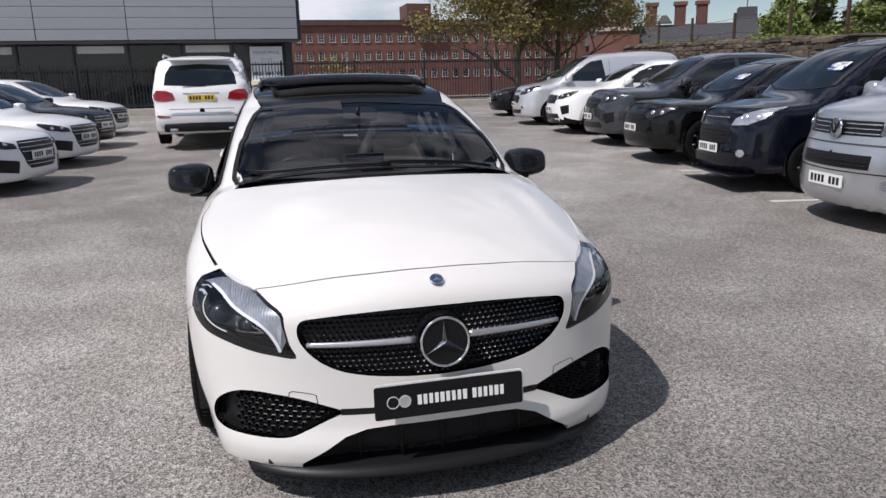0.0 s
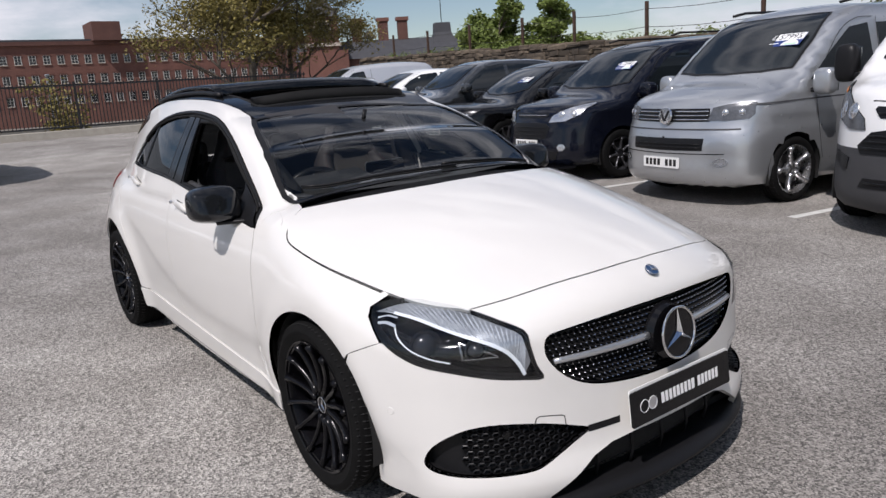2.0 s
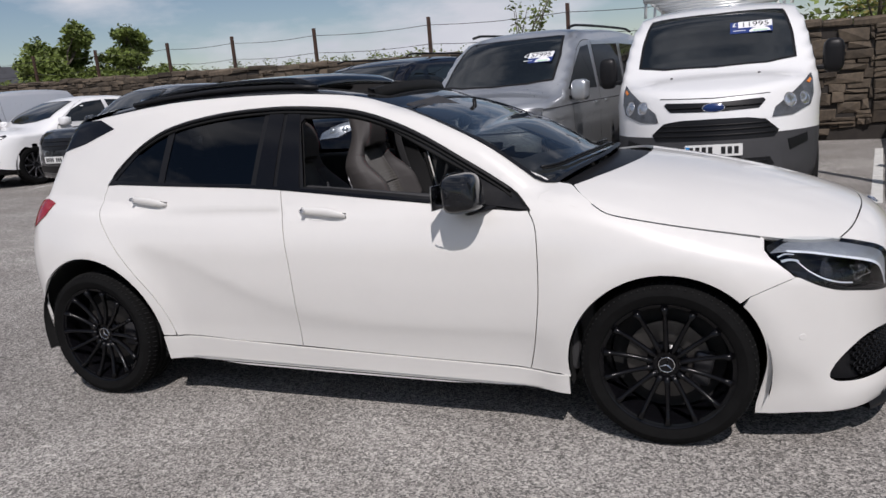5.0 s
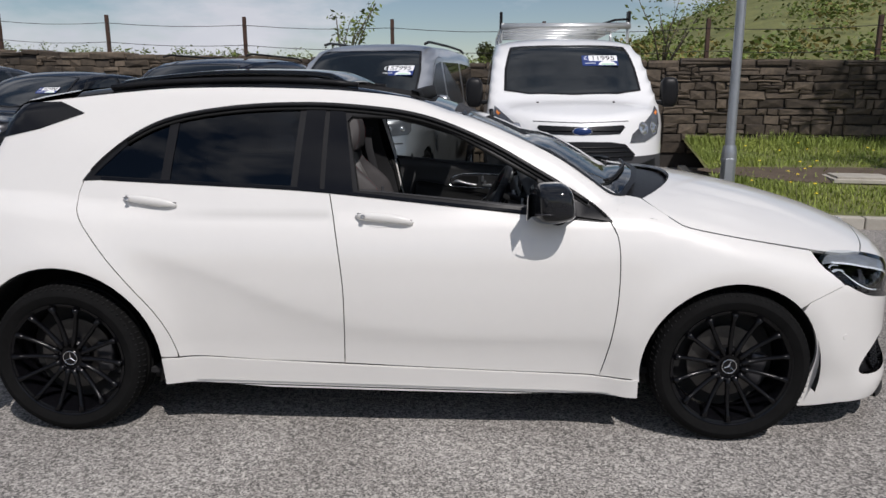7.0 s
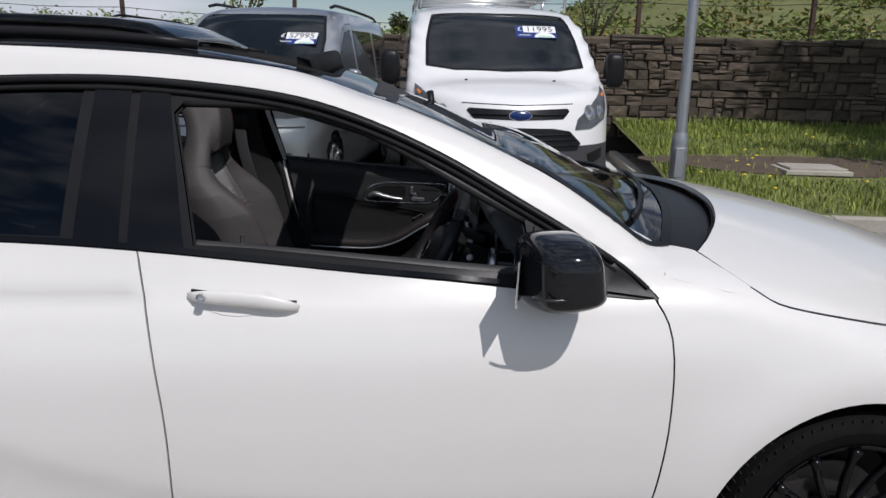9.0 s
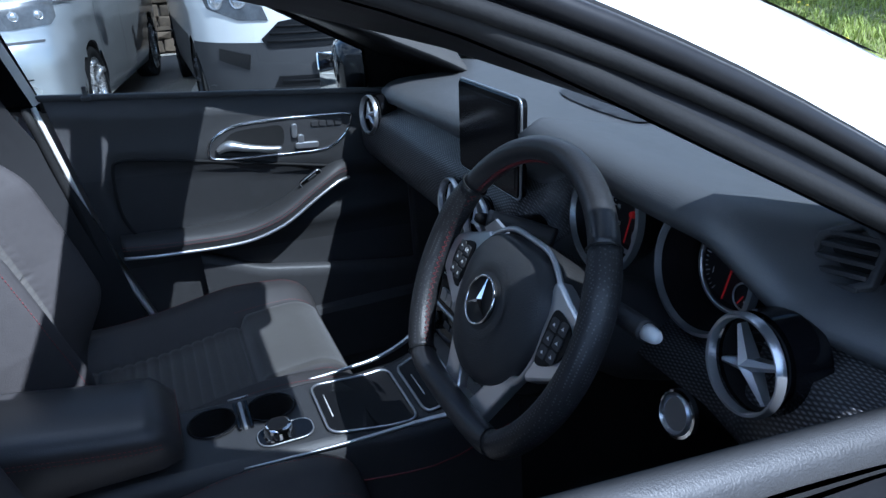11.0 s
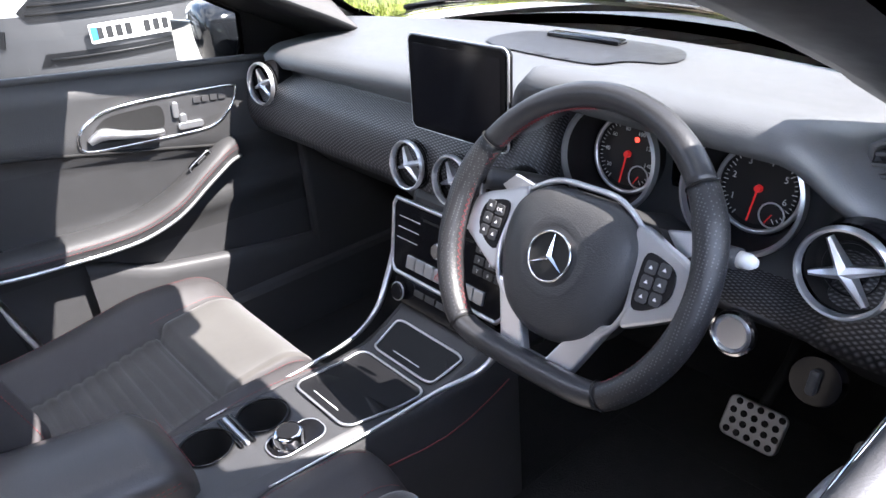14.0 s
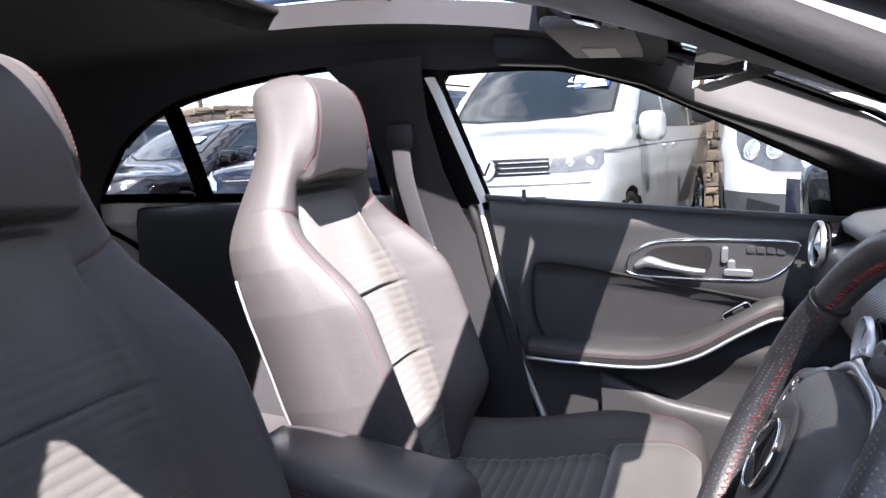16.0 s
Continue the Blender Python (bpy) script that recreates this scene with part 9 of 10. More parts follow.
# armrest
rows = []
for x in np.linspace(-.30, .040, 22):
    e = step((.040 - x) / .030)
    zt = .690 + .040 * step((.03 - x) / .30)
    prof = [(-.082, .612), (-.088, .640), (-.087, zt - .030), (-.080, zt - .010), (-.055, zt), (0, zt + .003), (.055, zt), (.080, zt - .010), (.087, zt - .030), (.088, .640), (.082, .612)]
    rows.append([(x, y * (.82 + .18 * e), .612 + (z - .612) * (.55 + .45 * e)) for y, z in prof])
arm = loft("armrest", rows, M_ARMREST, car, "black leather centre armrest with red stitching", caps=True)
for s in (-1, 1):
    for o in (0, .007):
        stitched("stitch", [(x, s * (.0875 + .0008), .652 + .040 * step((.03 - x) / .30) + o) for x in np.linspace(-.28, .02, 16)], arm)
stitched("stitch", [(.0415, y, .655) for y in np.linspace(-.066, .066, 10)], arm)

# steering wheel
TILT = .482
WM = frame_of((.446, -.345, .918), (0, -1, 0), (math.sin(TILT), 0, math.cos(TILT)))
sw = thing_part("steering_wheel", car, "flat-bottomed leather steering wheel with silver spokes")
sw.matrix_basis = WM


def rim_pt(t, r=.1830):
    x, y = r * math.cos(t), r * math.sin(t)
    lim = -.152
    if y < lim + .02:
        y = lim + .02 - .02 * (1 - math.exp((y - lim - .02) / .02))
    return (x, y, 0)


def rim_piece(a0, a1, rad, material, nm, lab=""):
    ts = np.radians(np.linspace(a0, a1, 40))
    tube(nm, [rim_pt(t) for t in ts], rad, material, sw, lab, n=16, up=(0, 0, 1), flat=1.12)


rim_piece(38, 148, .0160, M_GRIP, "rim_top", "smooth leather rim")
grip_r = np.interp(np.linspace(0, 1, 40), [0, .15, .35, .8, 1], [.0165, .0185, .0172, .0172, .0165])
rim_piece(148, 232, grip_r[::1], M_PERF, "grip", "perforated leather grip")
rim_piece(-52, 38, grip_r[::-1], M_PERF, "grip", "perforated leather grip")
rim_piece(232, 308, .0160, M_GRIP, "rim_bottom", "smooth leather rim")
for a in (38, 148, 232, -52):
    t = radians(a)
    v, f = tube_data([tuple(np.array(rim_pt(t, .1830)) + np.array([.0178 * math.cos(k) * math.cos(t), .0178 * math.cos(k) * math.sin(t), .0195 * math.sin(k)])) for k in np.linspace(0, 6.2832, 21)[:-1]], .0011, 4, True)
    solid("rim_seam", v, f, M_DARK, sw)
for a0, a1 in ((150, 230), (-50, 36), (95, 146), (238, 262), (278, 300)):
    ts = np.radians(np.linspace(a0, a1, 60))
    zig = []
    for k, t in enumerate(ts):
        q = rim_pt(t, .1830 - .0168)
        zig.append((q[0], q[1], .0045 if k % 2 else -.0020))
    tube("red_lacing", zig, .0009, M_STITCH, sw, n=4)
# hub
hubs = thing_part("hub", sw)
hubs.matrix_basis = Matrix.Translation((.002, -.014, -.020))
hub_line = spline([(0, .082), (.055, .079), (.088, .055), (.098, .018), (.090, -.030), (.066, -.075), (.030, -.098), (0, -.102), (-.030, -.098), (-.066, -.075), (-.090, -.030), (-.098, .018), (-.088, .055), (-.055, .079)], 5, True)
rows = []
for k, (sc, z) in enumerate(((1.0, -.045), (1.0, -.004), (.985, .008), (.94, .018), (.85, .026), (.70, .032), (.5, .036), (.25, .038), (.02, .038))):
    rows.append([(x * sc, y * sc, z) for x, y in hub_line])
loft("airbag_cover", rows, M_SOFT, hubs, "domed black airbag cover", closed=True, caps=True)
part("badge_dish", turned([(.036, .0372), (.046, .0385), (.050, .0375)], 32), M_SOFT, hubs, smooth=True)
star_badge("wheel_badge", Matrix.Translation((0, 0, .042)), .0315, hubs, M_DARK, .005)
for s in (-1, 1):
    wing = spline([(s * .080, .066), (s * .120, .056), (s * .158, .040), (s * .168, .020), (s * .166, -.010), (s * .150, -.022), (s * .118, -.040), (s * .098, -.046), (s * .094, .0)], 4, True)
    sp = slab("side_spoke", wing if s > 0 else wing[::-1], .022, Matrix.Translation((0, 0, .012)), M_SATIN, hubs, "satin silver spoke with buttons", bevel=.004)
    pad = spline([(s * .104, .041), (s * .126, .040), (s * .144, .029), (s * .145, .002), (s * .126, -.017), (s * .106, -.021), (s * .102, .01)], 4, True)
    slab("button_pad", pad if s > 0 else pad[::-1], .003, Matrix.Translation((0, 0, .0142)), M_TRIM, sp, bevel=.001)
    for k in range(3):
        for c in range(2):
            bx_ = s * (.1150 + .0165 * c)
            slab("button", rounded(.0146, .0146, .003, 3, bx_, .028 - .0168 * k + .002 * c), .002, Matrix.Translation((0, 0, .0165)), M_HARD, sp, bevel=.0008)
            if s < 0 and k == 0 and c == 0:
                words("mark", "OK", .0068, Matrix.Translation((bx_, .028, .0168)), M_INKW, sp, depth=.0002)
            else:
                slab("mark", [(bx_ - .0025, .0265 - .0168 * k + .002 * c), (bx_ + .0025, .0265 - .0168 * k + .002 * c), (bx_, .0305 - .0168 * k + .002 * c)], .0003, Matrix.Translation((0, 0, .0169)), M_INKW, sp)
    quad = [(s * .090, -.050), (s * .045, -.152), (s * .010, -.136), (s * .048, -.066)]
    slab("lower_arm", quad if s < 0 else quad[::-1], .016, Matrix.Translation((0, 0, .010)), M_SATIN, hubs, "satin silver lower spoke", bevel=.003)
    v, f = tube_data(spline([(s * .094, .062, .004), (s * .104, .0, .010), (s * .092, -.05, .008), (s * .064, -.078, .006)], 5), .004, 6)
    solid("hub_edge", v, f, M_SATIN, hubs)
slab("lower_plate", [(-.026, -.124), (-.045, -.157), (.045, -.157), (.026, -.124)], .018, Matrix.Translation((0, 0, .0115)), M_SATIN, hubs, "satin silver lower plate", bevel=.004)
tube("top_edge", [(x, y, .006) for x, y in spline([(-.094, .058), (-.05, .086), (0, .090), (.05, .086), (.094, .058)], 5)], .004, M_SATIN, hubs, n=6)
col = thing_part("steering_column", car)
bm = turned([(.050, -.05), (.058, -.10), (.070, -.22), (.060, -.30)], 28); bm.transform(WM); part("shroud", bm, M_HARD, col, smooth=True)
for s, pts in ((-1, [tuple(WM.inverted() @ SEATED.inverted() @ Vector(p)) for p in ((.580, -.185, .872), (.553, -.159, .881), (.506, -.124, .895))]), (1, [(.055, .040, -.085), (.115, .046, -.078), (.178, .050, -.070)])):
    q = [tuple(WM @ Vector(p)) for p in pts]
    stk = tube("stalk", spline(q, 6), .0125 if s > 0 else .0165, M_HARD, col, "black stalk", n=12)
    d = (Vector(q[-1]) - Vector(q[-2])).normalized()
    tube("stalk_end", [tuple(Vector(q[-1]) + d * k) for k in (-.001, .014, .020)], [.0100, .0085, .005], M_PLATEW if s > 0 else M_TRIM, stk, n=12)
    if s < 0:
        tube("stalk_ring", [tuple(Vector(q[1]) + d * k) for k in (.01, .016)], .0146, M_SATIN, stk, n=12)
    pp = [tuple(WM @ Vector((s * x, y, z))) for x, y, z in ((.10, .055, -.045), (.135, .062, -.040), (.150, .045, -.038), (.128, .030, -.042))]
    solid("paddle", pp + [tuple(Vector(p) + Vector((.004, 0, .001))) for p in pp], [(0, 1, 2, 3), (7, 6, 5, 4), (0, 4, 5, 1), (1, 5, 6, 2), (2, 6, 7, 3), (3, 7, 4, 0)], M_SATIN, col, "silver shift paddle", smooth=False)

# instruments
for gy, marks in ((-.243, ("20", "40", "60", "80", "100", "120", "140")), (-.447, ("1", "2", "3", "4", "5", "6"))):
    gm = frame_of((.722, gy, .930), (0, -1, 0), (.18, 0, 1))
    gg = thing_part("instrument_dial", car, "round dial in a chrome-edged tube with red needle")
    gg.matrix_basis = gm
    part("tube", turned([(.080, .055), (.077, .058), (.074, .052), (.064, .004), (.0, .002)], 48), M_TRIM, gg, smooth=True)
    part("rim", turned([(.083, .050), (.082, .061), (.0775, .063), (.0745, .055)], 56), M_SATIN, gg, smooth=True)
    part("face", turned([(0, .0035), (.060, .0035)], 48), M_DIAL, gg)
    v, f = tube_data([(.057 * math.cos(t), .057 * math.sin(t), .006) for t in np.linspace(0, 6.2832, 57)[:-1]], .0034, 8, True); solid("chrome_ring", v, f, M_SATIN, gg)
    tk = bmesh.new()
    for k in range(41):
        a = radians(235 - 290 * k / 40)
        L_ = .007 if k % 4 == 0 else .004
        b2 = box(L_, .0011, .0004, (.0500 - L_ / 2, 0, .0046)); b2.transform(Matrix.Rotation(a, 4, "Z"))
        tmpm = bpy.data.meshes.new("t"); b2.to_mesh(tmpm); b2.free(); tk.from_mesh(tmpm); bpy.data.meshes.remove(tmpm)
    tagged(part("tick_ring", tk, M_INKW, gg), kind="stuff")
    for k, mk in enumerate(marks):
        a = radians(235 - 290 * (k + .5 if len(marks) == 7 else k + .6) / (len(marks) + .5))
        words("figure", mk, .0088 if len(marks) == 7 else .012, Matrix.Translation((.0375 * math.cos(a), .0375 * math.sin(a), .0046)), M_INKW, gg, depth=.0002)
    part("needle_hub", turned([(0, .010), (.0045, .010), (.0055, .004)], 20), M_REDPAINT, gg)
    bm = box(.046, .0022, .0012, (.022, 0, .0085)); bm.transform(Matrix.Rotation(radians(-97), 4, "Z")); part("needle", bm, M_REDPAINT, gg, "red needle")
    sub = (.024, -.030)
    v, f = tube_data([(sub[0] + .0165 * math.cos(t), sub[1] + .0165 * math.sin(t), .006) for t in np.linspace(0, 6.2832, 33)[:-1]], .0013, 5, True); solid("small_ring", v, f, M_SATIN, gg)
    bm = box(.014, .0014, .001, (.006, 0, .007)); bm.transform(Matrix.Translation((*sub, 0)) @ Matrix.Rotation(radians(-120), 4, "Z")); part("small_needle", bm, M_REDPAINT, gg)
    if gy > -.3:
        part("warning_lamp", turned([(0, .005), (.0042, .005)], 14, "z", (.012, .024, 0)), M_TELLTALE, gg, "lit red warning lamp")
words("clock", "12:39", .011, frame_of((.728, -.345, .975), (0, -1, 0), (.18, 0, 1)), M_INKW, dash)
part("centre_display", box(.004, .07, .085, (.733, -.345, .925), .003), M_DISPLAY, dash)
# start button, lamp switch, pedals
bm = turned([(.026, 0), (.026, .006), (.0235, .009), (.021, .007), (.020, .004), (0, .004)], 36); bm.transform(frame_of((.610, -.490, .778), (0, -1, 0), (.25, 0, 1)))
st_ = part("start_button", bm, M_SATIN, car, "round satin start button", smooth=True)
bm = turned([(.0305, -.004), (.0298, .003), (.026, .004)], 36); bm.transform(frame_of((.610, -.490, .778), (0, -1, 0), (.25, 0, 1))); part("collar", bm, M_CHROME, st_, smooth=True)
bm = turned([(0, .006), (.030, .005), (.033, 0), (.033, -.01)], 32)
lm = frame_of((.615, -.597, .757), (0, -1, 0), (.30, 0, 1)); bm.transform(lm)
ls = part("light_switch", bm, M_PIANO, car, "round black lamp switch", smooth=True)
bm = box(.012, .032, .014, (0, 0, .010), .004); bm.transform(lm); part("switch_grip", bm, M_HARD, ls)
for p, w, h, tilt_ in (((.85, -.435, .440), .105, .075, .55), ((.89, -.600, .39), .045, .14, .45)):
    pm_ = frame_of(p, (0, -1, 0), (math.sin(tilt_), 0, math.cos(tilt_)))
    pd = slab("pedal", rounded(w, h, .014), .012, pm_, M_STEEL, car, "drilled steel pedal with black studs", bevel=.003)
    for iy in range(int(h / .018)):
        for ix in range(int(w / .019)):
            bm = turned([(0, .003), (.0050, .003), (.0062, 0)], 10); bm.transform(pm_ @ Matrix.Translation((-w / 2 + .014 + .019 * ix + (.005 if iy % 2 else 0), -h / 2 + .012 + .018 * iy, 0))); part("rubber_stud", bm, M_RUBBER, pd)
    tube("pedal_arm", [tuple(pm_ @ Vector((0, h * .3, -.012))), tuple(pm_ @ Vector((0, h * .3 + .10, -.06))), tuple(pm_ @ Vector((0, h * .3 + .3, -.05)))], .010, M_DARK, pd, n=6)

# doors inside
def door_inside(s):
    dc = thing_part("door_card", car, "black door trim with leather armrest and silver strip")
    Y = lambda y: s * y
    top_z = lambda x: 1.036 - .106 * (x + .131)
    rear_x = lambda z: float(np.interp(z, [.30, .476, .677, .905, 1.06], [.06, .012, -.055, -.100, -.130]))
    rows = []
    ts = np.linspace(0, 1, 34)
    for t in ts:
        row = []
        zz = None
        for u in np.linspace(0, 1, 46):
            z = .28 + (1.0 - .28) * t
            x0 = rear_x(z)
            x = x0 + (.86 - x0) * u
            zt = top_z(x)
            z = .28 + (zt - .28) * t
            y = .742 - .010 * step((.95 - z) / .1)
            line = .852 - .20 * (x - .193)
            if x > -.02 and z < line:
                y -= -.016 * step((line - z) / .02) * step((z - .66) / .03)
            y += .016 * step((.66 - z) / .04) * step((x - .05) / .2)
            if t > .96:
                y += .020 * ((t - .96) / .04) ** 2
            row.append((x, Y(y), z))
        rows.append(row)
    cardm = loft("card", rows, [M_SOFT, M_DOORSKIN, M_HARD], dc, slots=lambda i, j: 2 if .28 + .72 * ts[i] < .60 else (1 if .28 + .72 * ts[i] < .82 else 0))
    # ledge under the window
    xs = np.linspace(-.13, .70, 24)
    loft("ledge", [[(x, Y(.742 + .020), top_z(x)), (x, Y(.756), top_z(x) + .012), (x, Y(.772), top_z(x) + .014), (x, Y(.785), top_z(x) + .004), (x, Y(.790), top_z(x) - .03)] for x in xs], M_SOFT, dc)
    part("lock_pin", turned([(.010, -.004), (.011, .004), (.006, .008), (.0045, .020), (.0055, .026), (0, .028)], 16, "z", (-.03, Y(.757), top_z(-.03) + .006)), M_HARD, dc, smooth=True)
    # handle bowl with seat switches
    hm = frame_of((.385, Y(.7345), .882), (s * 1.0, 0, -.075 * s), (0, 0, 1)) if s < 0 else frame_of((.385, Y(.7345), .882), (1.0, 0, -.075), (0, 0, 1))
    flipx = 1
    bez = spline([(-.178, -.018), (-.165, .010), (-.120, .036), (-.04, .046), (.08, .050), (.165, .050), (.178, .040), (.160, .0), (.120, -.032), (.06, -.040), (-.08, -.042), (-.165, -.040)], 4, True)
    if s < 0:
        bez = [(-x, y) for x, y in bez]
    Hm = hm
    hb = slab("handle_bezel", bez, .006, Hm @ Matrix.Translation((0, 0, .002)), M_HARD, dc)
    v, f = tube_data([Hm @ Vector((x, y, .003)) for x, y in dense(bez, .02)], .0036, 6, True); solid("bezel_trim", v, f, M_CHROME, hb, "chrome bezel")
    k = -1 if s < 0 else 1
    bowl = [(k * x, y) for x, y in spline([(-.150, -.022), (-.120, .020), (-.05, .030), (.0, .028), (-.004, -.022), (-.07, -.030)], 4, True)]
    slab("bowl", bowl, .002, Hm @ Matrix.Translation((0, 0, .0035)), M_DARK, hb)
    hv = [Hm @ Vector((k * x, y, z)) for x, y, z in spline([(-.158, -.022, .006), (-.13, -.008, .010), (-.09, -.014, .018), (-.04, -.020, .022), (-.008, -.022, .020)], 5)]
    v, f = tube_data([tuple(q) for q in hv], np.interp(np.linspace(0, 1, 21), [0, .25, .6, 1], [.008, .016, .010, .008]), 10, flat=.8); solid("lever", v, f, M_SATIN, hb, "satin silver door lever")
    for x, y, w, h, mm in ((.030, .016, .014, .036, M_SATIN), (.060, -.022, .060, .016, M_SATIN), (.045, -.005, .016, .022, M_SATIN)):
        slab("seat_switch", rounded(w, h, min(w, h) * .45, 4, k * x, y), .008, Hm @ Matrix.Translation((0, 0, .010)), mm, hb, "silver seat switch", bevel=.002)
    for i in range(4):
        slab("memory_key", rounded(.017, .014, .003, 3, k * (.082 + .020 * i), .030), .003, Hm @ Matrix.Translation((0, 0, .006)), M_HARD, hb, bevel=.0008)
    # armrest with pull
    pth = spline([(-.03, .674), (.08, .668), (.20, .662), (.28, .668), (.36, .694), (.44, .738), (.50, .766), (.535, .770)], 6)
    wv_ = np.interp(np.linspace(0, 1, len(pth)), [0, .1, .55, .8, 1], [.036, .044, .048, .036, .022])
    rows = []
    for (x, z), w in zip(pth, wv_):
        rows.append([(x, Y(.742), z + .030), (x, Y(.742 - w * .5), z + .034), (x, Y(.742 - w * 1.25), z + .028), (x, Y(.742 - w * 1.6), z + .012), (x, Y(.742 - w * 1.55), z - .004), (x, Y(.742 - w * 1.2), z - .016), (x, Y(.742), z - .022)])
    ar = loft("door_armrest", rows, M_DOORSKIN, dc, "leather door armrest rising to a pull", caps=True)
    tube("silver_strip", [(x, Y(.742 - w * 1.56), z - .010) for (x, z), w in zip(pth, wv_)], .0045, M_SATIN, ar, "satin silver strip", n=8)
    for o in (.010, .018):
        stitched("stitch", [(x, Y(.742 - w * 1.60 - .0012 + (.002 if o > .012 else 0)), z + o) for (x, z), w in list(zip(pth, wv_))], ar)
    wm_ = frame_of((.438, Y(.742 - .030), .772), (.85, 0, .50), (0, -s * .5, .9))
    sl_ = slab("window_switch", rounded(.060, .026, .008), .006, wm_, M_PIANO, ar, "silver-edged window switch", bevel=.001)
    v, f = tube_data([wm_ @ Vector((x, y, .001)) for x, y in dense(rounded(.062, .028, .009), .02)], .0014, 5, True); solid("switch_edge", v, f, M_SATIN, sl_)
    slab("switch_key", rounded(.026, .017, .003), .003, wm_ @ Matrix.Translation((.004, 0, .004)), M_HARD, sl_, bevel=.001)
    # seams of the inset panel
    sm_ = spline([(.010, .690), (-.015, .76), (-.012, .862), (.012, .884), (.10, .872), (.25, .842), (.40, .811), (.52, .785)], 6)
    tube("panel_seam", [(x, Y(.7335 if z < .95 else .74), z) for x, z in sm_], .0042, M_DARK, dc, n=6)
    # pocket
    loft("map_pocket", [[(x, Y(.745), z), (x, Y(.722), z + .004), (x, Y(.712), z - .006), (x, Y(.710), z - .03), (x, Y(.715), .30)] for x, z in spline([(.14, .628), (.20, .598), (.28, .560), (.36, .542), (.50, .515), (.66, .490), (.78, .480)], 4)], M_HARD, dc, "hard plastic map pocket")
    # white painted door frame edge and B pillar
    tube("painted_edge", [(rear_x(z) - .012, Y(.735), z) for z in np.linspace(.34, 1.03, 16)], .006, M_WHITE, dc, "white painted door edge", n=8)
    tube("door_seal", [(rear_x(z) - .028, Y(.725), z) for z in np.linspace(.34, 1.03, 16)], .010, M_RUBBER, dc, n=8)
    if s > 0:
        loft("painted_jamb", [[(x - w, Y(y - .012), z), (x, Y(y), z + .002), (x + .004, Y(y + .02), z + .002)] for x, y, z, w in ((-.128, .752, 1.03, .008), (-.150, .722, 1.12, .009), (-.172, .685, 1.21, .009), (-.188, .652, 1.285, .010), (-.20, .63, 1.33, .010))], M_WHITE, car, "white painted door jamb")
    bp = [[(x + dx_, Y(y + .004 * abs(dx_) / .06), z) for dx_ in np.linspace(-w, w, 9)] for x, y, z, w in ((-.10, .70, .32, .10), (-.14, .705, .50, .12), (-.19, .71, .72, .13), (-.235, .715, .90, .115), (-.262, .712, 1.02, .085), (-.285, .685, 1.12, .078), (-.305, .650, 1.24, .082), (-.315, .610, 1.33, .10), (-.318, .57, 1.375, .12))]
    pil = loft("pillar_trim", bp, M_PILLAR, car, "black centre pillar trim")
    part("belt_guide", box(.075, .030, .060, (-.292, Y(.648), 1.205), .012), M_PILLAR, pil, smooth=True)
    blt = [(-.292, Y(.640), 1.185), (-.285, Y(.638), 1.10), (-.265, Y(.645), 1.0), (-.25, Y(.655), .93), (-.23, Y(.67), .80), (-.20, Y(.67), .55)]
    tube("seat_belt", spline(blt, 5), .024, M_BELT, pil, "black seat belt webbing", n=10, flat=.10, up=(0, s, 0.01))
    part("belt_tongue", box(.055, .016, .035, (-.248, Y(.640), .925), .006), M_SATIN, pil, "bright belt tongue", smooth=True)
    # rear door trim
    rr = [[(x, Y(y), z) for x in np.linspace(-1.2, -.30, 12)] for y, z in ((.70, .30), (.715, .60), (.735, .85), (.748, 1.02), (.760, 1.055), (.775, 1.06))]
    loft("rear_door_card", rr, M_HARD, car, "black rear door trim")
    # A pillar trim and the lining along the roof rail, down to the quarter panel
    TOPX = [-1.60, -1.50, -1.30, -1.235, -1.17, -1.055, -.93, -.872, -.64, -.4, -.15, -.02, .10, .25, .41, .582, .70, .80]
    TOPZ = [.80, .82, .90, 1.045, 1.112, 1.210, 1.262, 1.285, 1.321, 1.331, 1.296, 1.294, 1.281, 1.233, 1.149, 1.052, .998, .942]
    HIX, HIA = [-1.6, -1.2, -.8, -.4, -.05, .14, .235, .31, .457, .582, .70, .80], [38.5, 39.0, 39.5, 39.3, 38.0, 35.5, 32.5, 29.5, 22.4, 16.8, 10.8, 5.2]
    for nm, x0, x1, mt, lab in (("rail_lining", -1.60, .33, M_HEADLINE, "black lining along the roof rail"),):
        xs = np.linspace(x0, x1, 10 if x0 > 0 else 34)
        lo = [a for _, a in ring_of([(x, float(np.interp(x, TOPX, TOPZ))) for x in xs])]
        ap = []
        for x, a0 in zip(xs, lo):
            ang = np.linspace(a0 + .4, max(float(np.interp(x, HIX, HIA)), a0 + 3), 9)
            p = at_ring(s)(np.stack([np.full(9, x), ang], 1))
            n_ = slope_of(hero_field, p)
            k = np.linspace(-1, 1, 9)[:, None]
            ap.append([tuple(q) for q in p - n_ * (.024 + .012 * (1 - k**2))])
        loft(nm, ap, mt, car, lab)
    # deep casing behind the window: from the opening to its inner edge and up to the windscreen
    INX = [-.02, .08, .178, .25, .28, .33, .376, .43, .462, .58, .60, .71, .757, .80]
    INZ = [1.276, 1.252, 1.225, 1.203, 1.195, 1.176, 1.159, 1.137, 1.126, 1.077, 1.066, 1.016, .992, .968]
    xs = np.linspace(-.02, .79, 28)
    lo = [a for _, a in ring_of([(x, float(np.interp(x, TOPX, TOPZ))) for x in xs])]
    ap = []
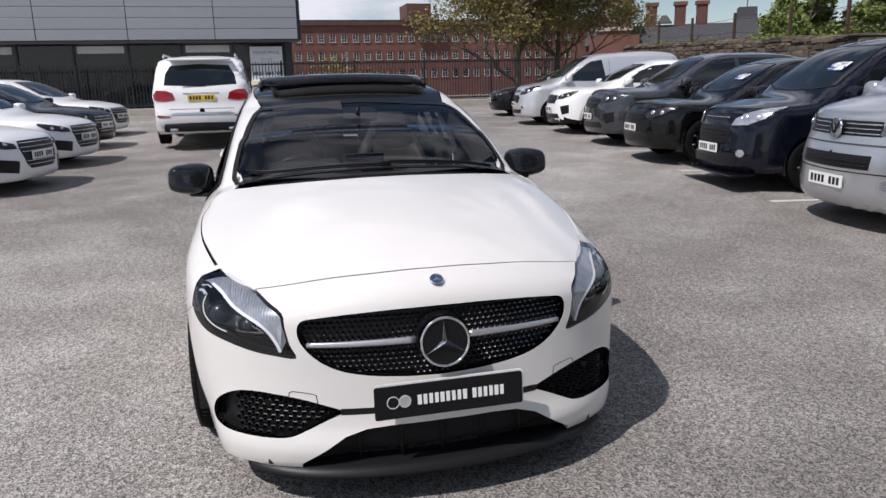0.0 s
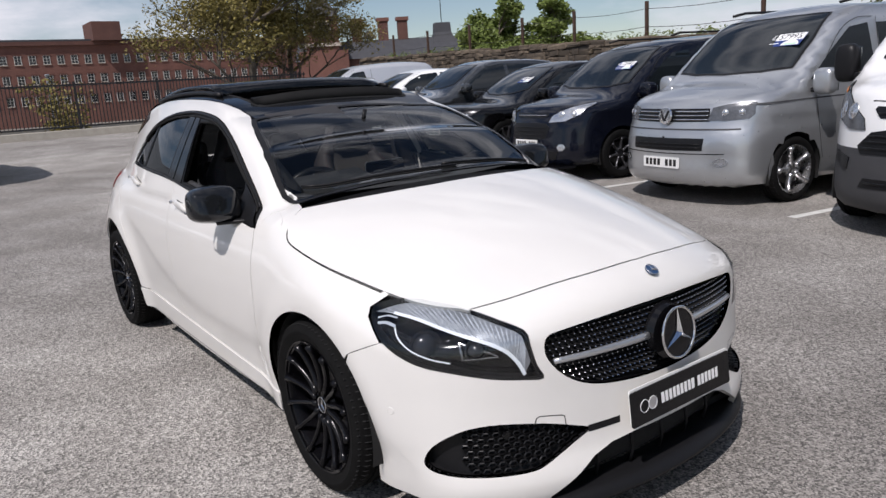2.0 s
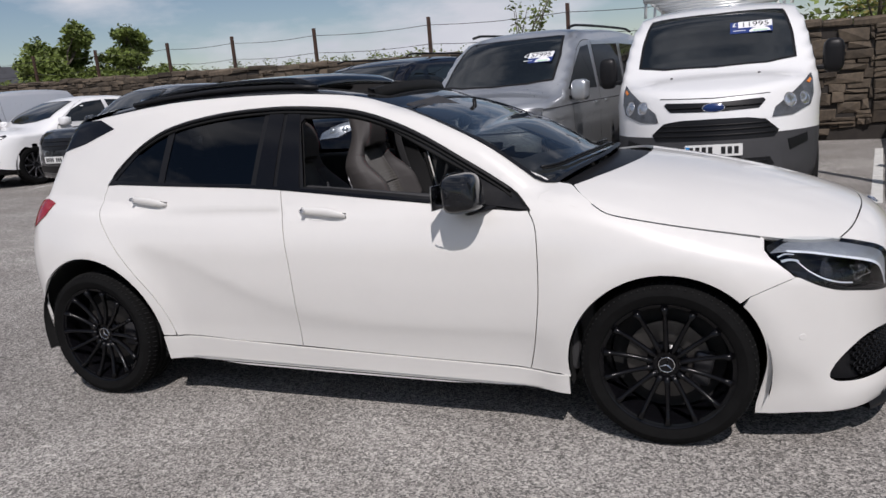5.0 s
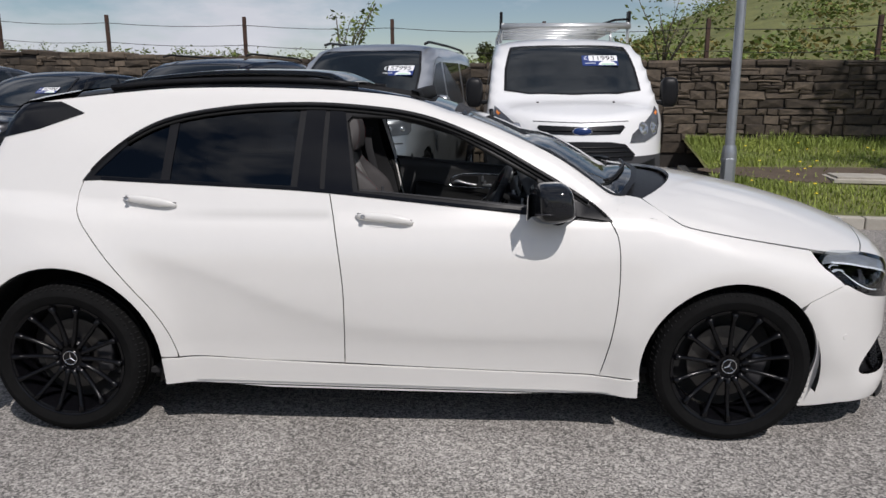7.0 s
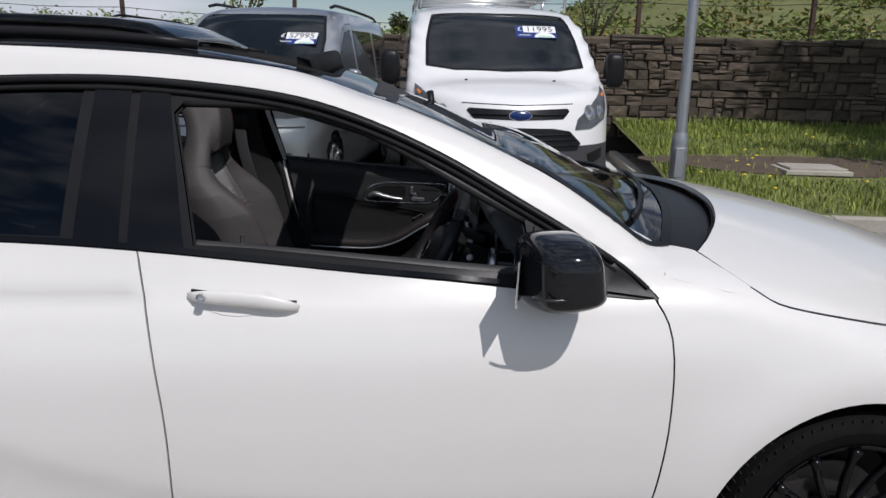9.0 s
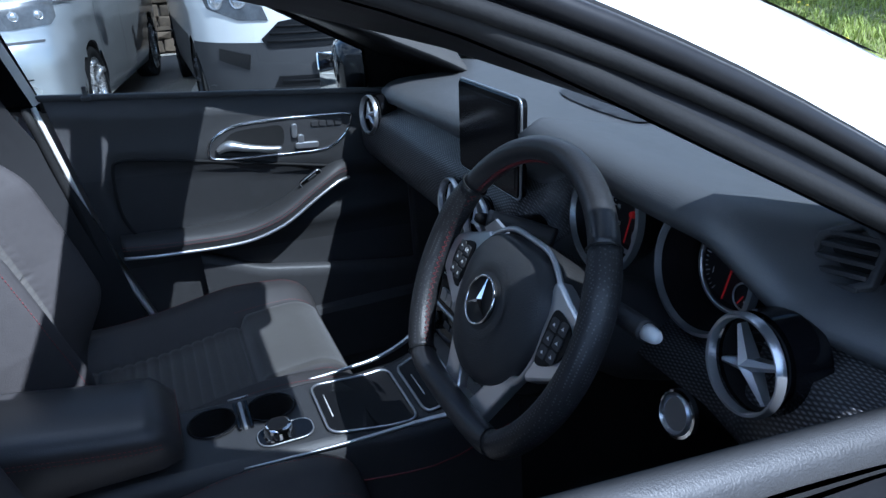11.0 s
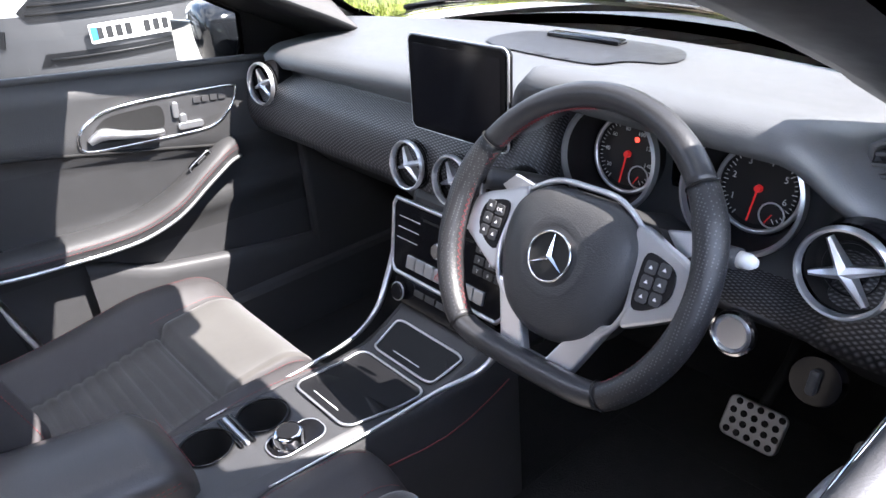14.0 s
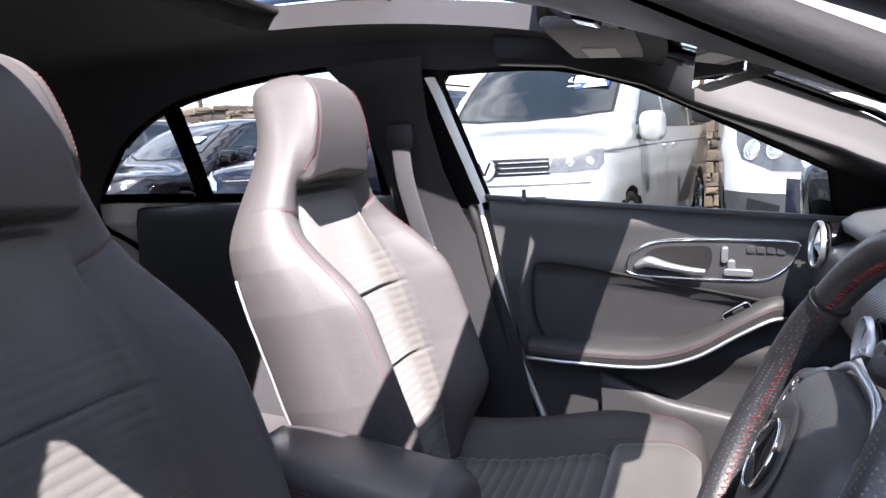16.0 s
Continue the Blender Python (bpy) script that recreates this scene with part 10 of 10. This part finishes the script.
    for x, a0 in zip(xs, lo):
        p = at_ring(s)(np.array([(x, a0 + .2), (x, max(float(np.interp(x, HIX, HIA)), a0 + 3))]))
        p = p - slope_of(hero_field, p) * np.array([[.012], [.026]])
        if x > .302:
            gy = float(np.interp(x, [.302, .36, .457, .582, .70, .81], [.530, .555, .580, .608, .642, .664])) - .006
            p[1] = at_top(np.array([(x, s * gy)]))[0] - [0, 0, .012]
        z = float(np.interp(x, INX, INZ))
        b = np.array([x, s * (.520 + .06 * (x - .336)), z if s < 0 else max(z, float(np.interp(x, TOPX, TOPZ)) - .012)])
        ap.append([tuple(q) for q in (p[0], p[0] * .62 + b * .38 - [0, 0, .003], p[0] * .2 + b * .8 - [0, 0, .002], b + [0, -s * .002, .003], b + [0, -s * .004, .012], p[1] * .5 + b * .5 + [0, -s * .006, 0], p[1])])
    loft("window_casing", ap, [M_TRIM, M_VISOR], car, "black casing and grey fabric pillar trim beside the windscreen", slots=lambda i, j: 1 if j > 3 and xs[i] > .33 else 0)


for s in (1, -1):
    door_inside(s)
for ob in list(car.children):
    if ob not in BODY_PARTS and not ob.name.startswith(("rail_lining", "window_casing")):
        ob.matrix_basis = SEATED @ ob.matrix_basis
# headlining with the roof opening
def lining(uv):
    return at_top(uv) - np.array([0, 0, .045])


hl_half = [(-1.45, 0), (-1.45, .46), (-1.2, .50), (-.8, .55), (-.3, .555), (.0, .545), (.13, .54), (.285, .525), (.305, .3), (.31, 0)]
hl_line = hl_half + [(x, -y) for x, y in hl_half[::-1][1:-1]]
hole2 = rounded(open_front - open_back + .02, 2 * open_y - .04, .05, 5, (open_front + open_back) / 2 - .02, 0)
uv, tris, rings = fill(hl_line, .06, [hole2])
p = lining(uv)
solid("headlining", p, [tuple(t) for t in tris], M_HEADLINE, car, "black fabric headlining")
vv, ff = [], []
for x, y in dense(hole2, .04):
    q = at_top(np.array([(x, y)]))[0]
    vv += [(x, y, q[2] - .046), (x, y, q[2] - .002)]
k = len(vv) // 2
solid("opening_edge", vv, [(2 * i, 2 * ((i + 1) % k), 2 * ((i + 1) % k) + 1, 2 * i + 1) for i in range(k)], M_LININGEDGE, car, "grey fabric edge of the roof opening")
oc = thing_part("overhead_console", car, "gloss black overhead lamp console")
part("body", box(.10, .17, .026, (.222, 0, 1.288), .010, rot=Euler((0, .30, 0)).to_matrix()), M_PIANO, oc, smooth=True)
for y in (-.06, .06):
    part("lamp", box(.035, .05, .01, (.218, y * .8, 1.2765), .004, rot=Euler((0, .30, 0)).to_matrix()), M_DISPLAY, oc)
for s in (-1, 1):
    if s > 0:
        vis = part("sun_visor", box(.130, .30, .018, (.200, .300, 1.284), .008, rot=Euler((-.05, .08, 0)).to_matrix()), M_VISOR, car, "folded grey sun visor", smooth=True)
        part("visor_card", box(.055, .10, .004, (.195, .375, 1.2710), .002, rot=Euler((-.05, .08, 0)).to_matrix()), M_VISORCARD, vis, "pale warning card")
    else:
        # enlarged and set forward, out of view, to keep sun off the passenger cushion
        part("sun_visor", box(.205, .38, .018, (.350, -.270, 1.276), .008, rot=Euler((.06, .42, 0)).to_matrix()), M_HEADLINE, car, "oversized dark sun visor, set forward to shade the seat", smooth=True)
    hp = [(-.02, s * .565, 1.345), (-.01, s * .535, 1.325), (.06, s * .535, 1.315), (.13, s * .538, 1.305), (.14, s * .565, 1.315)]
    tube("grab_handle", spline(hp, 6), .010, M_HARD, car, "black grab handle", n=8)
rvm = thing_part("rear_view_mirror", car, "black-framed rear view mirror")
part("frame", box(.03, .25, .070, (.386, -.058, 1.212), .012, rot=Euler((0, .12, .20)).to_matrix()), M_TRIM, rvm, smooth=True)
part("glass", box(.004, .232, .057, (.3700, -.0613, 1.2101), .001, rot=Euler((0, .12, .20)).to_matrix()), M_MIRRORGLASS, rvm)
tube("stem", [(.40, -.03, 1.225), (.425, -.01, 1.27), (.42, 0, 1.30)], .011, M_TRIM, rvm, n=8)
